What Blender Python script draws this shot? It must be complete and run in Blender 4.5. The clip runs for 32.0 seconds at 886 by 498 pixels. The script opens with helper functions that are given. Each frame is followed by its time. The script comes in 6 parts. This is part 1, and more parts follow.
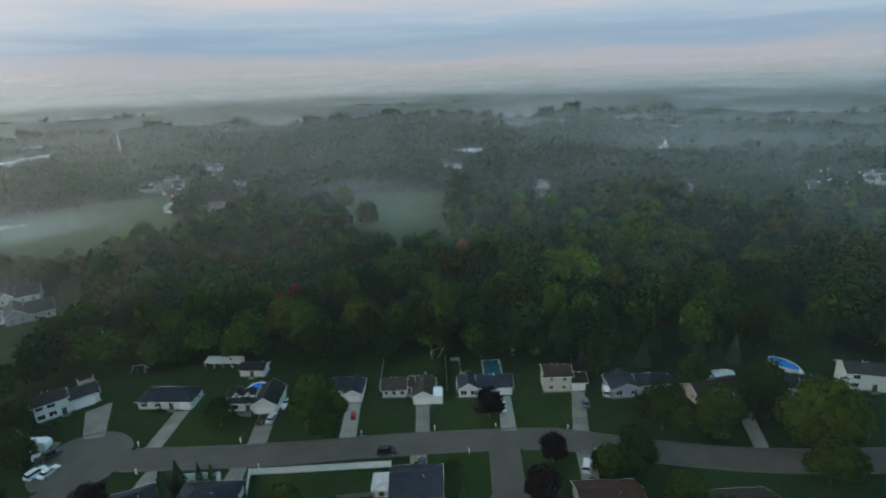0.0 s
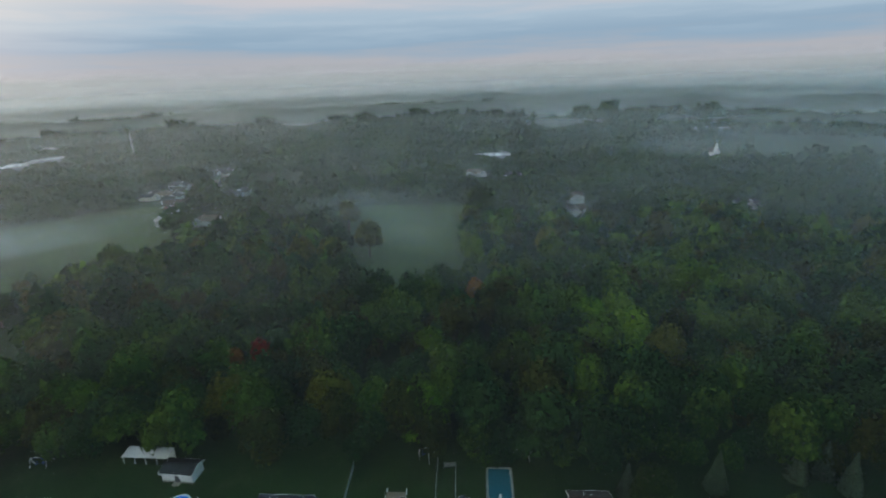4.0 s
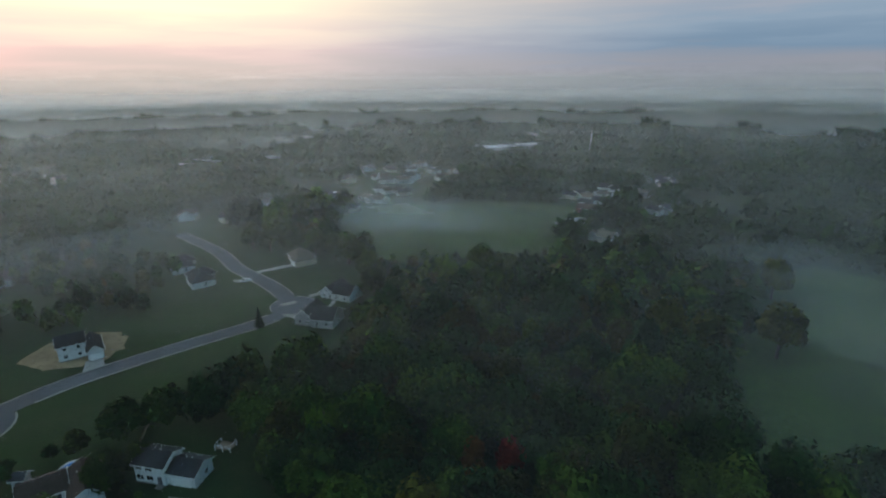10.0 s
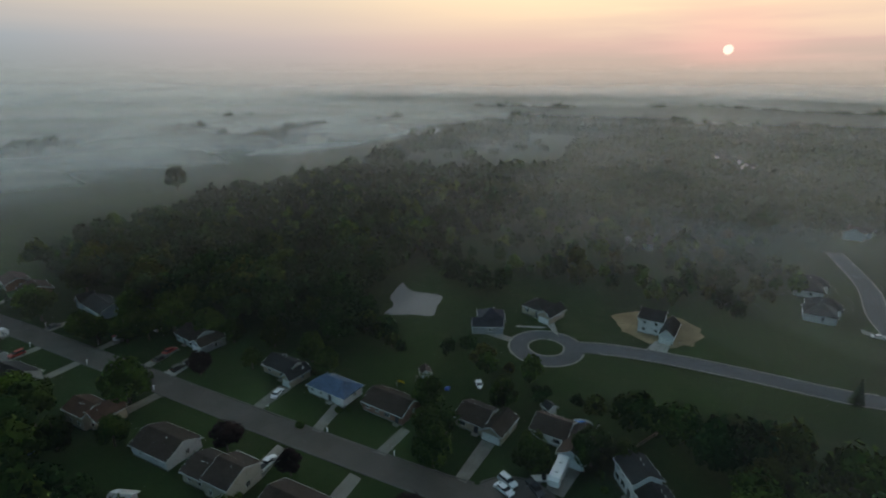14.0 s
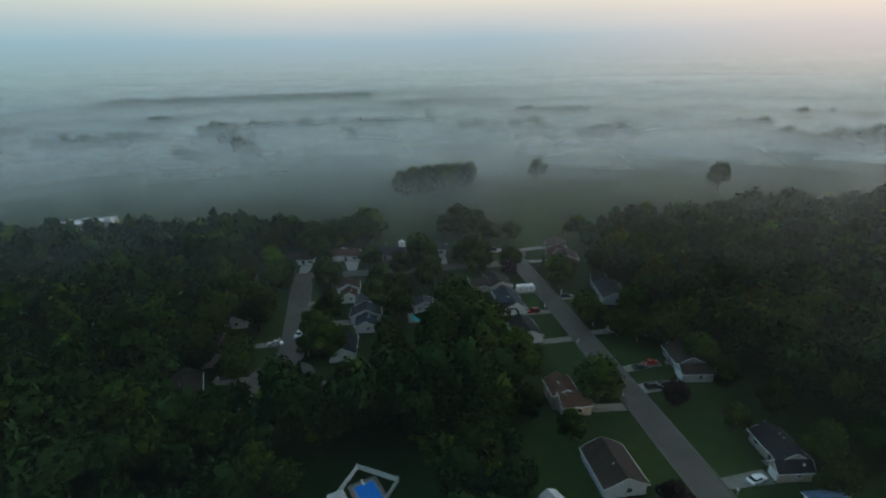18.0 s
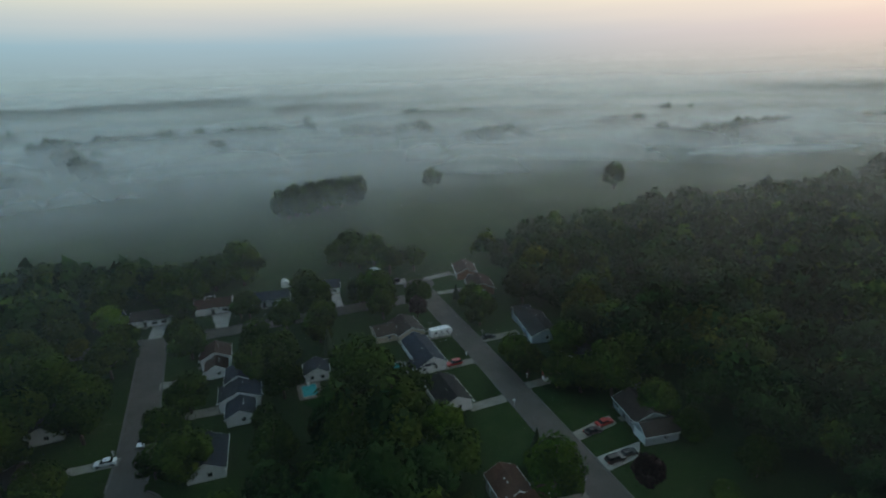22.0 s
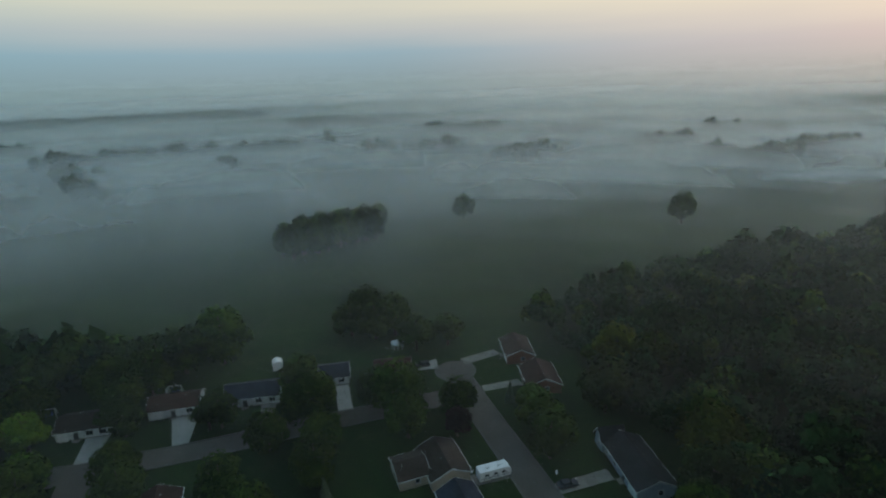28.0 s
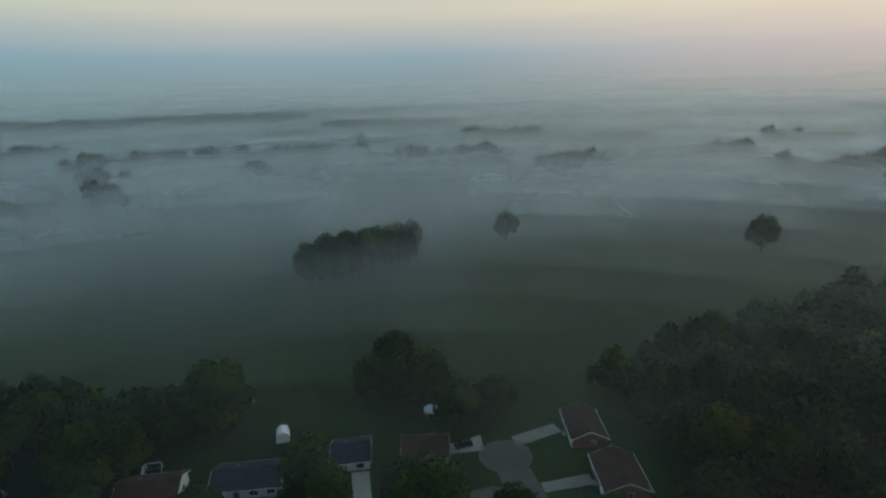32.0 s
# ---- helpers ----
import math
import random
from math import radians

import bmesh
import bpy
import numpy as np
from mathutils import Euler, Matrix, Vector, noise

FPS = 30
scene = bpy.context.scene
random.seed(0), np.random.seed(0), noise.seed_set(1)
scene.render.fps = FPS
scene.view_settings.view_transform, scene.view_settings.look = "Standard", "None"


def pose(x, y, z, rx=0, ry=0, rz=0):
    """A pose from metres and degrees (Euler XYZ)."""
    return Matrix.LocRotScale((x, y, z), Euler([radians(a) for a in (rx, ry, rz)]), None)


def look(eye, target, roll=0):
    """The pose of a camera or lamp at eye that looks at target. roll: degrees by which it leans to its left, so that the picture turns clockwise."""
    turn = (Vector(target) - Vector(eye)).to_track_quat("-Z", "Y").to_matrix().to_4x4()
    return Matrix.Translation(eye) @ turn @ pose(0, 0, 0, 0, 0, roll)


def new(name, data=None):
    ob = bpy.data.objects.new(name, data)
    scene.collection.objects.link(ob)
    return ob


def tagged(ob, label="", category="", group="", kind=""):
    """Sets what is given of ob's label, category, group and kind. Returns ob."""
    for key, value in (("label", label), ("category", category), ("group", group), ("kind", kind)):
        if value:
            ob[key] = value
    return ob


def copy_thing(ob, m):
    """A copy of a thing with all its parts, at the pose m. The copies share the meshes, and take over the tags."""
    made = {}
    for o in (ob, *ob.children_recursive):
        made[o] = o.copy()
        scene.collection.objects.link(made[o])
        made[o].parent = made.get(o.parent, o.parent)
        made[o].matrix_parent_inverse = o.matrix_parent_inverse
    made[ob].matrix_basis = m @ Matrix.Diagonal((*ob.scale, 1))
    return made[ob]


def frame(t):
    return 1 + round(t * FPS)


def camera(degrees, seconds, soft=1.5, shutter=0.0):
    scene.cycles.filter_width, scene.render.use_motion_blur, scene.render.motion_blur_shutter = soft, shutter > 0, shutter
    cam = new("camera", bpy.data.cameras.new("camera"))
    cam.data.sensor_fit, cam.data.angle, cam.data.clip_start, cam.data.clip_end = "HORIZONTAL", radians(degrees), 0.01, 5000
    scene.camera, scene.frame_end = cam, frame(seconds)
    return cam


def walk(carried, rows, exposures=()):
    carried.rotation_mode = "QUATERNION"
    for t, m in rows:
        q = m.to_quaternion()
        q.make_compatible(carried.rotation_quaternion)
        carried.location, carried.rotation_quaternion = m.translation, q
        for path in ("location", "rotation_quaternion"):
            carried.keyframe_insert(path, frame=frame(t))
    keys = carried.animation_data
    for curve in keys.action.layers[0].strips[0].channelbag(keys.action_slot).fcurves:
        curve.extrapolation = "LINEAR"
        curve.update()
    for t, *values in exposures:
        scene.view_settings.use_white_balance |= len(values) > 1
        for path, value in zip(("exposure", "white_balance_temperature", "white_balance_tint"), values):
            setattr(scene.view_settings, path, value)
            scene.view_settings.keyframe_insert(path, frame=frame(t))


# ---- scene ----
CAM_DEG = 79.96
# seconds, eye x y z, yaw to the left of +y, pitch, roll
PATH = [
    (0, 0.12, 0.09, 84.80, 0.39, -18.13, -1.85),
    (0.5, 1.21, 6.06, 84.93, 0.43, -18.22, -1.91),
    (1, 2.19, 12.03, 85.07, 0.41, -18.24, -1.91),
    (1.5, 3.10, 17.99, 85.20, 0.40, -18.28, -1.91),
    (2, 4.12, 23.99, 85.33, 0.47, -18.33, -1.98),
    (2.5, 5.26, 29.84, 85.45, 0.48, -18.36, -2.02),
    (3, 6.42, 35.64, 85.55, 1.35, -18.34, -2.07),
    (3.5, 7.61, 41.23, 85.63, 2.74, -18.32, -2.07),
    (5.5, 11.95, 65.58, 86.10, 7.42, -18.29, -2.02),
    (6, 12.65, 71.68, 86.22, 8.82, -18.22, -1.96),
    (6.5, 13.26, 77.66, 86.35, 11.00, -18.13, -1.86),
    (7, 13.78, 83.51, 86.46, 14.28, -17.97, -1.84),
    (7.5, 14.16, 89.22, 86.55, 18.29, -17.86, -1.73),
    (8, 14.28, 94.87, 86.61, 22.87, -17.74, -1.48),
    (8.5, 14.17, 100.32, 86.64, 28.45, -17.67, -1.26),
    (9, 13.64, 105.61, 86.63, 34.80, -17.59, -1.03),
    (9.5, 12.80, 110.79, 86.55, 43.68, -17.59, -0.79),
    (10, 11.64, 115.71, 86.40, 52.88, -17.53, -0.54),
    (10.5, 10.31, 120.20, 86.20, 60.17, -17.51, -0.51),
    (11, 8.50, 124.06, 85.99, 66.93, -17.49, -0.28),
    (11.5, 6.12, 127.22, 85.77, 74.38, -17.57, -0.09),
    (12, 3.31, 129.99, 85.56, 83.03, -17.66, 0.01),
    (12.5, 0.35, 132.42, 85.38, 92.77, -17.82, 0.17),
    (13, -2.52, 134.48, 85.24, 102.44, -17.93, 0.23),
    (13.5, -5.22, 135.86, 85.11, 110.96, -18.02, 0.21),
    (14, -7.74, 136.63, 84.99, 121.14, -18.04, 0.10),
    (14.5, -10.24, 136.53, 84.86, 133.29, -18.23, 0.19),
    (15, -12.77, 135.74, 84.74, 147.08, -18.40, 0.43),
    (15.5, -15.35, 134.33, 84.63, 160.24, -18.51, 0.21),
    (17.5, -21.24, 121.96, 84.39, 176.90, -18.47, -0.71),
    (18, -21.79, 117.64, 84.33, 176.40, -18.40, -1.09),
    (18.5, -22.19, 113.13, 84.25, 175.11, -18.35, -1.36),
    (19, -22.49, 108.40, 84.18, 172.31, -18.31, -1.59),
    (19.5, -22.78, 103.46, 84.10, 169.77, -18.32, -1.72),
    (20, -23.19, 98.47, 84.03, 167.75, -18.33, -1.76),
    (20.5, -23.66, 93.42, 83.99, 165.89, -18.33, -1.84),
    (21, -24.15, 88.33, 83.99, 164.75, -18.28, -1.87),
    (21.5, -24.65, 83.20, 84.02, 164.31, -18.35, -1.95),
    (22, -25.24, 78.11, 84.09, 164.25, -18.38, -1.97),
    (22.5, -25.90, 73.04, 84.19, 164.27, -18.34, -1.98),
    (23, -26.62, 68.03, 84.29, 164.35, -18.30, -1.96),
    (23.5, -27.42, 63.05, 84.38, 164.42, -18.24, -1.99),
    (24, -28.30, 58.01, 84.46, 164.52, -18.11, -2.03),
    (24.5, -29.12, 52.99, 84.54, 164.66, -18.03, -2.08),
    (25, -29.93, 47.93, 84.62, 164.90, -17.91, -1.93),
    (25.5, -30.63, 42.80, 84.71, 165.09, -17.81, -2.00),
    (27.5, -33.47, 22.23, 85.26, 166.10, -17.39, -1.77),
    (28, -34.14, 17.20, 85.34, 166.43, -17.33, -1.74),
    (28.5, -34.79, 12.12, 85.40, 166.73, -17.29, -1.75),
    (29, -35.40, 7.04, 85.45, 167.07, -17.29, -1.72),
    (29.5, -35.97, 1.86, 85.48, 167.29, -17.30, -1.75),
    (30, -36.50, -3.26, 85.51, 167.57, -17.27, -1.72),
    (30.5, -37.04, -8.17, 85.54, 167.80, -17.11, -1.77),
    (31, -37.55, -12.64, 85.57, 168.10, -17.02, -1.68),
    (31.5, -37.97, -16.52, 85.58, 169.07, -16.87, -1.62),
    (32, -38.29, -19.99, 85.59, 169.93, -16.88, -1.33),
]


def aim(x, y, z, yaw, pitch, roll):
    a, b = radians(yaw), radians(pitch)
    way = Vector((-math.sin(a) * math.cos(b), math.cos(a) * math.cos(b), math.sin(b)))
    return look((x, y, z), Vector((x, y, z)) + way * 2, roll)


cam = camera(CAM_DEG, 32.0, 2.2)
walk(cam, [(t, aim(*r)) for t, *r in PATH], [(0, 0.14, 7000, 11), (3, 0.14, 7000, 11), (6, 0.06, 6880, 10), (8, 0.0, 6620, 10), (10, -0.38, 6540, 11), (12, -0.76, 6950, 13), (14, -0.76, 7200, 14), (16, -0.6, 7000, 12), (18, -0.4, 6980, 11), (24, -0.46, 6920, 9), (28, -0.66, 6800, 8), (32, -0.78, 6800, 8)])
scene.cycles.transparent_max_bounces = 40

# ---------------------------------------------------------------- sky and sun
SUN_WAY = Vector((-1.0, -0.076, 0.042)).normalized()


class Nodes:
    """Short hand for building node trees."""

    def __init__(self, tree):
        self.t = tree
        tree.nodes.clear()

    def __call__(self, kind, ins=None, operation="", interpolation="", blend=""):
        n = self.t.nodes.new(kind)
        if operation:
            n.operation = operation
        if interpolation:
            n.interpolation_type = interpolation
        if blend:
            n.data_type, n.blend_type = "RGBA", blend
        for k, v in (ins or {}).items():
            s = n.inputs[k]
            if isinstance(v, bpy.types.NodeSocket):
                self.t.links.new(v, s)
            else:
                s.default_value = v
        return n

    def math(self, op, a, b=0.0, clamp=False):
        n = self("ShaderNodeMath", {0: a, 1: b}, operation=op)
        n.use_clamp = clamp
        return n.outputs[0]

    def mix(self, f, a, b, blend="MIX"):
        n = self("ShaderNodeMix", {0: f, 6: a, 7: b}, blend=blend)
        return n.outputs[2]

    def ramp(self, f, stops, mode="LINEAR"):
        n = self("ShaderNodeValToRGB", {0: f})
        n.color_ramp.interpolation = mode
        el = n.color_ramp.elements
        while len(el) < len(stops):
            el.new(0.5)
        for e, (p, c) in zip(el, stops):
            e.position, e.color = p, (*c, 1) if len(c) == 3 else c
        return n.outputs[0]

    def span(self, v, a, b, c=0.0, d=1.0, smooth=False):
        return self("ShaderNodeMapRange", {0: v, 1: a, 2: b, 3: c, 4: d}, interpolation="SMOOTHSTEP" if smooth else "LINEAR").outputs[0]


def rgb(r, g, b):
    """Linear colour from 0..255 sRGB."""
    f = lambda v: v / 12.92 if v <= 0.04045 else ((v + 0.055) / 1.055) ** 2.4
    return (f(r / 255), f(g / 255), f(b / 255))


def c4(c):
    return (*c, 1.0)


def sky_colour(N, way):
    """Dawn sky by height and bearing: warm round the sun, cool away from it."""
    sep = N("ShaderNodeSeparateXYZ", {0: way})
    up = N.math("MAXIMUM", sep.outputs[2], 0.0)
    flat = N("ShaderNodeVectorMath", {0: N("ShaderNodeCombineXYZ", {0: sep.outputs[0], 1: sep.outputs[1]}).outputs[0]}, operation="NORMALIZE").outputs[0]
    facing = N("ShaderNodeVectorMath", {0: flat, 1: Vector((SUN_WAY.x, SUN_WAY.y, 0)).normalized()}, operation="DOT_PRODUCT").outputs["Value"]
    # layered cloud streaks, long along the horizon
    stretch = N("ShaderNodeVectorMath", {0: way, 1: (2.2, 2.2, 26.0)}, operation="MULTIPLY").outputs[0]
    streak = N("ShaderNodeTexNoise", {"Vector": stretch, "Scale": 1.6, "Detail": 5.0, "Roughness": 0.55}).outputs[0]
    streak = N.span(streak, 0.38, 0.66, 0, 1, True)
    south = N.span(sep.outputs[1], -0.1, -0.5, 0, 1, True)
    calm = N.math("SUBTRACT", 0.020, N.math("MULTIPLY", south, 0.016))
    upw = N.math("ADD", up, N.math("MULTIPLY", N.math("SUBTRACT", streak, 0.5), calm))
    cool = N.ramp(upw, [(0.0, rgb(158, 168, 176)), (0.02, rgb(166, 172, 184)), (0.055, rgb(138, 166, 192)), (0.09, rgb(160, 184, 206)), (0.14, rgb(196, 196, 206)), (0.4, rgb(162, 190, 206)), (1.0, rgb(140, 178, 208))])
    teal = N.ramp(upw, [(0.0, rgb(128, 150, 158)), (0.025, rgb(132, 156, 168)), (0.055, rgb(138, 166, 182)), (0.09, rgb(172, 182, 188)), (0.13, rgb(200, 202, 192)), (0.4, rgb(158, 190, 204)), (1.0, rgb(140, 178, 208))])
    warm = N.ramp(upw, [(0.0, rgb(170, 160, 152)), (0.025, rgb(182, 168, 160)), (0.05, rgb(200, 176, 168)), (0.075, rgb(214, 192, 176)), (0.11, rgb(236, 214, 184)), (0.15, rgb(250, 230, 192)), (0.28, rgb(222, 216, 200)), (0.42, rgb(184, 198, 202)), (1.0, rgb(142, 180, 210))])
    base = N.mix(south, cool, N.mix(1.0, teal, (1.82, 1.75, 1.72, 1), "MULTIPLY"))
    away = N.math("MULTIPLY", south, N.span(facing, 0.05, -0.7, 0, 1, True))
    base = N.mix(away, base, N.mix(1.0, base, (0.80, 0.95, 0.97, 1), "MULTIPLY"))
    north = N.math("MULTIPLY", N.span(sep.outputs[1], 0.05, 0.5, 0, 1, True), 0.2)
    east = N.span(facing, -0.62, -0.95, 0, 1, True)
    base = N.mix(east, base, N.mix(1.0, base, (0.5, 0.98, 1.2, 1), "MULTIPLY"))
    toward = N.span(N.math("SUBTRACT", facing, north), 0.15, 1.0, 0, 1, True)
    rise = N.math("MULTIPLY", N.span(up, 0.13, 0.3, 0, 1, True), N.span(up, 0.8, 0.45, 0, 1, True))
    boost = N.math("ADD", 2.1, N.math("MULTIPLY", rise, 1.1))
    warm = N("ShaderNodeVectorMath", {0: warm, 3: boost}, operation="SCALE").outputs[0]
    dawn = N.ramp(upw, [(0.0, rgb(172, 168, 166)), (0.025, rgb(186, 178, 176)), (0.05, rgb(200, 186, 184)), (0.075, rgb(212, 198, 190)), (0.11, rgb(226, 212, 194)), (0.15, rgb(240, 226, 202)), (0.28, rgb(216, 212, 200)), (0.42, rgb(180, 197, 202)), (1.0, rgb(142, 180, 210))])
    dawn = N("ShaderNodeVectorMath", {0: dawn, 3: N.math("ADD", 1.8, N.math("MULTIPLY", rise, 1.1))}, operation="SCALE").outputs[0]
    sky = N.mix(toward, base, dawn)
    sky = N.mix(N.span(facing, 0.74, 1.0, 0, 1, True), sky, warm)
    # the clear sky above and behind the haze
    clear = N("ShaderNodeTexSky")
    clear.sky_type, clear.sun_disc = "NISHITA", False
    clear.sun_elevation, clear.sun_rotation = radians(3.0), math.atan2(SUN_WAY.x, SUN_WAY.y)
    high = N.span(up, 0.25, 0.8, 0.0, 0.25, True)
    sky = N.mix(high, sky, N.mix(1.0, clear.outputs[0], (0.35, 0.35, 0.35, 1), "MULTIPLY"))
    return sky


world = bpy.data.worlds.new("dawn_sky")
scene.world = world
world.use_nodes = True
N = Nodes(world.node_tree)
way = N("ShaderNodeTexCoord").outputs["Generated"]
sky = sky_colour(N, way)
# glow and disc of the low sun seen through the haze
near = N("ShaderNodeVectorMath", {0: way, 1: SUN_WAY}, operation="DOT_PRODUCT").outputs["Value"]
glow = N.math("POWER", N.math("MAXIMUM", near, 0.0), 260.0)
sky = N.mix(N.math("MULTIPLY", glow, 0.45), sky, (1.75, 0.98, 0.88, 1))
disc = N.span(near, math.cos(radians(0.47)), math.cos(radians(0.36)), 0, 1)
sky = N.mix(disc, sky, (2.4, 2.0, 1.65, 1))
N("ShaderNodeOutputWorld", {0: N("ShaderNodeBackground", {0: sky, 1: 1.0}).outputs[0]})

sun = new("sun", bpy.data.lights.new("sun", "SUN"))
sun.data.energy, sun.data.angle, sun.data.color = 0.9, radians(12), (1.0, 0.66, 0.48)
sun.matrix_world = look(SUN_WAY * 100, (0, 0, 0))

# ---------------------------------------------------------------- materials
MATS = {}


def material(name):
    m = bpy.data.materials.new(name)
    m.use_nodes = True
    MATS[name] = m
    return m, Nodes(m.node_tree)


def finish(n, color, rough=0.9, bump=None, strength=0.3, dist=0.05, metal=0.0, spec=0.3):
    ins = {"Base Color": color, "Roughness": rough, "Metallic": metal, "Specular IOR Level": spec}
    if bump is not None:
        ins["Normal"] = n("ShaderNodeBump", {"Height": bump, "Strength": strength, "Distance": dist}).outputs[0]
    b = n("ShaderNodeBsdfPrincipled", ins)
    n("ShaderNodeOutputMaterial", {0: b.outputs[0]})
    return b


def place_noise(n, scale, detail=4.0, rough=0.55, world=True):
    src = n("ShaderNodeNewGeometry").outputs["Position"] if world else n("ShaderNodeTexCoord").outputs["Object"]
    return n("ShaderNodeTexNoise", {"Vector": src, "Scale": scale, "Detail": detail, "Roughness": rough}).outputs[0]


def surface(name, dark, light, scale, rough=0.9, fine=None, spec=0.3, metal=0.0, strength=0.3, random_tone=0.0, world=False):
    """Two-scale mottled surface between two colours."""
    m, n = material(name)
    a = place_noise(n, scale, 5.0, 0.6, world)
    b = place_noise(n, fine or scale * 12, 3.0, 0.6, world)
    f = n.math("ADD", n.math("MULTIPLY", a, 0.65), n.math("MULTIPLY", b, 0.35))
    col = n.mix(n.span(f, 0.35, 0.65), c4(dark), c4(light))
    if random_tone:
        r = n("ShaderNodeObjectInfo").outputs["Random"]
        k = n.span(r, 0, 1, 1 - random_tone, 1 + random_tone)
        col = n("ShaderNodeVectorMath", {0: col, 3: k}, operation="SCALE").outputs[0]
    finish(n, col, rough, b, strength, 0.03, metal, spec)
    return m


def foliage(name, a, b, c, tree_scale=0.11):
    """Leaf clumps: tone by clump, hue by tree."""
    m, n = material(name)
    geo = n("ShaderNodeNewGeometry")
    isl = geo.outputs["Random Per Island"]
    t = n("ShaderNodeTexNoise", {"Vector": geo.outputs["Position"], "Scale": tree_scale, "Detail": 1.0}).outputs[0]
    col = n.mix(n.span(t, 0.40, 0.60), c4(a), c4(b))
    col = n.mix(n.span(isl, 0.72, 1.0, 0, 0.4), col, c4(c))
    k = n.span(isl, 0, 0.72, 0.88, 1.08)
    o = n.span(n("ShaderNodeObjectInfo").outputs["Random"], 0, 1, 0.75, 1.25)
    col = n("ShaderNodeVectorMath", {0: col, 3: n.math("MULTIPLY", k, o)}, operation="SCALE").outputs[0]
    d = n("ShaderNodeBsdfPrincipled", {"Base Color": col, "Roughness": 0.9, "Specular IOR Level": 0.05})
    tr = n("ShaderNodeBsdfTranslucent", {0: col})
    mx = n("ShaderNodeMixShader", {0: 0.18, 1: d.outputs[0], 2: tr.outputs[0]})
    n("ShaderNodeOutputMaterial", {0: mx.outputs[0]})
    return m


LEAF = foliage("leaf_green", (0.024, 0.048, 0.007), (0.043, 0.070, 0.010), (0.081, 0.105, 0.014))
LEAF_B = foliage("leaf_bright", (0.052, 0.110, 0.009), (0.076, 0.130, 0.010), (0.140, 0.190, 0.019))
LEAF_D = foliage("leaf_deep", (0.022, 0.044, 0.008), (0.034, 0.060, 0.009), (0.054, 0.080, 0.013))
LEAF_P = foliage("leaf_purple", (0.020, 0.010, 0.012), (0.026, 0.014, 0.014), (0.040, 0.022, 0.018))
LEAF_O = foliage("leaf_orange", (0.13, 0.055, 0.014), (0.16, 0.075, 0.016), (0.20, 0.10, 0.022))
LEAF_R = foliage("leaf_red", (0.13, 0.016, 0.010), (0.16, 0.024, 0.012), (0.20, 0.04, 0.016))
LEAF_Y = foliage("leaf_olive", (0.054, 0.066, 0.009), (0.073, 0.078, 0.010), (0.119, 0.110, 0.014))
LEAF_C = foliage("leaf_conifer", (0.040, 0.062, 0.036), (0.052, 0.076, 0.044), (0.08, 0.105, 0.065))
WOODS = foliage("woods_canopy", (0.020, 0.050, 0.009), (0.044, 0.080, 0.011), (0.080, 0.118, 0.016), 0.06)
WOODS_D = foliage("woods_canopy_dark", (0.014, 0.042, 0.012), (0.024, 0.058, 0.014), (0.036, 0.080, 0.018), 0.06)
WOODS_O = foliage("woods_canopy_olive", (0.032, 0.048, 0.009), (0.050, 0.056, 0.011), (0.080, 0.082, 0.014), 0.06)
FAR_WOODS = foliage("far_woods_canopy", (0.022, 0.044, 0.014), (0.032, 0.056, 0.016), (0.04, 0.066, 0.02), 0.02)
BARK = surface("bark", (0.05, 0.038, 0.028), (0.12, 0.095, 0.07), 1.5, strength=0.8)

ASPHALT = surface("old_asphalt", (0.070, 0.062, 0.053), (0.102, 0.091, 0.079), 0.12, 0.92, 6.0, world=True)
ASPHALT_N = surface("new_asphalt", (0.062, 0.066, 0.073), (0.085, 0.09, 0.098), 0.1, 0.9, 6.0, world=True)
CONCRETE = surface("concrete", (0.145, 0.135, 0.115), (0.215, 0.20, 0.175), 0.25, 0.9, 5.0, world=True, random_tone=0.12)
CONCRETE_W = surface("bright_concrete", (0.22, 0.215, 0.20), (0.31, 0.30, 0.28), 0.25, 0.88, 5.0, world=True)
KERB = surface("kerb_concrete", (0.20, 0.193, 0.176), (0.28, 0.27, 0.25), 0.3, 0.9, 5.0, world=True)
KERB_OLD = surface("weathered_kerb", (0.080, 0.076, 0.068), (0.115, 0.108, 0.098), 0.3, 0.92, 5.0, world=True)
DIRT = surface("bare_dirt", (0.15, 0.105, 0.055), (0.29, 0.215, 0.12), 0.12, 0.95, 2.5, world=True, strength=0.6)
TRUNK_DIRT = surface("mulch", (0.05, 0.035, 0.025), (0.09, 0.065, 0.045), 1.0, 0.95, world=True)

WALLS = {}
for nm, c in (("white", (0.62, 0.63, 0.63)), ("cream", (0.50, 0.46, 0.38)), ("grey", (0.30, 0.31, 0.32)), ("blue", (0.30, 0.36, 0.42)), ("tan", (0.42, 0.34, 0.26)), ("brick", (0.24, 0.12, 0.085)), ("lightgrey", (0.52, 0.53, 0.53)), ("yellow", (0.55, 0.48, 0.26))):
    m, n = material("siding_" + nm)
    pos = n("ShaderNodeTexCoord").outputs["Object"]
    wave = n("ShaderNodeTexWave", {"Vector": pos, "Scale": 1.6, "Distortion": 0.0})
    wave.bands_direction, wave.wave_profile = "Z", "SAW"
    dirt = place_noise(n, 0.6, 4.0, 0.6, False)
    col = n.mix(n.span(dirt, 0.3, 0.7), c4(tuple(v * 0.85 for v in c)), c4(c))
    finish(n, col, 0.65, wave.outputs[1], 0.25, 0.02)
    WALLS[nm] = m
ROOFS = {}
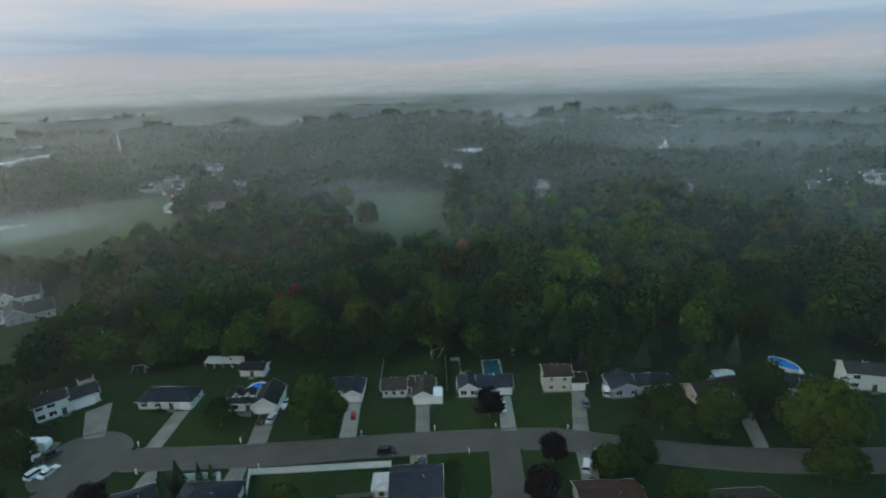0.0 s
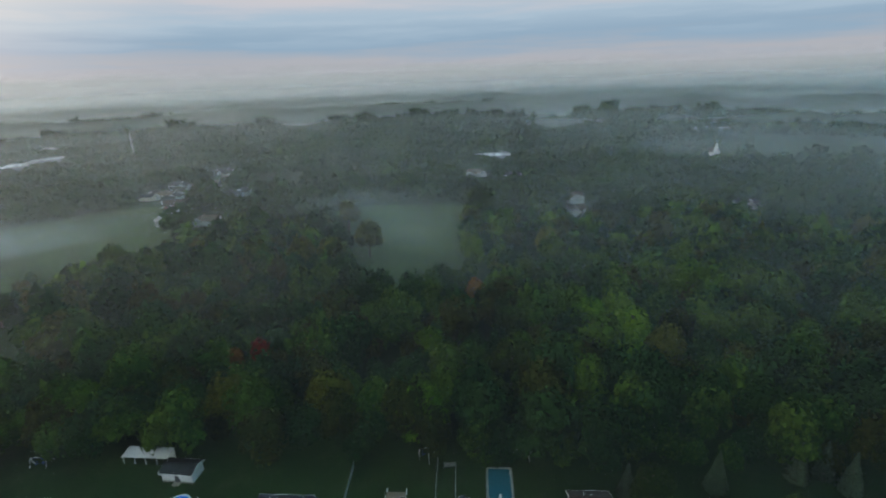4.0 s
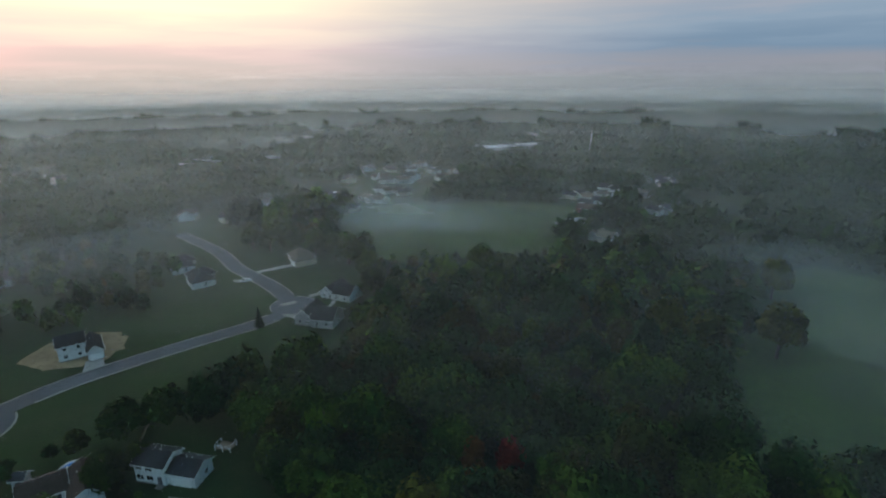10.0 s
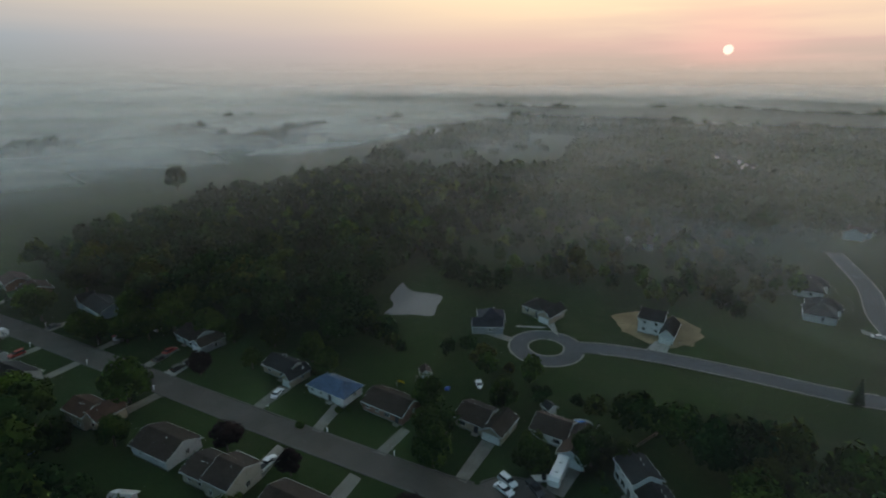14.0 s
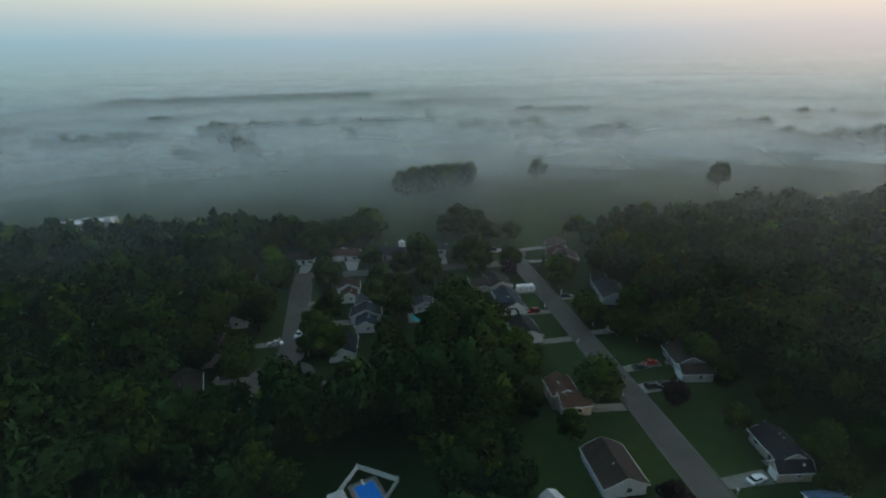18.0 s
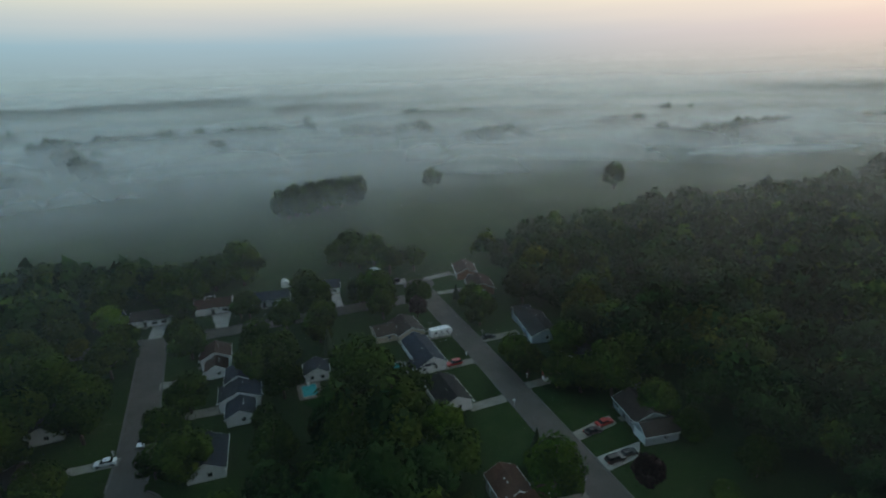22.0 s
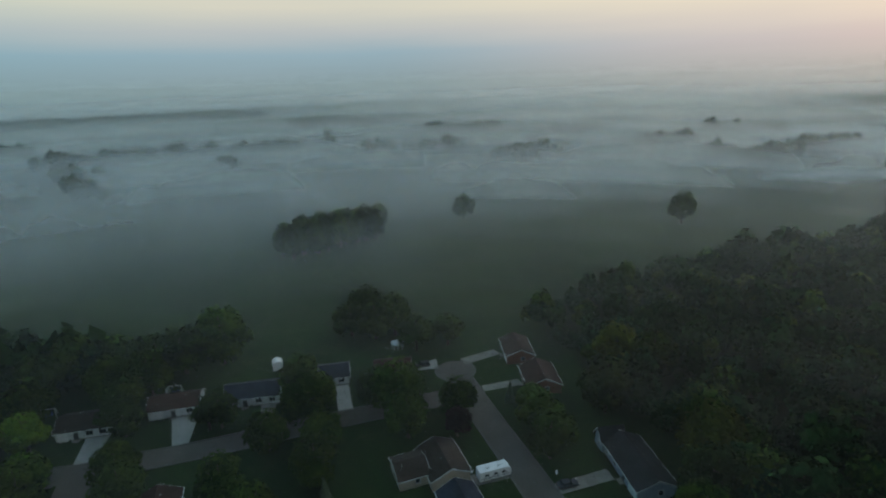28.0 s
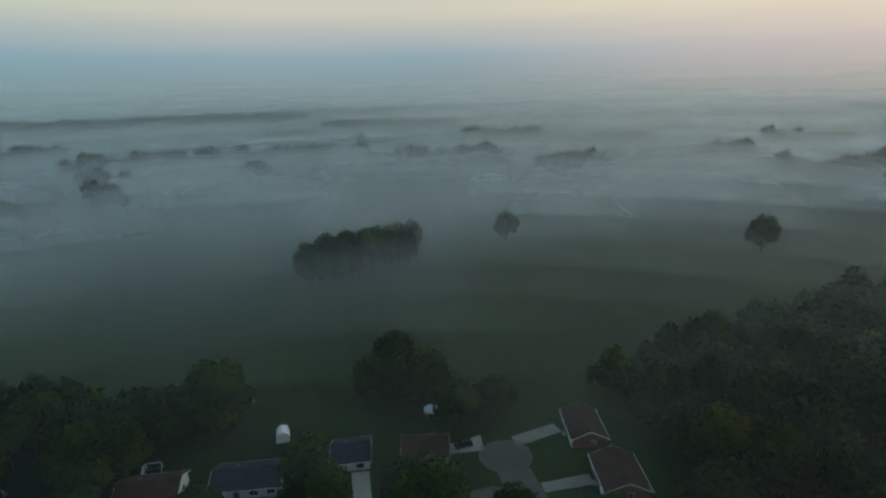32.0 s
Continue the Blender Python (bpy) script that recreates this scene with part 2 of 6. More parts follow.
for nm, c in (("charcoal", (0.023, 0.024, 0.026)), ("grey", (0.051, 0.053, 0.057)), ("brown", (0.047, 0.032, 0.025)), ("slate", (0.025, 0.032, 0.047)), ("blue", (0.075, 0.13, 0.22)), ("red", (0.063, 0.027, 0.019)), ("orange", (0.105, 0.051, 0.032)), ("tan", (0.17, 0.135, 0.10)), ("white", (0.6, 0.6, 0.6))):
    m, n = material("shingle_" + nm)
    pos = n("ShaderNodeTexCoord").outputs["Object"]
    br = n("ShaderNodeTexBrick", {"Vector": pos, "Color1": c4(tuple(v * 0.82 for v in c)), "Color2": c4(tuple(v * 1.15 for v in c)), "Mortar": c4(tuple(v * 0.55 for v in c)), "Scale": 1.0, "Mortar Size": 0.012, "Brick Width": 0.5, "Row Height": 0.22})
    st = place_noise(n, 0.35, 4.0, 0.65, False)
    col = n("ShaderNodeVectorMath", {0: br.outputs[0], 3: n.span(st, 0.3, 0.7, 0.62, 0.98)}, operation="SCALE").outputs[0]
    finish(n, col, 0.92, br.outputs[1], 0.4, 0.02)
    ROOFS[nm] = m


def plain(name, c, rough=0.5, spec=0.4, metal=0.0):
    v = 0.9
    return surface(name, tuple(x * v for x in c), c, 1.2, rough, 14.0, spec, metal, 0.05)


TRIM = plain("white_trim", (0.70, 0.70, 0.68))
VINYL = plain("white_vinyl", (0.74, 0.74, 0.73), 0.45)
DARK_TRIM = plain("dark_trim", (0.05, 0.05, 0.055))
WOODDECK = surface("deck_wood", (0.15, 0.11, 0.075), (0.26, 0.20, 0.14), 0.9, 0.85)
GALV = plain("grey_metal", (0.35, 0.36, 0.37), 0.4, 0.5, 0.7)
RUBBER = plain("rubber", (0.02, 0.02, 0.02), 0.8)
RED_TARP = plain("red_tarp", (0.35, 0.035, 0.02), 0.6)
BLUE_TARP = plain("blue_tarp", (0.02, 0.08, 0.40), 0.5)
YELLOW = plain("yellow_plastic", (0.6, 0.45, 0.03), 0.5)


def paint(name, c):
    m, n = material(name)
    b = finish(n, c4(c), 0.35)
    b.inputs["Coat Weight"].default_value = 0.6
    return m


PAINTS = {k: paint("car_paint_" + k, c) for k, c in (("white", (0.72, 0.72, 0.72)), ("black", (0.015, 0.015, 0.017)), ("grey", (0.12, 0.125, 0.13)), ("silver", (0.40, 0.41, 0.42)), ("red", (0.32, 0.02, 0.015)), ("dark", (0.03, 0.035, 0.045)))}

m, n = material("window_glass")
GLASS = m
finish(n, (0.02, 0.025, 0.03, 1), 0.08, spec=0.6)
m, n = material("pool_water")
POOL = m
rip = place_noise(n, 1.6, 2.0)
finish(n, (0.012, 0.20, 0.62, 1), 0.12, rip, 0.08, 0.05, spec=0.4)
m, n = material("pool_water_teal")
POOL_T = m
finish(n, (0.03, 0.34, 0.36, 1), 0.12, place_noise(n, 1.6, 2.0), 0.08, 0.05, spec=0.4)
m, n = material("pool_water_deep")
POOL_D = m
finish(n, (0.015, 0.10, 0.13, 1), 0.12, place_noise(n, 1.6, 2.0), 0.08, 0.05, spec=0.4)
m, n = material("pond_water")
POND = m
finish(n, (0.14, 0.14, 0.14, 1), 0.4, place_noise(n, 0.7, 3.0), 0.06, 0.05, spec=0.25)

# lawn and field: mottled by region, never one tone
m, n = material("grass_ground")
GRASS = m
pos = n("ShaderNodeNewGeometry").outputs["Position"]
big = n("ShaderNodeTexNoise", {"Vector": pos, "Scale": 0.012, "Detail": 4.0}).outputs[0]
mid = n("ShaderNodeTexNoise", {"Vector": pos, "Scale": 0.11, "Detail": 5.0, "Roughness": 0.65}).outputs[0]
fine = n("ShaderNodeTexNoise", {"Vector": pos, "Scale": 2.2, "Detail": 4.0, "Roughness": 0.7}).outputs[0]
col = n.mix(n.span(big, 0.38, 0.62), (0.013, 0.030, 0.008, 1), (0.022, 0.040, 0.010, 1))
col = n.mix(n.span(mid, 0.50, 0.75, 0, 0.55), col, (0.034, 0.046, 0.018, 1))
col = n("ShaderNodeVectorMath", {0: col, 3: n.span(fine, 0.25, 0.75, 0.72, 1.25)}, operation="SCALE").outputs[0]
finish(n, col, 0.95, fine, 0.6, 0.08, spec=0.1)
m, n = material("field_grass")
FIELD = m
pos = n("ShaderNodeNewGeometry").outputs["Position"]
big = n("ShaderNodeTexNoise", {"Vector": pos, "Scale": 0.02, "Detail": 5.0, "Roughness": 0.6}).outputs[0]
fine = n("ShaderNodeTexNoise", {"Vector": pos, "Scale": 0.5, "Detail": 5.0, "Roughness": 0.7}).outputs[0]
col = n.mix(n.span(big, 0.35, 0.65), (0.028, 0.056, 0.015, 1), (0.044, 0.072, 0.020, 1))
col = n("ShaderNodeVectorMath", {0: col, 3: n.span(fine, 0.25, 0.75, 0.8, 1.2)}, operation="SCALE").outputs[0]
finish(n, col, 0.95, fine, 0.5, 0.1, spec=0.1)


def mist_material(name, alpha_of, forward=0.5):
    """Thin veil of droplets: lit by the sky from both sides."""
    m, n = material(name)
    pos = n("ShaderNodeNewGeometry").outputs["Position"]
    a = alpha_of(n, pos)
    white = (0.84, 0.90, 0.915, 1)
    lit = n("ShaderNodeMixShader", {0: forward, 1: n("ShaderNodeBsdfDiffuse", {0: white}).outputs[0], 2: n("ShaderNodeBsdfTranslucent", {0: white}).outputs[0]})
    mx = n("ShaderNodeMixShader", {0: a, 1: n("ShaderNodeBsdfTransparent").outputs[0], 2: lit.outputs[0]})
    n("ShaderNodeOutputMaterial", {0: mx.outputs[0]})
    return m

# ---------------------------------------------------------------- kit
def mesh_of(name, verts, faces, mats, smooth=False, index=None):
    me = bpy.data.meshes.new(name)
    me.from_pydata([tuple(v) for v in verts], [], faces)
    for m in mats if isinstance(mats, (list, tuple)) else [mats]:
        me.materials.append(m)
    if index:
        me.polygons.foreach_set("material_index", index)
    if smooth:
        me.polygons.foreach_set("use_smooth", [True] * len(me.polygons))
    me.update()
    return me


def part(name, verts, faces, mat, parent=None, label="", at=None, smooth=False):
    ob = new(name, mesh_of(name, verts, faces, mat, smooth))
    if parent is not None:
        ob.parent = parent
    if at is not None:
        ob.matrix_basis = at
    return tagged(ob, label)


def share(name, me, parent, at, label=""):
    ob = new(name, me)
    ob.parent, ob.matrix_basis = parent, at
    return tagged(ob, label)


def base(name, x, y, yaw, label, category, group="", z=0.0):
    ob = new(name)
    ob.empty_display_size = 0.5
    ob.matrix_basis = pose(x, y, z, 0, 0, yaw)
    return tagged(ob, label, category, group)


BOX_F = [(0, 3, 2, 1), (4, 5, 6, 7), (0, 1, 5, 4), (1, 2, 6, 5), (2, 3, 7, 6), (3, 0, 4, 7)]


def box(x0, x1, y0, y1, z0, z1):
    return [(x0, y0, z0), (x1, y0, z0), (x1, y1, z0), (x0, y1, z0), (x0, y0, z1), (x1, y0, z1), (x1, y1, z1), (x0, y1, z1)], list(BOX_F)


def soft_box(x0, x1, y0, y1, z0, z1, b=0.05):
    """Box with bevelled upright and upper edges."""
    v, f = [], []
    rings = [(0, z0), (0, z1 - b), (b, z1)]
    for s, z in rings:
        a0, a1, c0, c1 = x0 + s, x1 - s, y0 + s, y1 - s
        v += [(a0 + b, c0, z), (a1 - b, c0, z), (a1, c0 + b, z), (a1, c1 - b, z), (a1 - b, c1, z), (a0 + b, c1, z), (a0, c1 - b, z), (a0, c0 + b, z)]
    for r in range(2):
        for i in range(8):
            j = (i + 1) % 8
            f.append((r * 8 + i, r * 8 + j, r * 8 + 8 + j, r * 8 + 8 + i))
    f.append(tuple(range(16, 24)))
    f.append(tuple(range(7, -1, -1)))
    return v, f


def join(*bits):
    v, f = [], []
    for a, b in bits:
        k = len(v)
        v += list(a)
        f += [tuple(i + k for i in q) for q in b]
    return v, f


def moved(vf, m):
    return [tuple(m @ Vector(p)) for p in vf[0]], vf[1]


def tube(p, q, r0, r1, n=8, cap=True):
    p, q = Vector(p), Vector(q)
    rot = (q - p).to_track_quat("Z", "Y").to_matrix()
    v = [p + rot @ Vector((r0 * math.cos(2 * math.pi * i / n), r0 * math.sin(2 * math.pi * i / n), 0)) for i in range(n)]
    v += [q + rot @ Vector((r1 * math.cos(2 * math.pi * i / n), r1 * math.sin(2 * math.pi * i / n), 0)) for i in range(n)]
    f = [(i, (i + 1) % n, n + (i + 1) % n, n + i) for i in range(n)]
    if cap:
        f += [tuple(range(n, 2 * n)), tuple(range(n - 1, -1, -1))]
    return v, f


def inside(x, y, poly):
    hit, j = False, len(poly) - 1
    for i in range(len(poly)):
        (xi, yi), (xj, yj) = poly[i], poly[j]
        if (yi > y) != (yj > y) and x < (xj - xi) * (y - yi) / (yj - yi) + xi:
            hit = not hit
        j = i
    return hit


def seg_dist(x, y, pts):
    best = 1e9
    for (ax, ay), (bx, by) in zip(pts, pts[1:]):
        dx, dy = bx - ax, by - ay
        k = max(0, min(1, ((x - ax) * dx + (y - ay) * dy) / (dx * dx + dy * dy + 1e-9)))
        best = min(best, math.hypot(x - ax - k * dx, y - ay - k * dy))
    return best


def curve_pts(pts, step=4.0):
    """Catmull-Rom through the given points."""
    p = [pts[0]] + list(pts) + [pts[-1]]
    out = []
    for i in range(1, len(p) - 2):
        a, b, c, d = (np.array(q, float) for q in p[i - 1 : i + 3])
        n = max(1, int(np.linalg.norm(c - b) / step))
        for k in range(n):
            t = k / n
            out.append(tuple(0.5 * (2 * b + (c - a) * t + (2 * a - 5 * b + 4 * c - d) * t * t + (3 * b - a - 3 * c + d) * t ** 3)))
    out.append(tuple(pts[-1]))
    return out


def offset_line(pts, d):
    out = []
    for i, (x, y) in enumerate(pts):
        a, b = pts[max(0, i - 1)], pts[min(len(pts) - 1, i + 1)]
        l = math.hypot(b[0] - a[0], b[1] - a[1]) or 1
        out.append((x - (b[1] - a[1]) / l * d, y + (b[0] - a[0]) / l * d))
    return out


def slab_ribbon(pts, half, z0, z1):
    """A raised strip along a line."""
    l, r = offset_line(pts, half), offset_line(pts, -half)
    v, f = [], []
    for (a, b), (c, d) in zip(l, r):
        v += [(a, b, z1), (c, d, z1), (c, d, z0), (a, b, z0)]
    for i in range(len(pts) - 1):
        k = 4 * i
        f += [(k, k + 1, k + 5, k + 4), (k + 1, k + 2, k + 6, k + 5), (k + 3, k, k + 4, k + 7)]
    f += [(0, 3, 2, 1), (4 * len(pts) - 4, 4 * len(pts) - 3, 4 * len(pts) - 2, 4 * len(pts) - 1)]
    return v, f


def poly_slab(poly, z0, z1):
    n = len(poly)
    v = [(x, y, z1) for x, y in poly] + [(x, y, z0) for x, y in poly]
    return v, [tuple(range(n))] + [(i, n + i, n + (i + 1) % n, (i + 1) % n) for i in range(n)]


def disc_pts(x, y, r, n=40, sq=1.0, rot=0.0):
    o = []
    for i in range(n):
        a, b = r * math.cos(2 * math.pi * i / n), r * sq * math.sin(2 * math.pi * i / n)
        o.append((x + a * math.cos(rot) - b * math.sin(rot), y + a * math.sin(rot) + b * math.cos(rot)))
    return o


def structure(name, vf, mat, label="", category=""):
    ob = part(name, vf[0], vf[1], mat)
    return tagged(ob, label, category, "", "structure")

# ---------------------------------------------------------------- ground, roads, fields
E_ = 4900.0
xs = [-E_, -2500, -1200, -600, -300, 0, 300, 600, 1200, 2500, E_]
gv = [(x, y, 0.0) for y in xs for x in xs]
gf = [(j * 11 + i, j * 11 + i + 1, j * 11 + i + 12, j * 11 + i + 11) for j in range(10) for i in range(10)]
structure("ground", (gv, gf), GRASS, "dark green lawn and rough grass, damp at dawn", "ground")

ROAD_A = curve_pts([(-88, 104.5), (-60, 104.6), (-40, 105.2), (-20, 106.8), (0, 107.9), (25, 107.8), (45, 103.0), (70, 98.6), (100, 97.5), (140, 99), (220, 108)])
ROAD_S = [(12.5, 106), (12.0, 90), (11.5, 60), (12, 45)]
ROAD_B = curve_pts([(-90, 103), (-87.5, 88), (-85.0, 62), (-82.8, 34), (-80.8, 5), (-78.6, -25), (-75.5, -65), (-72.4, -100), (-70.5, -128)])
ROAD_C = curve_pts([(17.5, -20), (18.5, -42), (22, -70), (25.5, -96), (27, -109)])
ROAD_E = curve_pts([(60, -104), (40, -104.5), (26, -105), (4, -105.5), (-20, -107.5), (-40, -109), (-72, -111)])
ROAD_D = curve_pts([(-161, 88), (-167, 100), (-171, 115), (-174, 140), (-176, 170), (-182, 184), (-196, 188), (-218, 187), (-245, 183), (-280, 183), (-330, 175)])
ROADS = [(ROAD_A, 3.7), (ROAD_S, 3.7), (ROAD_B, 3.7), (ROAD_C, 3.9), (ROAD_E, 3.4), (ROAD_D, 3.6)]
BULBS = [(-88.5, 104.5, 10.5), (18.0, -21.0, 9.5), (-71, -124, 6.0), (-158.8, 85.2, 12.0), (-184, 187, 9.0)]

structure("road_north", slab_ribbon(ROAD_A, 3.7, -0.1, 0.020), ASPHALT, "worn grey asphalt residential street", "road")
structure("road_side", slab_ribbon(ROAD_S, 3.7, -0.1, 0.024), ASPHALT, "worn grey asphalt side street", "road")
structure("road_west", slab_ribbon(ROAD_B, 3.7, -0.1, 0.028), ASPHALT, "worn grey asphalt residential street", "road")
structure("road_court", slab_ribbon(ROAD_C, 3.9, -0.1, 0.020), ASPHALT, "worn grey asphalt court", "road")
structure("road_south", slab_ribbon(ROAD_E, 3.4, -0.1, 0.024), ASPHALT, "worn grey asphalt street along the last houses", "road")
structure("road_new", slab_ribbon(ROAD_D, 3.6, -0.1, 0.020), ASPHALT_N, "new dark asphalt road of a young subdivision", "road")
for (x, y, r), m in zip(BULBS, (ASPHALT, ASPHALT, ASPHALT, ASPHALT_N, ASPHALT_N)):
    structure("turning_circle", poly_slab(disc_pts(x, y, r), -0.1, 0.032), m, "round asphalt turning circle at the street's end", "road")


def on_road(x, y, extra=0.0):
    if any(seg_dist(x, y, p) < h + extra for p, h in ROADS):
        return True
    return any(math.hypot(x - a, y - b) < r + extra for a, b, r in BULBS)


# kerbs: raised strips on both sides, broken at junctions
def kerb(line, half, skip=lambda x, y: False, mat=KERB_OLD):
    for side in (1, -1):
        run = []
        for p in offset_line(line, side * (half + 0.22)) + [None]:
            if p is not None and not skip(*p):
                run.append(p)
                continue
            if len(run) > 1:
                structure("kerb", slab_ribbon(run, 0.22, -0.1, 0.13), mat, "pale concrete kerb" if mat is KERB else "dull weathered concrete kerb", "kerb")
            run = []


def clear_of(mine):
    def skip(x, y):
        if any(p is not mine and seg_dist(x, y, p) < h + 0.3 for p, h in ROADS):
            return True
        return any(math.hypot(x - a, y - b) < r + 0.3 for a, b, r in BULBS)
    return skip


for line, half in ROADS:
    kerb(line, half, clear_of(line), KERB if line is ROAD_D else KERB_OLD)
for x, y, r in BULBS:
    ring = [p for p in disc_pts(x, y, r + 0.22, 72)]
    ring.append(ring[0])
    run = []
    for p in ring + [None]:
        if p is not None and not any(seg_dist(*p, q) < h + 0.1 for q, h in ROADS):
            run.append(p)
            continue
        if len(run) > 1:
            structure("kerb", slab_ribbon(run, 0.22, -0.1, 0.13), KERB if x < -150 else KERB_OLD, "concrete kerb round the turning circle", "kerb")
        run = []
structure("island_grass", poly_slab(disc_pts(-158.8, 85.2, 5.6, 36), 0.0, 0.14), GRASS, "round mown grass island", "island")
ring = disc_pts(-158.8, 85.2, 5.8, 48)
structure("island_kerb", slab_ribbon(ring + [ring[0]], 0.22, -0.1, 0.17), KERB, "pale concrete kerb round the grass island", "kerb")
structure("island_small", poly_slab(disc_pts(-187, 186, 3.6, 24, 0.4, 1.4), 0.0, 0.16), KERB, "small concrete traffic island", "island")

FIELD_W = [(-330, 300), (-262, 398), (-205, 410), (-190, 372), (-165, 320), (-175, 295), (-208, 243), (-240, 235), (-300, 262)]
FIELD_N = [(-72, 404), (-8, 402), (4, 385), (3, 300), (-1, 260), (-11, 228), (-26, 226), (-38, 252), (-54, 285), (-68, 322), (-78, 372)]
POND_P = [(-182, 11), (-176, 20), (-178, 33), (-168, 37), (-160, 40), (-157, 33), (-152, 24), (-160, 22), (-166, 16), (-174, 13)]
structure("meadow_west", poly_slab(curve_pts(FIELD_W + FIELD_W[:1], 8)[:-1], -0.1, 0.012), FIELD, "bright green hay meadow under thin mist", "field")
structure("meadow_north", poly_slab(curve_pts(FIELD_N + FIELD_N[:1], 6)[:-1], -0.1, 0.012), FIELD, "narrow green clearing between woods", "field")
structure("pond", poly_slab(curve_pts(POND_P + POND_P[:1], 2)[:-1], -0.1, 0.02), POND, "still pale pond mirroring the sky", "pond")
rng = random.Random(5)
dirt = [(-191 + 13 * math.cos(a) * (0.85 + 0.3 * rng.random()) - 2, 114 + 15.5 * math.sin(a) * (0.85 + 0.25 * rng.random())) for a in [i * math.tau / 26 for i in range(26)]]
structure("bare_earth", poly_slab(dirt, -0.1, 0.014), DIRT, "bare ochre earth round a new house", "ground")
structure("parking_lot", poly_slab([(10, 570), (22, 622), (52, 616), (38, 566)], -0.1, 0.02), CONCRETE, "pale paved lot between far trees", "parking")

# ---------------------------------------------------------------- mist
MIST_C = (-12.0, 55.0)


def mist_density(n, pos, freq, seed):
    """Ground mist: thin over the houses, thick over the low fields to the south and far off."""
    s = n("ShaderNodeSeparateXYZ", {0: pos})
    dx, dy = n.math("SUBTRACT", s.outputs[0], MIST_C[0]), n.math("SUBTRACT", s.outputs[1], MIST_C[1])
    r = n.math("SQRT", n.math("ADD", n.math("MULTIPLY", dx, dx), n.math("MULTIPLY", dy, dy)))
    away = n.math("MULTIPLY", n.span(r, 170, 1100, 0.0, 0.62, True), n.span(s.outputs[1], -150, 80, 1.0, 0.1, True))
    south = n.span(s.outputs[1], -150, -420, 0.0, 0.62, True)
    wood = n.span(s.outputs[0], -65, -115, 0.0, 1.0, True)
    wood = n.math("MULTIPLY", wood, n.span(s.outputs[1], -330, -210, 0.0, 1.0, True))
    south = n.math("MULTIPLY", south, n.math("SUBTRACT", 1.0, wood))
    d = n.math("MAXIMUM", away, south)
    off = n("ShaderNodeVectorMath", {0: pos, 1: (seed * 137.0, seed * 71.0, seed * 9.0)}, operation="ADD").outputs[0]
    z = n("ShaderNodeTexNoise", {"Vector": off, "Scale": freq, "Detail": 4.0, "Roughness": 0.5}).outputs[0]
    return n.math("MULTIPLY", d, n.span(z, 0.3, 0.7, 0.15, 1.45, True)), s.outputs[2]


for k, (z, a) in enumerate(((3.0, 0.30), (7.0, 0.28), (11.0, 0.24), (15.0, 0.18), (19.5, 0.12))):
    def veil(n, pos, a=a, k=k):
        d, _ = mist_density(n, pos, 0.0042, k)
        far = n("ShaderNodeVectorMath", {0: pos}, operation="LENGTH").outputs["Value"]
        return n.math("MULTIPLY", n.math("MULTIPLY", d, a * 1.0), n.span(far, 550, 1300, 1.0, 0.4, True), True)

    me = mist_material("mist_veil_%d" % k, veil)
    q = 4800.0
    structure("mist_layer", ([(-q, -q, z), (q, -q, z), (q, q, z), (-q, q, z)], [(0, 1, 2, 3)]), me, "thin grey layer of ground mist", "mist")

# a very thin even haze over everything, below the flight
for k, z in enumerate((27.0, 38.0, 50.0)):
    def thin(n, pos, k=k):
        w = n("ShaderNodeTexNoise", {"Vector": pos, "Scale": 0.006 + 0.002 * k, "Detail": 3.0}).outputs[0]
        return n.span(w, 0.3, 0.7, 0.002, 0.0055, True)

    structure("mist_layer", ([(-4800, -4800, z), (4800, -4800, z), (4800, 4800, z), (-4800, 4800, z)], [(0, 1, 2, 3)]), mist_material("thin_haze_%d" % k, thin), "barely visible sheet of thin dawn haze", "mist")

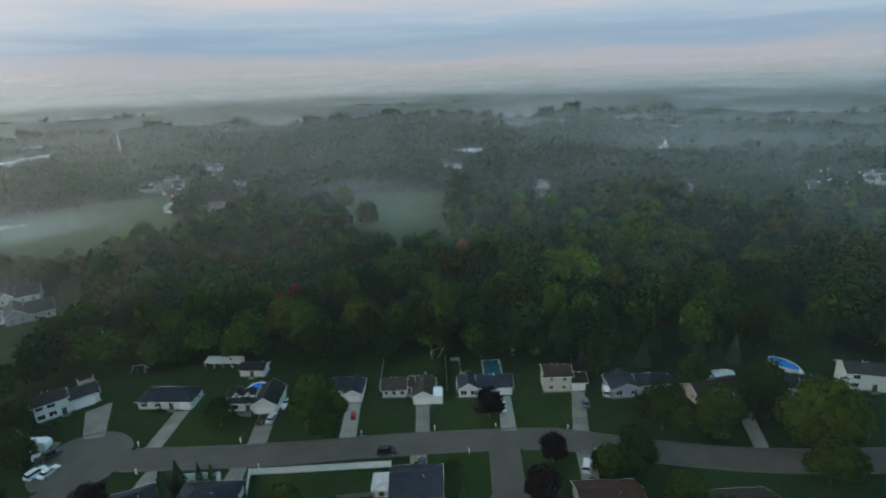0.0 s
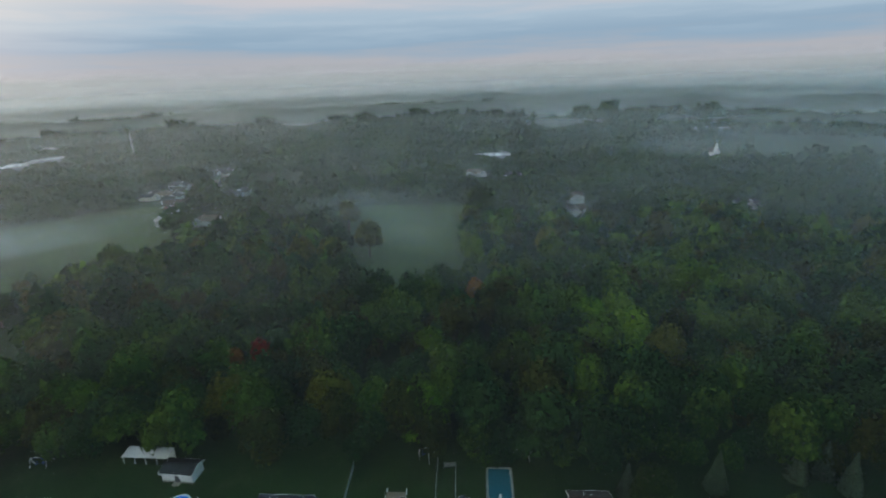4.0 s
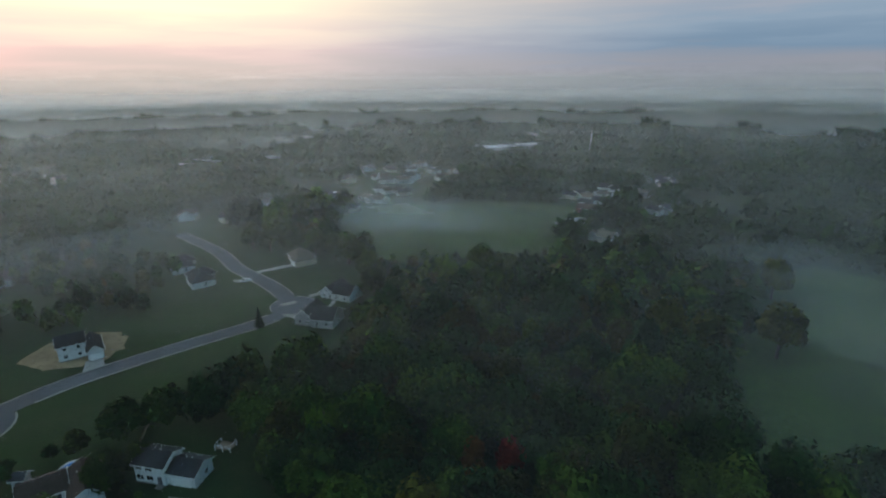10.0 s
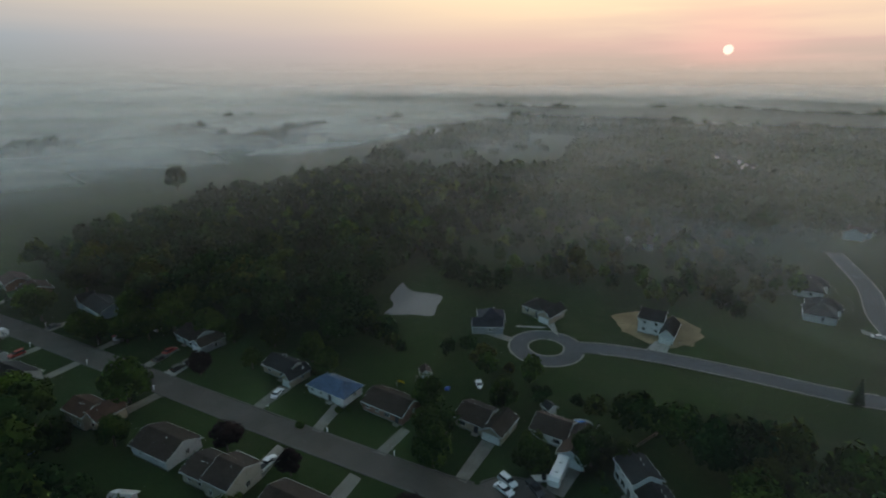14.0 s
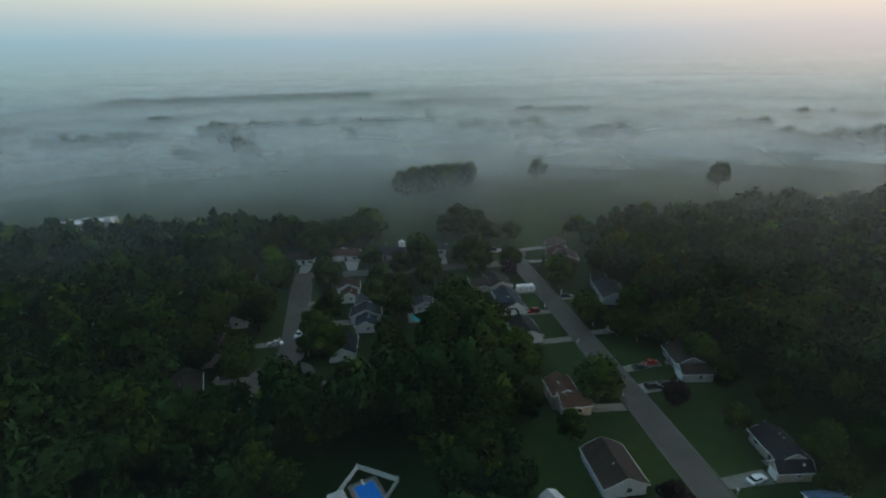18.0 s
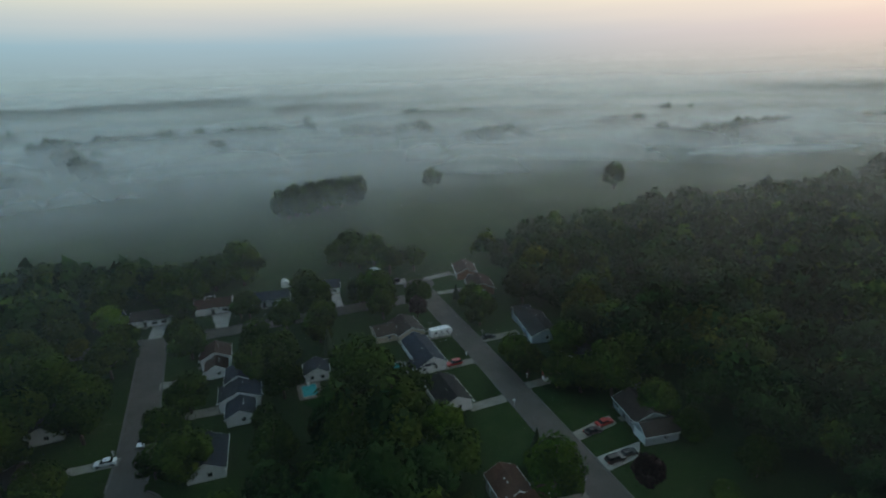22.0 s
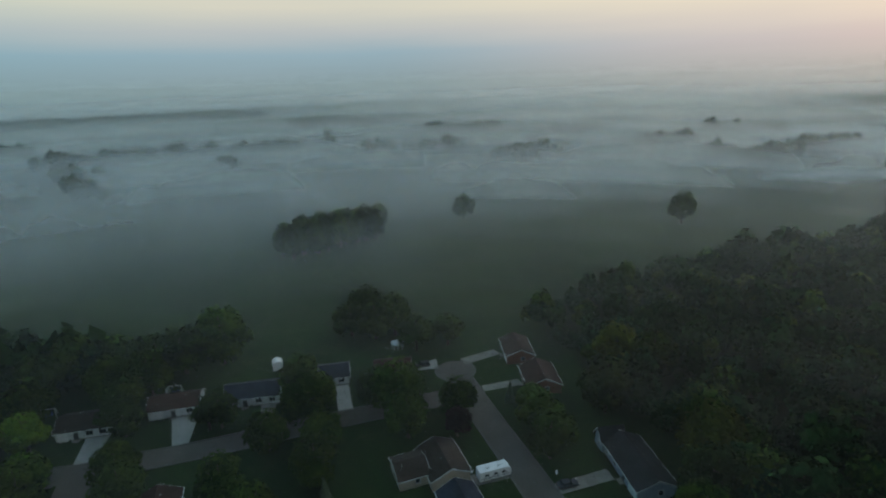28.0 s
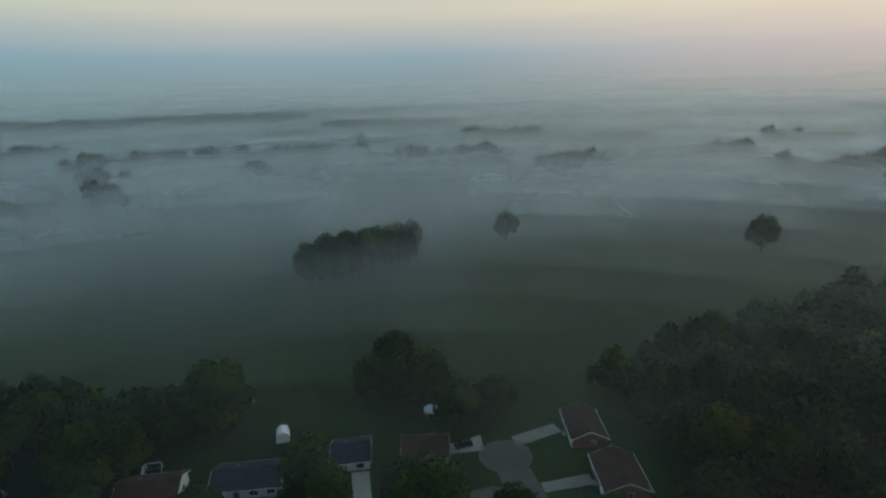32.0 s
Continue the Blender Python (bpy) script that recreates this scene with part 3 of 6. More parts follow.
# standing haze: shells of droplets round the place, each as dense as its depth asks
EDGES = [(62, 3), (86, 3), (112, 5), (138, 10), (166, 16), (196, 22), (226, 28), (258, 33), (294, 38), (336, 45), (386, 55), (446, 65), (520, 85), (620, 110), (720, 120), (850, 200), (1080, 280), (1400, 400), (1850, 550), (2500, 800), (3400, 1000), (4500, 1000)]
for k, (r, deep) in enumerate(EDGES):
    top = 62.0 if r < 700 else 62.0 + (r - 700) * 0.03

    def shell(n, pos, r=r, deep=deep, top=top, k=k):
        d, z = mist_density(n, pos, 0.007 if deep < 200 else 0.0022, 9 + k)
        low = n.span(z, 0.0, top, 1.0, 0.0, True)
        off = n("ShaderNodeVectorMath", {0: pos, 1: (k * 53.0, k * 17.0, 0.0)}, operation="ADD").outputs[0]
        wisp = n("ShaderNodeTexNoise", {"Vector": off, "Scale": 0.016 if deep < 60 else 0.9 / deep, "Detail": 4.0, "Roughness": 0.5}).outputs[0]
        wisp = n.span(wisp, 0.33, 0.7, 0.55 if deep < 100 else 0.75, 1.55 if deep < 100 else 1.25, True)
        xyz = n("ShaderNodeSeparateXYZ", {0: pos})
        gap = n.math("MULTIPLY", n.span(xyz.outputs[1], 40, -70, 0, 1, True), n.span(xyz.outputs[0], -340, -250, 0, 1, True))
        gap = n.math("MULTIPLY", gap, n.span(xyz.outputs[1], -270, -170, 0, 1, True))
        gap = n.math("MULTIPLY", gap, n.span(xyz.outputs[0], -180, -90, 0.2, 1.0, True))
        wisp = n.math("MULTIPLY", wisp, n.math("ADD", n.math("ADD", 1.2 if r < 600 else 0.85 if r < 1000 else 1.4, n.math("ADD", n.math("ADD", n.span(xyz.outputs[1], -150, -260, 0, 0.35 if 330 < r < 1000 else 0.0, True), n.math("ADD", n.math("MULTIPLY", n.span(xyz.outputs[0], -150, -50, 0.25, 1, True), n.span(xyz.outputs[1], 132, 185, 0, 1.45 if r < 180 else 0.7 if r < 260 else 0.0, True)), n.math("MULTIPLY", n.span(xyz.outputs[0], 40, 180, 0, 0.7, True), n.span(xyz.outputs[1], 150, 260, 0, 1, True)))), n.math("MAXIMUM", n.span(xyz.outputs[1], 60, 170, 0, 0.3, True), n.math("MULTIPLY", n.span(xyz.outputs[1], -60, 40, 0, 0.55, True), n.span(xyz.outputs[0], -120, -260, 0, 1, True))))), n.math("MULTIPLY", gap, 0.12)))
        thick = n.math("MULTIPLY", n.math("ADD", n.math("MULTIPLY", d, 0.0004 if deep < 150 else 0.0011), n.math("MULTIPLY", 0.00105, wisp)), deep)
        # the south-western wood stands clear of the haze
        dry = n.math("MULTIPLY", n.span(xyz.outputs[0], -75, -125, 0, 1, True), n.span(xyz.outputs[1], 40, -40, 0, 1, True))
        dry = n.math("MULTIPLY", dry, n.span(xyz.outputs[1], -205, -165, 0, 0.25 if r < 400 else 0.0, True))
        thick = n.math("MULTIPLY", n.math("MULTIPLY", thick, n.math("SUBTRACT", 1.0, dry)), low)
        hug = n.math("MULTIPLY", n.math("MULTIPLY", d, n.span(z, 38.0, 2.0, 0, 1, True)), 0.006 * min(deep, 90))
        thick = n.math("ADD", thick, hug)
        return n.math("SUBTRACT", 1.0, n.math("POWER", 2.71828, n.math("MULTIPLY", thick, -1.0)), True)

    n_ = 96
    v = [(MIST_C[0] + r * math.cos(math.tau * i / n_), MIST_C[1] + r * math.sin(math.tau * i / n_), z) for z in (0.0, top) for i in range(n_)]
    f = [(i, (i + 1) % n_, n_ + (i + 1) % n_, n_ + i) for i in range(n_)]
    structure("mist_bank", (v, f), mist_material("haze_%d" % k, shell, 0.88), "soft grey bank of drifting mist", "mist")


def mist_pool(x, y, rx, ry, turn, dense, z):
    """A bank of thick low mist lying in a hollow."""
    c, s = math.cos(radians(turn)), math.sin(radians(turn))

    def alpha(n, pos):
        g = n("ShaderNodeSeparateXYZ", {0: pos})
        dx, dy = n.math("SUBTRACT", g.outputs[0], x), n.math("SUBTRACT", g.outputs[1], y)
        u = n.math("DIVIDE", n.math("ADD", n.math("MULTIPLY", dx, c), n.math("MULTIPLY", dy, s)), rx)
        v = n.math("DIVIDE", n.math("SUBTRACT", n.math("MULTIPLY", dy, c), n.math("MULTIPLY", dx, s)), ry)
        r = n.math("SQRT", n.math("ADD", n.math("MULTIPLY", u, u), n.math("MULTIPLY", v, v)))
        w = n("ShaderNodeTexNoise", {"Vector": pos, "Scale": 1.6 / min(rx, ry), "Detail": 4.0}).outputs[0]
        r = n.math("ADD", r, n.math("MULTIPLY", n.math("SUBTRACT", w, 0.5), 0.9))
        return n.math("MULTIPLY", n.span(r, 1.15, 0.05, 0.0, 1.0, True), dense, True)

    o = disc_pts(x, y, rx * 1.5, 32, ry / rx, radians(turn))
    structure("mist_pool", ([(a, b, z) for a, b in o], [tuple(range(32))]), mist_material("mist_pool", alpha), "bright pool of mist lying in a hollow", "mist")


for row in ((230, 1170, 130, 55, 0, 0.75, 9), (440, 1145, 130, 45, -5, 0.75, 9), (-600, 1270, 130, 60, 10, 0.6, 9), (-600, 278, 125, 46, 80, 0.75, 8), (-455, -310, 110, 45, -10, 0.7, 8), (-640, -430, 150, 85, -20, 0.7, 9), (-655, -300, 110, 45, 10, 0.75, 9), (-720, -570, 160, 90, -15, 0.6, 9), (330, 760, 150, 40, 0, 0.5, 9), (-230, 335, 70, 36, 35, 0.10, 5), (-275, 300, 70, 50, 25, 0.30, 7), (-240, 270, 60, 30, 40, 0.25, 9), (-40, 330, 34, 60, 10, 0.10, 7), (-66, 362, 50, 46, 10, 0.17, 14), (-320, 130, 80, 70, 0, 0.14, 9), (-330, 240, 80, 60, 0, 0.18, 9)):
    mist_pool(*row)


# where the plain melts into the sky: haze painted as rings emitting sky colour
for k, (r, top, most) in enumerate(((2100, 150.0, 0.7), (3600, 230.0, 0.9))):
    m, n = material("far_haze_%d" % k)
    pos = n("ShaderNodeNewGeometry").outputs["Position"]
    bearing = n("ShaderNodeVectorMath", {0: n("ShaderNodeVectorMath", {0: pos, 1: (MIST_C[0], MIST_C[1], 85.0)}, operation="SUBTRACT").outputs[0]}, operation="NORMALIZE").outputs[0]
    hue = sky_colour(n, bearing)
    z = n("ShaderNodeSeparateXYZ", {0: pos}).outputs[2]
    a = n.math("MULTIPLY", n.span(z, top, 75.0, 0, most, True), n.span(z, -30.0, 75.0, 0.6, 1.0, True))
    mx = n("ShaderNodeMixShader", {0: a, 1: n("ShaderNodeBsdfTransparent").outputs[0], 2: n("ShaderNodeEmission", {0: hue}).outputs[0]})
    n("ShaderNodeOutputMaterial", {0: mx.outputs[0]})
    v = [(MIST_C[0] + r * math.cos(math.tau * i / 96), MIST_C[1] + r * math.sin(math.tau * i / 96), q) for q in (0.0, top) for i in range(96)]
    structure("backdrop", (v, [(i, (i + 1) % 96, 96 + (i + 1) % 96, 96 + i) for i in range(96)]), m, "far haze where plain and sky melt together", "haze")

# ---------------------------------------------------------------- trees
def leaf_clumps(rng, centres, normals, size):
    """Ragged three-cornered leaf clumps at the given places, facing roughly outward."""
    k = len(centres)
    nrm = normals + rng.normal(0, 0.42, (k, 3))
    nrm /= np.linalg.norm(nrm, axis=1, keepdims=True) + 1e-9
    u = np.cross(nrm, rng.normal(0, 1, (k, 3)))
    u /= np.linalg.norm(u, axis=1, keepdims=True) + 1e-9
    w = np.cross(nrm, u)
    out = np.empty((k, 3, 3))
    for i, q in enumerate((0.0, 2.1, 4.2)):
        q = q + rng.uniform(-0.4, 0.4, (k, 1))
        s = size * rng.uniform(0.6, 1.35, (k, 1))
        out[:, i] = centres + (u * np.cos(q) + w * np.sin(q)) * s + nrm * rng.normal(0, 0.2, (k, 1)) * size
    soft = 0.72 if np.max(size) < 1.2 else 0.9
    shade = normals / (np.linalg.norm(normals, axis=1, keepdims=True) + 1e-9) * soft + nrm * (1 - soft)
    return np.hstack([out.reshape(-1, 3), np.repeat(shade, 3, 0)])


def crown_verts(rng, height, radius, base_h, count, size, shape="round"):
    """Lobed crown between base_h and height."""
    if shape == "cone":
        t = rng.power(1.8, count)[:, None]
        a = rng.uniform(0, math.tau, (count, 1))
        r = radius * t * (0.72 + 0.38 * rng.random((count, 1))) * (0.85 + 0.22 * np.sin(9 * t * math.tau))
        z = height - (height - base_h) * t
        c = np.hstack([r * np.cos(a), r * np.sin(a), z])
        return leaf_clumps(rng, c, np.hstack([np.cos(a), np.sin(a), 0.5 + 0 * a]), size)
    lobes = 12
    hh = (height - base_h) / 2
    mid = base_h + hh
    cs, rs = [np.array((0, 0, mid + hh * 0.36))], [radius * 0.62]
    for i in range(lobes):
        a = math.tau * i / lobes * 1.0 + rng.uniform(-0.4, 0.4)
        e = rng.uniform(-0.6, 0.5)
        q = radius * rng.uniform(0.40, 0.62)
        cs.append(np.array((math.cos(a) * q * math.cos(e), math.sin(a) * q * math.cos(e), mid + hh * 0.62 * math.sin(e) * 1.3)))
        rs.append(radius * rng.uniform(0.28, 0.50) * (1.0 - 0.3 * max(0.0, e)))
    cs, rs = np.array(cs), np.array(rs)
    pick = rng.choice(len(cs), count, p=rs ** 2 / (rs ** 2).sum())
    d = rng.normal(0, 1, (count, 3))
    d[:, 2] = np.abs(d[:, 2]) * 1.0 - 0.6
    d /= np.linalg.norm(d, axis=1, keepdims=True)
    sq = np.array((1, 1, min(1.15, hh / radius * 1.05)))
    reach = rng.uniform(0.82, 1.08, (count, 1))
    core = rng.random((count, 1)) < 0.16
    reach = np.where(core, reach * 0.72, reach)
    p = cs[pick] + d * rs[pick][:, None] * reach * sq
    return leaf_clumps(rng, p, d + (0, 0, 0.35), np.where(core, size * 2.0, size))


def leaf_mesh(name, verts, mat):
    k = len(verts) // 3
    me = bpy.data.meshes.new(name)
    me.vertices.add(3 * k)
    me.vertices.foreach_set("co", np.ascontiguousarray(verts[:, :3], np.float32).ravel())
    me.loops.add(3 * k)
    me.loops.foreach_set("vertex_index", np.arange(3 * k, dtype=np.int32))
    me.polygons.add(k)
    me.polygons.foreach_set("loop_start", np.arange(0, 3 * k, 3, dtype=np.int32))
    me.materials.append(mat)
    me.update(calc_edges=True)
    me.validate()
    me.polygons.foreach_set("use_smooth", np.ones(k, bool))
    shade = verts[:, 3:] / (np.linalg.norm(verts[:, 3:], axis=1, keepdims=True) + 1e-9)
    me.normals_split_custom_set_from_vertices(shade)
    return me


def trunk_vf(rng, height, r0, spread):
    bits = [tube((0, 0, -0.2), (0.1, 0.05, height * 0.55), r0, r0 * 0.6, 8), tube((0.1, 0.05, height * 0.55), (0, 0.1, height * 0.85), r0 * 0.6, r0 * 0.2, 7)]
    for i in range(6):
        a, z = math.tau * i / 6 + rng.uniform(-0.3, 0.3), height * rng.uniform(0.28, 0.6)
        bits.append(tube((0.05, 0.03, z), (math.cos(a) * spread * 0.62, math.sin(a) * spread * 0.62, z + height * rng.uniform(0.15, 0.3)), r0 * 0.4, r0 * 0.1, 5))
    return join(*bits)


KINDS = {}


def tree_kind(key, height, radius, base_h, count, size, mat, shape="round", variants=2):
    rng = np.random.default_rng(len(key) * 7 + len(KINDS))
    KINDS[key] = []
    for i in range(variants):
        crown = leaf_mesh("crown", crown_verts(rng, height, radius, base_h, count, size, shape), mat)
        tv, tf = trunk_vf(rng, height, radius * 0.055 + 0.05, radius) if shape == "round" else tube((0, 0, -0.2), (0, 0, height * 0.9), 0.2, 0.04, 7)
        KINDS[key].append((crown, mesh_of("trunk", tv, tf, BARK)))


tree_kind("maple", 11, 5.2, 1.2, 2400, 0.4, LEAF, variants=3)
tree_kind("bright", 11, 5.2, 1.2, 2600, 0.38, LEAF_B)
tree_kind("deep", 12, 5.4, 1.0, 2400, 0.42, LEAF_D, variants=3)
tree_kind("purple", 9, 4.2, 1.4, 2000, 0.36, LEAF_P)
tree_kind("orange", 11, 3.0, 2.0, 1500, 0.34, LEAF_O)
tree_kind("red", 9, 3.2, 2.0, 1400, 0.34, LEAF_R)
tree_kind("olive", 11, 5.2, 1.2, 2300, 0.4, LEAF_Y)
tree_kind("conifer", 11, 2.6, 0.6, 1700, 0.36, LEAF_C, "cone")
tree_kind("grove", 13, 5.4, 0.3, 1700, 0.6, LEAF_D, variants=3)
tree_kind("shrub", 2.4, 1.5, 0.1, 480, 0.26, LEAF_D)
LABELS = {
    "maple": "broad green maple with a rounded leafy crown",
    "bright": "leafy tree with a fresh bright green crown",
    "deep": "large shade tree with a dense dark green crown",
    "purple": "dark purple-leaved ornamental maple on a lawn",
    "orange": "small tree turning orange at the edge of woods",
    "red": "small tree turned red among green woods",
    "olive": "tall tree with an olive yellow-green autumn crown",
    "conifer": "pointed bluish green spruce",
    "grove": "tall dark tree rising out of ground mist",
    "shrub": "low rounded dark green shrub",
}
tree_rng = random.Random(11)


def tree(key, x, y, size=1.0, tall=1.0):
    crown, trunk = tree_rng.choice(KINDS[key])
    ob = new("shrub" if key == "shrub" else "spruce_tree" if key == "conifer" else "tree")
    ob.matrix_basis = pose(x, y, 0, 0, 0, tree_rng.uniform(0, 360)) @ Matrix.Diagonal((size, size, size * tall, 1))
    tagged(ob, LABELS[key], "shrub" if key == "shrub" else "tree", "yard trees")
    share("trunk", trunk, ob, Matrix(), "grey-brown bark")
    share("crown", crown, ob, Matrix())
    return ob


YARD = [
    ("deep", [(-33, 111.5, 1.45), (43, 135, .9), (67, 127, .9), (76, 113, 1.0), (-102, 103, .9), (-111, 114, .9), (-37, -49, 1.25), (-42, -30, 1.2), (-31, -24, 1.15), (-46, -38, 1.0), (-50, 4, .8), (-14, -29, .8), (-70, -1, .95), (-50, -107, 1.1), (-27, -110, 1.0), (0, -150, 1.35), (11, -147, 1.1), (-17, -100, .8), (-98, 80, 1.1), (-92, 83, 1.0), (-121, 87, .8), (-16, -73, .85), (8, -57, .8), (32, -52, .95), (44, -28, 1.0), (46, -45, 1.1), (44, -72, 1.1), (11, -42, .8), (-12, -42, .55), (-16, -56, .8), (12, -88, .85), (-8, -86, .8), (-46, -113, .8), (-25, -123, .9), (-53, -109, .75), (20, -117, .8), (-1, -114, .6), (-62, -140, .9), (-104, -92, 1.1), (-108, -56, 1.0), (-108, -6, .6), (-106, 36, .7), (-110, 70, .9), (-272, 200, 1.3), (-262, 206, 1.3), (-252, 214, 1.3), (-240, 222, 1.3), (-228, 227, 1.2), (-216, 229, 1.3), (-204, 229, 1.2), (-192, 227, 1.2), (-181, 223, 1.2), (-172, 218, 1.2), (-82, -79, .85), (-113, 121, .7), (42, -150, 1.1), (28, -149, .95), (-50, -153, 1.0), (-42, -158, .9), (-73, -141, .8)]),
    ("maple", [(80, 91, 1.1), (34, 95, .75), (52, 110, 1.3), (64, 107, 1.3), (-60, 117, .75), (-39, -22, 1.1), (4, -31, .9), (-85, -98, .6), (-89, -36, .75), (-104, -34, 1.0), (-94, -32, .8), (-17, 2, .95), (-5, -6, 1.0), (-40, 14, .7), (-132, 42, .55), (-136, 20, .6), (-99, 14, .7), (15, -96, .85), (33, -94, .95), (-83, -52, .75), (34, -64, .95), (33, -31, .8), (47, -60, 1.0), (-8, -68, .9), (-28, -86, .9), (-30, -97, .8), (22, -128, .9), (46, -128, 1.0), (-100, -50, .9), (-101, -28, .9), (-106, -16, .8), (-58, 14, .8), (-54, 60, .9), (-50, 76, .9), (-34, 84, .9), (20, 74, 1.0), (46, 84, .9), (52, -104, 1.0), (-29, -114, .9), (22, -151, .8), (73, -153, 1.1), (-120, -74, 1.15), (34, -84, .9)]),
    ("bright", [(-6, 155, 1.4), (-22, 14, .8), (2, 10, .8), (-52, -23, .85), (34, -99, .8), (42, -117, .8), (-36, 27, .7)]),
    ("purple", [(10, 116, 1.05), (23, 100, .85), (18, 88, 1.0), (-75, 88, .85), (-73, 57.5, .75), (-71, 38.5, .95), (-63, -93, .95), (-89, 3, .9)]),
    ("olive", [(93, 106, 1.15), (44, -119, .7), (48, -100, .6)]),
    ("conifer", [(-61, 96, .62), (-57, 97.4, .42), (-54, 97, .42), (-61, 90, .8), (2, 85, .75), (58, 140, .95), (76, 143, .95), (82, 144, .9), (85, 140, .95), (39, 138, .8), (-71, -12, .75), (-81, -103, .62), (-172, 169, .75), (-30, -75, .9)]),
    ("shrub", [(-1, 98, 1.2), (1, 99, 1.0), (-49, 118, .8), (-86, 47, .9), (-96, 51, .8), (-98, 53, .7), (-62, 53.5, .8), (-108, 117, .8), (-104, 119, .7), (30, 92, .9), (-8, 99, .7), (-79, 123, .7), (-96, -63, .9), (-58, -60, .7), (38, -28, 1.0)]),
]
MORE = {"deep": [(54, -90, 1.1), (62, -98, 1.2), (58, -118, 1.2), (46, -144, 1.1), (52, -146, 1.1), (77, -163, 1.3), (-29, -32, 1.3), (-49, -165, 1.3), (-65, -100, 1.0), (-51, -10, 1.15), (-32, -6, 1.3), (-5, 4, 1.1), (30, -20, 1.0), (53, -33, 1.3), (47, -57, 1.1), (54, -76, 1.3), (64, -64, 1.3), (18, -136, 1.2), (-51, -96, 1.1), (-14, -67, 1.0), (-38, -41, 1.15), (-4, -114, 0.9), (-57, -154, 1.3), (28, -136, 1.2), (18, -146, 1.2), (12, -33, 0.7)], "maple": [(-84, -44, 0.9), (-156, -32, 1.4), (-112, -36, 1.2), (-136, -20, 1.4), (-116, -52, 1.3), (-84, -90, 1.0), (-125, -102, 1.4)], "bright": [(13, 0, 1.1)], "olive": [(-139, -37, 1.4), (-116, -67, 1.4), (-131, -27, 1.3), (-118, -110, 1.4)]}
for key, rows in YARD:
    for x, y, s in rows:
        big = key in ("deep", "maple", "olive", "bright") and y < 0 and x > -130
        tree(key, x, y, s * (1.42 if big else 1.0), 0.88 if big else 1.0)
for key, rows in MORE.items():
    for x, y, s in rows:
        tree(key, x, y, s * 1.1, 0.95)
FRONT = [("maple", 84, 100, 1.8), ("deep", 81, 119, 1.2), ("deep", -112, 26, 0.9), ("deep", -113, 8, 0.9), ("maple", -110, 34, 0.8), ("deep", 40, 96, 1.0)]
for key, x, y, s in FRONT:
    tree(key, x, y, s)
STANDOUT = [("orange", 7.5, 225, 1.35), ("orange", -62.4, 179.3, 1.1), ("red", -57.8, 186.3, 1.2), ("bright", 44, 203, 1.4), ("bright", 55, 212, 1.3), ("bright", 45, 189, 1.45), ("bright", 55, 195, 1.45), ("bright", 36, 167, 1.4), ("bright", 50, 180, 1.2), ("deep", 19, 203, 1.4), ("maple", 18, 177, 1.4), ("olive", 27, 184, 1.15), ("olive", 63, 187, 1.3), ("olive", 79, 178, 1.2), ("olive", -56, 160, 1.3), ("olive", -30, 162, 1.3), ("maple", -157, 265, 1.5), ("olive", 41, 285, 1.4), ("deep", 10, 345, 1.9), ("olive", -45, 294, 1.6), ("olive", -72, 273, 1.5), ("olive", -62, 279, 1.2), ("olive", -67, 344, 1.5), ("bright", -6, 190, 1.1), ("maple", 0, 176, 1.3), ("maple", -84, 172, 1.2), ("bright", -92, 158, 1.2), ("deep", 92, 196, 1.4)]
for key, x, y, s in STANDOUT:
    tree(key, x, y, s, 1.12)

# lone trees and groves standing out of the southern mist
for x, y, s in ((-125.9, -304.0, 1.43), (-248.2, -250.3, 1.62)):
    tree("grove", x, y, s, 1.0)
grove_rng = random.Random(3)
for i in range(44):
    a = i / 43
    tree("grove", -14 - 53 * a + grove_rng.uniform(-4, 4), -266 - 17 * a + grove_rng.uniform(-10, 10), 1.0 + grove_rng.random() * 0.3 + 0.1 * a, 1.18)

CLEAR = [
    [(-127, 92), (-118, 142), (-60, 146), (0, 146), (60, 142), (130, 140), (135, 78), (60, 70), (40, 78), (28, 60), (-10, 62), (-40, 70), (-48, 60), (-44, 8), (-46, -20), (-28, -40), (-26, -20), (0, -12), (12, -6), (34, -4), (48, -12), (46, -60), (50, -100), (56, -140), (-20, -165), (-85, -150), (-108, -132), (-108, -95), (-112, -50), (-115, -15), (-122, 5), (-125, 60)],
    [(-130, 118), (-128, 165), (-142, 208), (-175, 232), (-215, 236), (-300, 210), (-340, 200), (-340, 150), (-262, 160), (-215, 150), (-212, 60), (-190, 50), (-186, 5), (-148, 10), (-140, 45), (-146, 68), (-140, 100)],
    FIELD_W, FIELD_N,
    [(-27, 50), (6, 50), (4, 14), (-26, 14)],
    [(-60, -150), (-84, -138), (-112, -152), (-145, -159), (-178, -173), (-244, -185), (-285, -188), (-350, -192), (-420, -200), (-700, -330), (-1200, -300), (-1900, -2700), (1900, -2700), (1300, -60), (600, -150), (250, -170), (60, -170)],
    [(-420, 330), (-360, 420), (-330, 380), (-300, 300), (-330, 280)],
    [(-480, 300), (-360, 330), (-330, 280), (-420, 260)],
    [(-520, 560), (-455, 545), (-450, 640), (-500, 650)],
    [(165, 560), (330, 540), (345, 665), (180, 675)],
    [(5, 560), (25, 630), (62, 620), (45, 555)],
]


def wooded(x, y):
    return not any(inside(x, y, p) for p in CLEAR) and not on_road(x, y, 3.0)


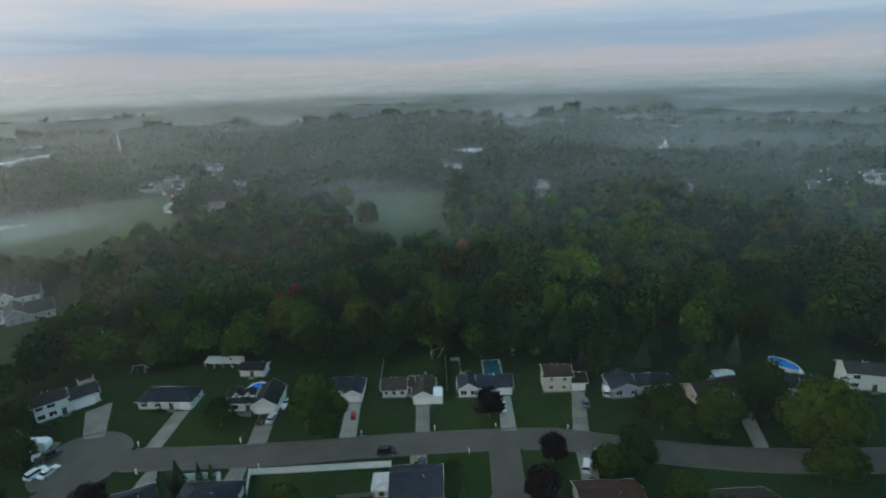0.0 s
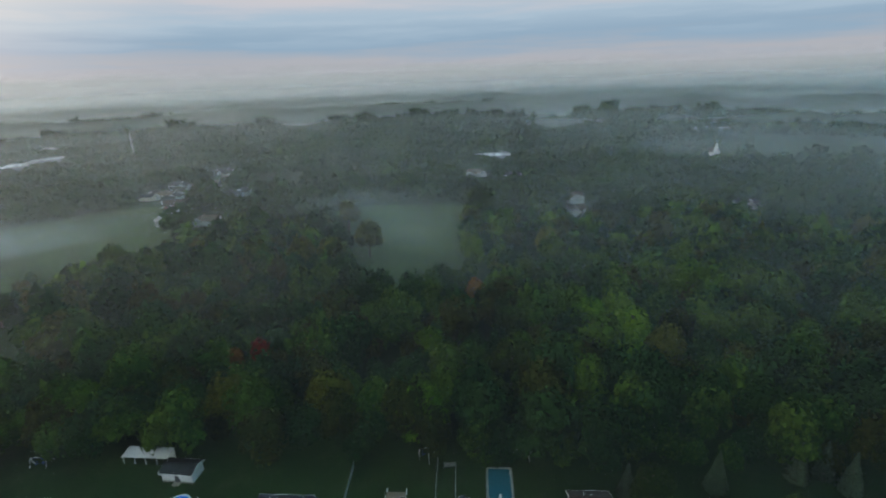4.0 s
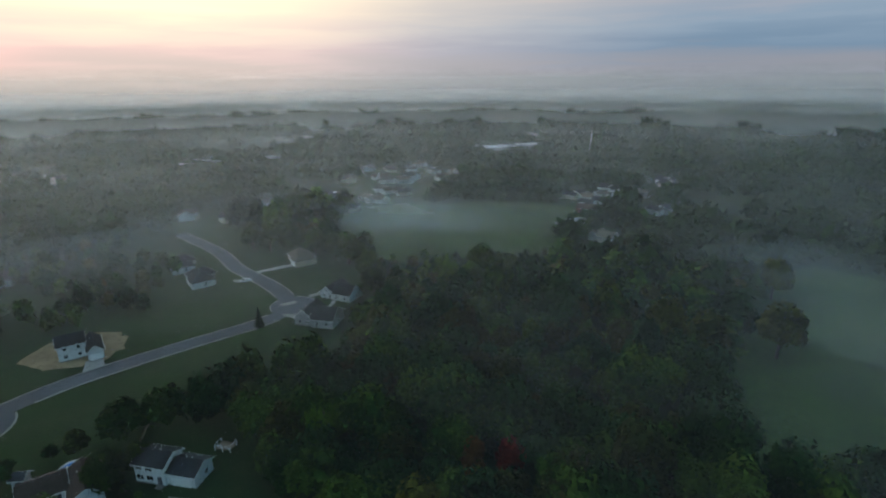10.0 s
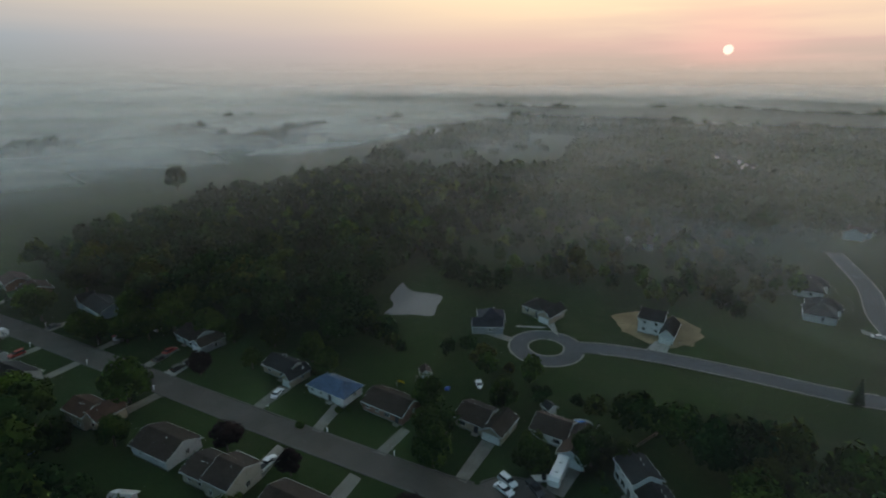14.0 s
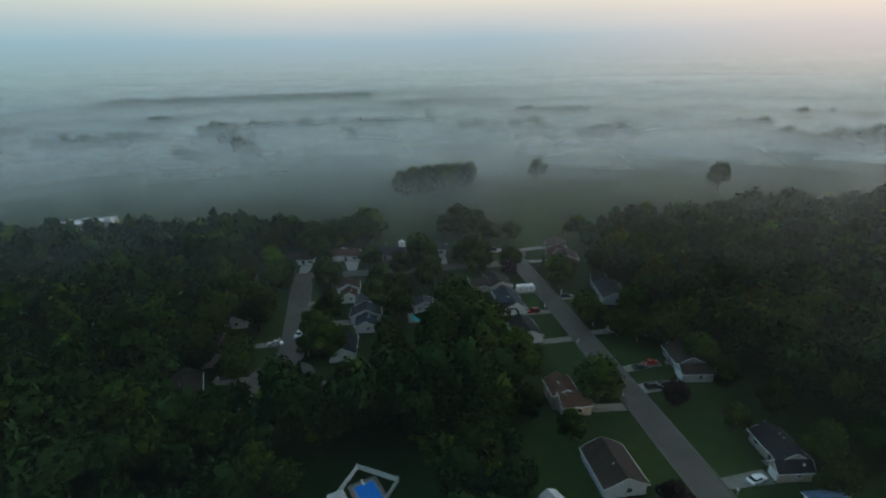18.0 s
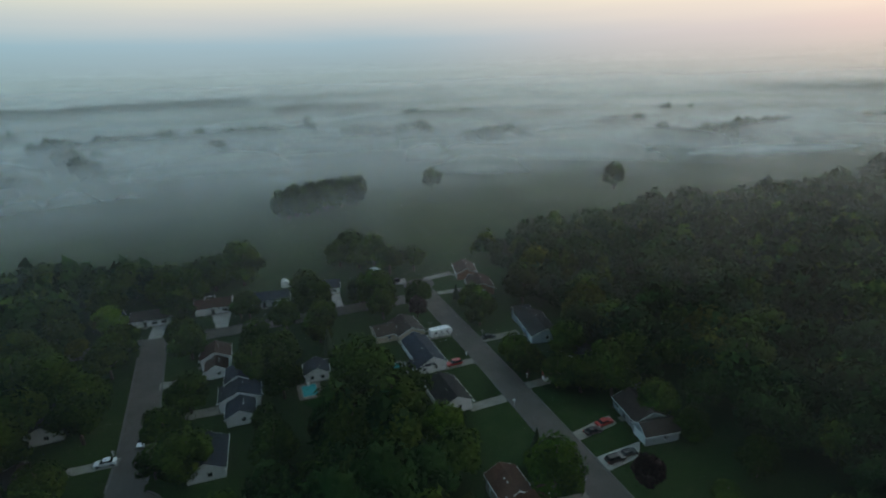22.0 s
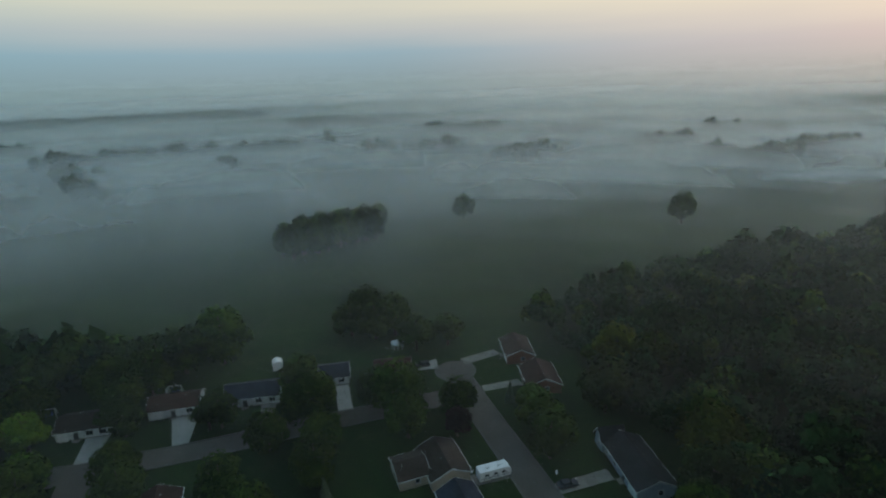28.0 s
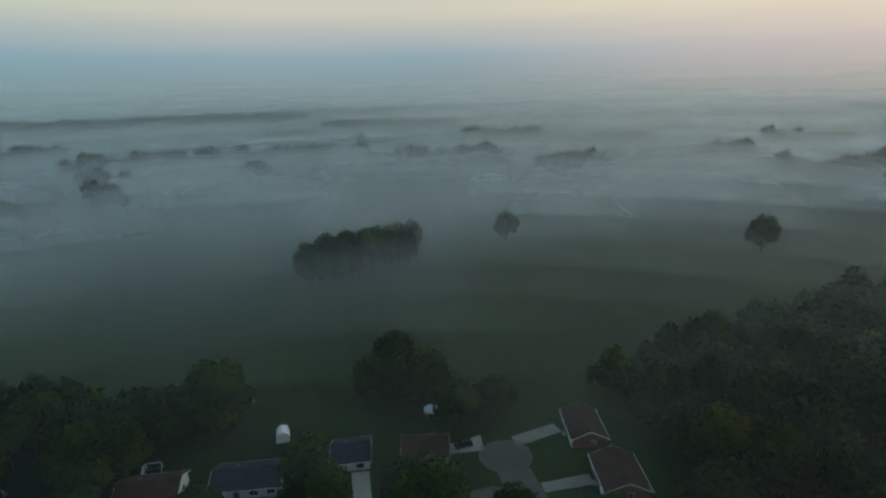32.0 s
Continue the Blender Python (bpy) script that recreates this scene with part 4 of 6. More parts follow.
def wood_mass(name, spots, variants, mat, label, low=0.8, high=1.3):
    bits = []
    wr = np.random.default_rng(len(spots))
    for x, y, s in spots:
        v = variants[wr.integers(len(variants))]
        a = wr.uniform(0, math.tau)
        c, d = math.cos(a) * s, math.sin(a) * s
        h = s * wr.uniform(low, high)
        o = np.empty_like(v)
        o[:, 0], o[:, 1], o[:, 2] = v[:, 0] * c - v[:, 1] * d + x, v[:, 0] * d + v[:, 1] * c + y, v[:, 2] * h
        o[:, 3], o[:, 4], o[:, 5] = v[:, 3] * c - v[:, 4] * d, v[:, 3] * d + v[:, 4] * c, v[:, 5] * s
        bits.append(o)
    if bits:
        ob = new(name, leaf_mesh(name, np.concatenate(bits), mat))
        tagged(ob, label, "woods", "", "stuff")


SPOTS = [(-227, 428), (-234, 444), (-231, 460), (-225, 528), (-181, 445), (-162, 365), (-418, 367), (-448, 393), (-392, 362), (-383, 373), (-358, 332), (-345, 340), (-414, 422), (-380, 412), (-361, 285), (-323, 281), (-382, 578), (-302, 528), (-368, 192), (-347, 210), (-346, 226), (-365, 243), (-624, 110), (-596, 129), (-235, 543), (79, 406), (73, 368), (178, 382), (38, 491), (9, 503), (-374, 412), (291, 376), (337, 414), (271, 333), (237, 276), (221, 284), (260, 371), (8, 500), (-294, 89), (-653, 93), (-363, 288), (-336, 306), (-400, 395), (-425, 340), (-437, 410), (-395, 440), (-330, 318), (-250, 440), (-245, 475), (-215, 480), (305, 350), (320, 385), (350, 360), (365, 400), (300, 420), (285, 300), (-470, 380), (-455, 440), (150, 300), (-690, 120), (-560, 60), (88, -116), (140, -108), (160, -104), (110, -112)]
wr = np.random.default_rng(21)
CLOSE_V = [crown_verts(wr, 13, 5.6, 2.0, 1000, 0.52) for _ in range(6)]
NEAR_V = [crown_verts(wr, 13, 5.4, 2.0, 440, 0.80) for _ in range(6)]
MID_V = [crown_verts(wr, 13, 5.6, 1.0, 165, 1.5) for _ in range(5)]
FAR_V = [crown_verts(wr, 13, 9.2, 0.3, 84, 2.6) for _ in range(6)]
BELT_V = [crown_verts(wr, 13, 6.2, 0.3, 110, 1.8) for _ in range(6)]
PLAIN_V = [crown_verts(wr, 12, 17.0, 0.3, 44, 6.0) for _ in range(6)]
BRUSH = [(-215, 250), (-176, 296), (-163, 345), (-140, 335), (-140, 285), (-168, 228), (-205, 215)]
sr = random.Random(8)
close, near, mid, far = [], [], [], []
step = 7.0
for i in range(-60, 55):
    for j in range(-40, 65):
        x, y = i * step + sr.uniform(-3, 3), j * step + sr.uniform(-3, 3)
        if not (-330 < x < 260 and -240 < y < 330) or not wooded(x, y):
            continue
        thin = noise.noise(Vector((x * 0.013, y * 0.013, 3.0)))
        scrub = inside(x, y, [(-330, 0), (-190, 0), (-205, 170), (-330, 160)])
        if (thin < -0.32 or scrub) and sr.random() < 0.55:
            continue
        if any(math.hypot(x - a, y - b) < 4.5 * c for _, a, b, c in STANDOUT):
            continue
        s = (sr.uniform(0.62, 1.32) if y > -60 else sr.uniform(0.65, 1.02)) * (0.6 if scrub else 1.0) * (1 + 0.25 * noise.noise(Vector((x * 0.02, y * 0.02, 9.0))))
        if -150 < x < -116 and 34 < y < 112:
            s *= 0.55
            if sr.random() < 0.35:
                continue
        if inside(x, y, BRUSH):
            s *= 0.4
        if -115 < x < 135 and 140 < y < 258:
            close.append((x, y, s))
            continue
        (near if (-150 < x < 170 and -20 < y < 270) or (-190 < x < -90 and -215 < y < 60) else mid).append((x, y, s))
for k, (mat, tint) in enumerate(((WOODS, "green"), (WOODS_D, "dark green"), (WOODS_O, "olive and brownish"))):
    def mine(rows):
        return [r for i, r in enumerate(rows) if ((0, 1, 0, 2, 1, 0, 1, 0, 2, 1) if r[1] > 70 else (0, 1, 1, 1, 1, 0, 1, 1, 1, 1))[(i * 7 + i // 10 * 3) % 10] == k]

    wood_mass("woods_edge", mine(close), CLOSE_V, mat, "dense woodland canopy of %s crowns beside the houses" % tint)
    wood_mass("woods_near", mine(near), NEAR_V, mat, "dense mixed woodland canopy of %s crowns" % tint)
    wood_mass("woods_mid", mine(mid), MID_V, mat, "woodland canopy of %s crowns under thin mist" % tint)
# far woods: a closed canopy to a kilometre, broader crowns beyond it
def beside_house(x, y):
    for a, b in SPOTS:
        if abs(x - a) > 40 or abs(y - b) > 40:
            continue
        ux, uy = MIST_C[0] - a, MIST_C[1] - b
        k = 24.0 / math.hypot(ux, uy)
        if seg_dist(x, y, [(a, b), (a + ux * k, b + uy * k)]) < 13:
            return True
    return False


plain = []
for lo, hi, gap, rows in ((250, 1050, 13.0, far), (1050, 2300, 32.0, plain)):
    reach = int(hi / gap)
    for i in range(-reach, reach + 1):
        for j in range(-reach, reach + 1):
            x, y = -50 + (i + sr.uniform(-0.45, 0.45)) * gap, 60 + (j + sr.uniform(-0.45, 0.45)) * gap
            r = math.hypot(x + 50, y - 60)
            if not lo < r < hi or (-330 < x < 260 and -240 < y < 330):
                continue
            t = noise.noise(Vector((x * 0.0042, y * 0.0042, 1.0)))
            if (t < -0.24 and sr.random() < 0.93) or any(inside(x, y, p) for p in CLEAR) or (lo < 300 and beside_house(x, y)):
                continue
            rows.append((x, y, sr.uniform(0.65, 1.15) * (1.0 if lo < 300 else 1.25)))
wood_mass("woods_far", far, FAR_V, FAR_WOODS, "far hazy woods of rounded crowns", 0.85, 1.12)
wood_mass("woods_plain", plain, PLAIN_V, FAR_WOODS, "farthest woods of the plain sunk in haze")
# tree rows in the misty southern plain: middle, half length, heading, trees
belt = []
ROWS = [
    (372, -595, 80, 0.1, 34), (427, -917, 60, 0.0, 24), (93, -760, 110, 0.05, 44), (-69, -950, 6, 0, 2), (-281, -557, 36, -0.1, 20), (-430, -560, 8, 0, 7), (-478, -572, 26, -0.1, 24), (-455, -470, 14, 0, 12), (-548, -446, 105, 0.32, 66),
    (197, -590, 20, 0.2, 8), (-310, -950, 70, -0.4, 36), (-168, -680, 72, -0.46, 30), (230, -730, 55, -0.1, 22), (150, -480, 14, 0, 5), (192, -443, 18, 0.2, 7), (7, -790, 9, 0, 4), (-61, -784, 5, 0, 2), (-51, -1126, 6, 0, 3), (-148, -1070, 8, 0, 4), (-420, -760, 60, 0.1, 22), (250, -720, 40, 0.1, 14), (-150, -1330, 160, 0.0, 50), (520, -700, 60, 0.2, 22), (60, -610, 9, 0, 4), (620, -420, 90, 0.3, 40), (430, -330, 60, 0.2, 26),
]
for cx, cy, l, ang, k in ROWS:
    for _ in range(k):
        q = sr.uniform(-l, l)
        belt.append((cx + q * math.cos(ang) + sr.uniform(-4, 4), cy + q * math.sin(ang) + sr.uniform(-9, 9), sr.uniform(0.95, 1.5)))
for k in range(34):
    r, a = sr.uniform(700, 2300), sr.uniform(-2.75, -0.25)
    cx, cy = -40 + r * math.cos(a), -20 + r * math.sin(a)
    if cy > -420:
        continue
    l, ang = sr.uniform(10, 160), sr.uniform(-0.25, 0.25)
    for i in range(max(1, int(l / 7))):
        q = sr.uniform(-l, l)
        belt.append((cx + q * math.cos(ang) + sr.uniform(-8, 8), cy + q * math.sin(ang) + sr.uniform(-10, 10), sr.uniform(0.8, 1.4)))
# the long dark wood edge along the horizon
for i in range(520):
    q = i / 519 * 2.0
    (ax, ay), (bx, by) = ((820, -1420), (150, -1830)) if q < 1 else ((150, -1830), (-800, -2210))
    q -= q >= 1
    belt.append((ax + (bx - ax) * q + sr.uniform(-20, 20), ay + (by - ay) * q + sr.uniform(-60, 60), sr.uniform(1.4, 2.3)))
wood_mass("tree_belts", belt, BELT_V, FAR_WOODS, "tree rows half sunk in mist")

# ---------------------------------------------------------------- houses
OVER = 0.45


def gable_walls(x0, x1, y0, y1, h, axis, rise):
    if axis == "x":
        prof = [(y0, 0), (y1, 0), (y1, h), ((y0 + y1) / 2, h + rise), (y0, h)]
        v = [(x, a, b) for x in (x0, x1) for a, b in prof]
    elif axis == "y":
        prof = [(x0, 0), (x1, 0), (x1, h), ((x0 + x1) / 2, h + rise), (x0, h)]
        v = [(a, y, b) for y in (y0, y1) for a, b in prof]
    else:
        return box(x0, x1, y0, y1, 0, h)
    return v, [(4, 3, 2, 1, 0), (5, 6, 7, 8, 9)] + [(i, (i + 1) % 5, 5 + (i + 1) % 5, 5 + i) for i in range(5)]


def slope_slab(a, b, c, d, t=0.2):
    """Slab over four corners, thick downward."""
    v = [Vector(p) for p in (a, b, c, d)]
    nrm = (v[1] - v[0]).cross(v[3] - v[0]).normalized()
    if nrm.z < 0:
        nrm = -nrm
    v = v + [p - nrm * t for p in v]
    return [tuple(p) for p in v], [(0, 1, 2, 3), (7, 6, 5, 4), (0, 4, 5, 1), (1, 5, 6, 2), (2, 6, 7, 3), (3, 7, 4, 0)]


def roof_bits(x0, x1, y0, y1, h, axis, rise):
    """Roof slopes, and the boards along eaves and rakes."""
    o, lift = OVER, 0.2
    if axis == "hip":
        w, d = x1 - x0, y1 - y0
        half = min(w, d) / 2
        drop = rise / half * o
        e = [(x0 - o, y0 - o), (x1 + o, y0 - o), (x1 + o, y1 + o), (x0 - o, y1 + o)]
        zb, zt = h - drop + lift, h + rise + lift
        r0, r1 = ((x0 + half, (y0 + y1) / 2), (x1 - half, (y0 + y1) / 2)) if w >= d else (((x0 + x1) / 2, y0 + half), ((x0 + x1) / 2, y1 - half))
        v = [(*p, zb) for p in e] + [(*p, zb - 0.2) for p in e] + [(*r0, zt), (*r1, zt)]
        f = [(0, 1, 9, 8), (2, 3, 8, 9), (3, 0, 8), (1, 2, 9)] if w >= d else [(0, 1, 8), (1, 2, 9, 8), (2, 3, 9), (3, 0, 8, 9)]
        f += [(4, 5, 1, 0), (5, 6, 2, 1), (6, 7, 3, 2), (7, 4, 0, 3), (7, 6, 5, 4)]
        g = join(box(x0 - o - 0.06, x1 + o + 0.06, y0 - o - 0.10, y0 - o - 0.003, zb - 0.2, zb - 0.03), box(x0 - o - 0.06, x1 + o + 0.06, y1 + o + 0.003, y1 + o + 0.10, zb - 0.2, zb - 0.03))
        return (v, f), g
    if axis == "y":
        x0, x1, y0, y1 = y0, y1, x0, x1
    half = (y1 - y0) / 2
    drop = rise / half * o
    m, zb, zt = (y0 + y1) / 2, h - drop + lift, h + rise + lift
    a = slope_slab((x0 - o, y0 - o, zb), (x1 + o, y0 - o, zb), (x1 + o, m, zt), (x0 - o, m, zt))
    b = slope_slab((x1 + o, y1 + o, zb), (x0 - o, y1 + o, zb), (x0 - o, m, zt), (x1 + o, m, zt))
    t = 0.05
    rakes = []
    for xx in (x0 - o - t, x1 + o + 0.003):
        for ya, sgn in ((y0 - o, 1), (y1 + o, -1)):
            v = [(xx, ya, zb - 0.26), (xx + t, ya, zb - 0.26), (xx + t, m, zt - 0.26), (xx, m, zt - 0.26), (xx, ya, zb - 0.01), (xx + t, ya, zb - 0.01), (xx + t, m, zt - 0.01), (xx, m, zt - 0.01)]
            rakes.append((v, list(BOX_F)))
    g = join(*rakes, box(x0 - o, x1 + o, y0 - o - 0.11, y0 - o - 0.003, zb - 0.22, zb - 0.06), box(x0 - o, x1 + o, y1 + o + 0.003, y1 + o + 0.11, zb - 0.22, zb - 0.06))
    r = join(a, b)
    if axis == "y":
        flip = lambda vf: ([(q[1], q[0], q[2]) for q in vf[0]], [tuple(reversed(k)) for k in vf[1]])
        return flip(r), flip(g)
    return r, g


SHARED = {}


def window_mesh(w, h):
    k = ("win", round(w, 1), round(h, 1))
    if k not in SHARED:
        w, h = k[1], k[2]
        t = 0.09
        fr = join(box(-w / 2 - t, w / 2 + t, -0.05, 0.03, -t, 0), box(-w / 2 - t, w / 2 + t, -0.05, 0.03, h, h + t), box(-w / 2 - t, -w / 2, -0.05, 0.03, 0, h), box(w / 2, w / 2 + t, -0.05, 0.03, 0, h), box(-0.03, 0.03, -0.035, 0.0, 0, h))
        SHARED[k] = (mesh_of("window", *fr, TRIM), mesh_of("pane", *box(-w / 2, w / 2, -0.018, 0.02, 0, h), GLASS))
    return SHARED[k]


def garage_mesh(w, h=2.15):
    k = ("gar", round(w, 1))
    if k not in SHARED:
        bits = [box(-w / 2, w / 2, -0.04, 0.0, 0, h)]
        for i in range(4):
            bits.append(box(-w / 2 + 0.04, w / 2 - 0.04, -0.075, -0.043, 0.05 + i * h / 4, (i + 1) * h / 4 - 0.03))
        SHARED[k] = mesh_of("garage_door", *join(*bits), VINYL)
    return SHARED[k]


def door_mesh():
    if "door" not in SHARED:
        SHARED["door"] = mesh_of("front_door", *join(box(-0.45, 0.45, -0.05, 0.0, 0.1, 2.1), box(-0.58, -0.453, -0.07, 0, 0.1, 2.2), box(0.453, 0.58, -0.07, 0, 0.1, 2.2), box(-0.58, 0.58, -0.07, 0, 2.2, 2.3), box(-0.3, 0.3, -0.075, -0.053, 1.2, 1.9)), DARK_TRIM)
        SHARED["step"] = mesh_of("doorstep", *join(box(-0.9, 0.9, -1.2, -0.055, -0.05, 0.1)), CONCRETE)
    return SHARED["door"]


def house(x, y, yaw, wings, wall="white", roof="charcoal", label="", vents=1, chimney=None, detail=2, name="house"):
    """A house whose front looks to its own -y. wings: x0, x1, y0, y1, wall height, ridge (x, y, hip), rise, front features, storeys."""
    ob = base(name, x, y, yaw, label or "single-storey house with %s siding and a %s shingle roof" % (wall, roof), "house", "houses")
    for i, w in enumerate(wings):
        x0, x1, y0, y1, h, axis, rise, feats = w[:8]
        wm = WALLS[w[8]] if len(w) > 8 else WALLS[wall]
        rm = ROOFS[w[9]] if len(w) > 9 else ROOFS[roof]
        wl = part("wall", *gable_walls(x0, x1, y0, y1, h, axis, rise), wm, ob)
        r, g = roof_bits(x0, x1, y0, y1, h, axis, rise)
        rf = part("roof", *r, rm, ob)
        part("fascia", *g, TRIM, rf)
        part("foundation", *join(box(x0 - 0.04, x1 + 0.04, y0 - 0.04, y0 - 0.003, -0.2, 0.35), box(x0 - 0.04, x1 + 0.04, y1 + 0.003, y1 + 0.04, -0.2, 0.35)), KERB, wl)
        fs = feats.split()
        for k, ft in enumerate(fs):
            px_ = x0 + (x1 - x0) * (k + 0.5) / len(fs)
            at = pose(px_, y0 - 0.006, 0)
            if ft == "G":
                share("garage_door", garage_mesh(min(4.9, (x1 - x0) / len(fs) - 0.7)), ob, at, "white sectional garage door")
            elif ft == "D":
                share("front_door", door_mesh(), ob, at, "dark panelled front door")
                share("doorstep", SHARED["step"], ob, at)
            elif ft in "wWB":
                ww, hh, z = {"w": (1.0, 1.1, 1.1), "W": (1.7, 1.3, 0.95), "B": (2.4, 1.5, 0.8)}[ft]
                for st in range(2 if h > 4.2 else 1):
                    fm, pm = window_mesh(ww, hh)
                    wo = share("window", fm, ob, pose(px_, y0 - 0.006, z + st * 2.6))
                    share("pane", pm, wo, Matrix())
        if detail > 1:
            fm, pm = window_mesh(1.0, 1.1)
            for bx, by, rz in ((x0 + (x1 - x0) * 0.28, y1 + 0.006, 180), (x0 + (x1 - x0) * 0.72, y1 + 0.006, 180), (x0 - 0.006, (y0 + y1) / 2 - 0.8, -90), (x1 + 0.006, (y0 + y1) / 2 + 0.8, 90)):
                if any(q is not w and q[0] - 0.1 < bx < q[1] + 0.1 and q[2] - 0.1 < by < q[3] + 0.1 for q in wings):
                    continue
                wo = share("window", fm, ob, pose(bx, by, 1.05, 0, 0, rz))
                share("pane", pm, wo, Matrix())
        if vents and detail > 1:
            vx, vy = x0 + (x1 - x0) * 0.35, (y0 + y1) / 2 + (0.9 if axis != "y" else 2.0)
            zt = h + rise * (0.75 if axis != "y" else 0.6)
            part("vent_pipe", *tube((vx, vy, zt - 0.3), (vx, vy, zt + 0.55), 0.07, 0.07, 8), TRIM, ob, "white vent pipe")
            part("roof_vent", *soft_box(vx + 1.2, vx + 1.6, vy - 0.2, vy + 0.2, zt - 0.2, zt + 0.22, 0.05), TRIM, ob, "white roof vent")
    if chimney:
        cx, cy, ct = chimney
        part("chimney", *join(soft_box(cx - 0.45, cx + 0.45, cy - 0.35, cy + 0.35, 1.5, ct, 0.04), box(cx - 0.55, cx + 0.55, cy - 0.45, cy + 0.45, ct - 0.02, ct + 0.12), tube((cx, cy, ct + 0.1), (cx, cy, ct + 0.45), 0.14, 0.14, 8)), WALLS["brick"], ob, "brick chimney with a clay flue")
    return ob


# ---- north side of the northern street, west to east
house(-104.6, 124.2, 41, [(-7.2, 0.4, 0, 6.54, 5.0, "x", 1.6, "W W D"), (0.4, 7.6, 0.6, 7.14, 3.3, "x", 1.6, "G")], "white", "charcoal", "white split-level house with a dark shingle roof at the street bend")
house(-78.3, 124.6, -2, [(-7.6, 7.4, 0, 6.84, 2.7, "hip", 1.93, "W W D G")], "lightgrey", "slate", "grey ranch house with a dark blue hipped roof")
house(-53.6, 122.6, 0, [(-6.4, 0.6, 0, 6.46, 3.0, "x", 2.18, "W D"), (0.6, 7.0, -1.2, 7.69, 3.0, "y", 1.93, "G")], "white", "charcoal", "cape house with white dormers and a dark roof")
house(-31.0, 126.8, 0, [(-6.6, 1.8, 0.8, 7.03, 2.7, "hip", 1.68, "W D"), (1.8, 6.6, -1.2, 5.79, 2.7, "y", 1.26, "G")], "white", "slate", "ranch house with a dark slate roof behind a large tree")
house(-11.4, 126.0, 0, [(-7.4, -1.0, 1, 6.78, 2.8, "x", 1.6, "w w w"), (-1.0, 1.2, 2.5, 6.68, 2.7, "x", 1.43, "D"), (1.2, 7.0, -2.4, 6.11, 2.7, "y", 1.43, "G")], "white", "brown", "white ranch house with a brown roof and front garage")
house(9.6, 126.2, 0, [(-7.3, -1.8, 0, 6.23, 2.9, "y", 1.6, "W W"), (-1.8, 7.6, 0.8, 7.03, 2.7, "x", 1.6, "D G")], "white", "slate", "white ranch house with black shutters and dark roof")
house(31.6, 127.6, 0, [(-5.4, 2.0, 0, 6.08, 5.2, "x", 1.6, "w w", "cream"), (2.0, 6.4, 0.6, 5.62, 2.7, "x", 1.34, "G", "brick")], "cream", "brown", "two-storey cream house with a brown roof and side garage")
house(51.5, 124.0, 3, [(-7.6, 0.2, 0.2, 7.34, 2.8, "y", 1.68, "W W", "blue"), (0.2, 9.0, 2, 7.47, 2.7, "x", 1.51, "D W")], "blue", "slate", "blue-grey ranch house with a dark roof and white gable trim")
house(72.6, 120.8, 12, [(-7.6, 7.6, 0, 6.84, 2.8, "x", 1.93, "W D W G")], "tan", "brown", "tan ranch house with a red-brown roof and brick front")
house(92.6, 121.8, -20, [(-7.0, 0.0, 0, 6.69, 3.0, "x", 2.18, "W D"), (0.0, 6.6, 1, 7.84, 3.0, "x", 1.68, "G")], "white", "charcoal", "white house with two steep dark gables")
house(114.5, 123.5, -14, [(-7.0, 7.0, 0, 6.54, 5.2, "x", 1.68, "W D W"), (7.0, 12, 1, 6.32, 2.7, "x", 1.51, "G")], "white", "grey", "two-storey white house with a grey roof")

# ---- south side of the northern street
house(-8.4, 96.6, 180, [(-6.0, 4.6, 0, 9.2, 2.8, "x", 2.2, "G D W W")], "white", "slate", "white ranch house with a wide dark roof")
house(-51.5, 93.2, 180, [(-6.0, 6.0, 0, 8.6, 2.8, "hip", 2.2, "G D W")], "white", "slate", "ranch house with a dark blue hipped roof")
house(-68.5, 91.5, 205, [(-6.0, 6.0, 0, 8.6, 2.8, "hip", 2.2, "G D W")], "white", "slate", "ranch house with a dark hipped roof among conifers")
house(31.5, 90.5, 180, [(-6.2, 6.2, 0, 9.4, 2.8, "x", 2.2, "G D W W")], "cream", "red", "ranch house with a dark red roof")
house(56, 87, 182, [(-7.0, 7.0, 0, 9.0, 2.8, "x", 2.0, "G D W W")], "tan", "brown", "tan ranch house under trees")

# ---- west side of the western street, north to south
house(-113.2, 103.0, 90, [(-4.6, 4.0, 0, 8.0, 2.8, "x", 2.1, "W W"), (4.0, 10.2, -5.2, 6.6, 2.8, "y", 1.8, "G")], "white", "brown", "white house with a brown roof and garage beside a round pool")
house(-107.6, 87.0, 88, [(-7.0, 1.0, 0, 8.4, 2.8, "x", 1.9, "W D"), (1.0, 6.4, -1, 8, 2.8, "y", 1.6, "G")], "tan", "brown", "tan ranch house under a shade tree")
house(-100.6, 62.0, 89, [(-6.4, 6.4, 0, 8.6, 2.8, "x", 2.0, "w w W D")], "brick", "brown", "low brick house with a brown roof and white porch")
house(-98.9, 43.8, 89, [(-6.6, 6.6, 0, 7.6, 2.8, "hip", 2.0, "w w D G"), ], "white", "blue", "white house with a bright blue hipped roof")
house(-98.0, 24.5, 88, [(-7.0, 3.4, 2.0, 9.0, 2.8, "x", 1.8, "W D"), (3.4, 6.8, 0, 7.5, 2.8, "y", 1.5, "G")], "tan", "charcoal", "tan ranch house with a dark roof beside a drive")
house(-98.0, -15.0, 86, [(-8.4, 2.0, 0, 8.6, 2.8, "x", 2.0, "W D W"), (2.0, 7.4, -0.6, 8, 2.8, "y", 1.6, "G")], "grey", "brown", "brown-roofed ranch house behind a white concrete drive")
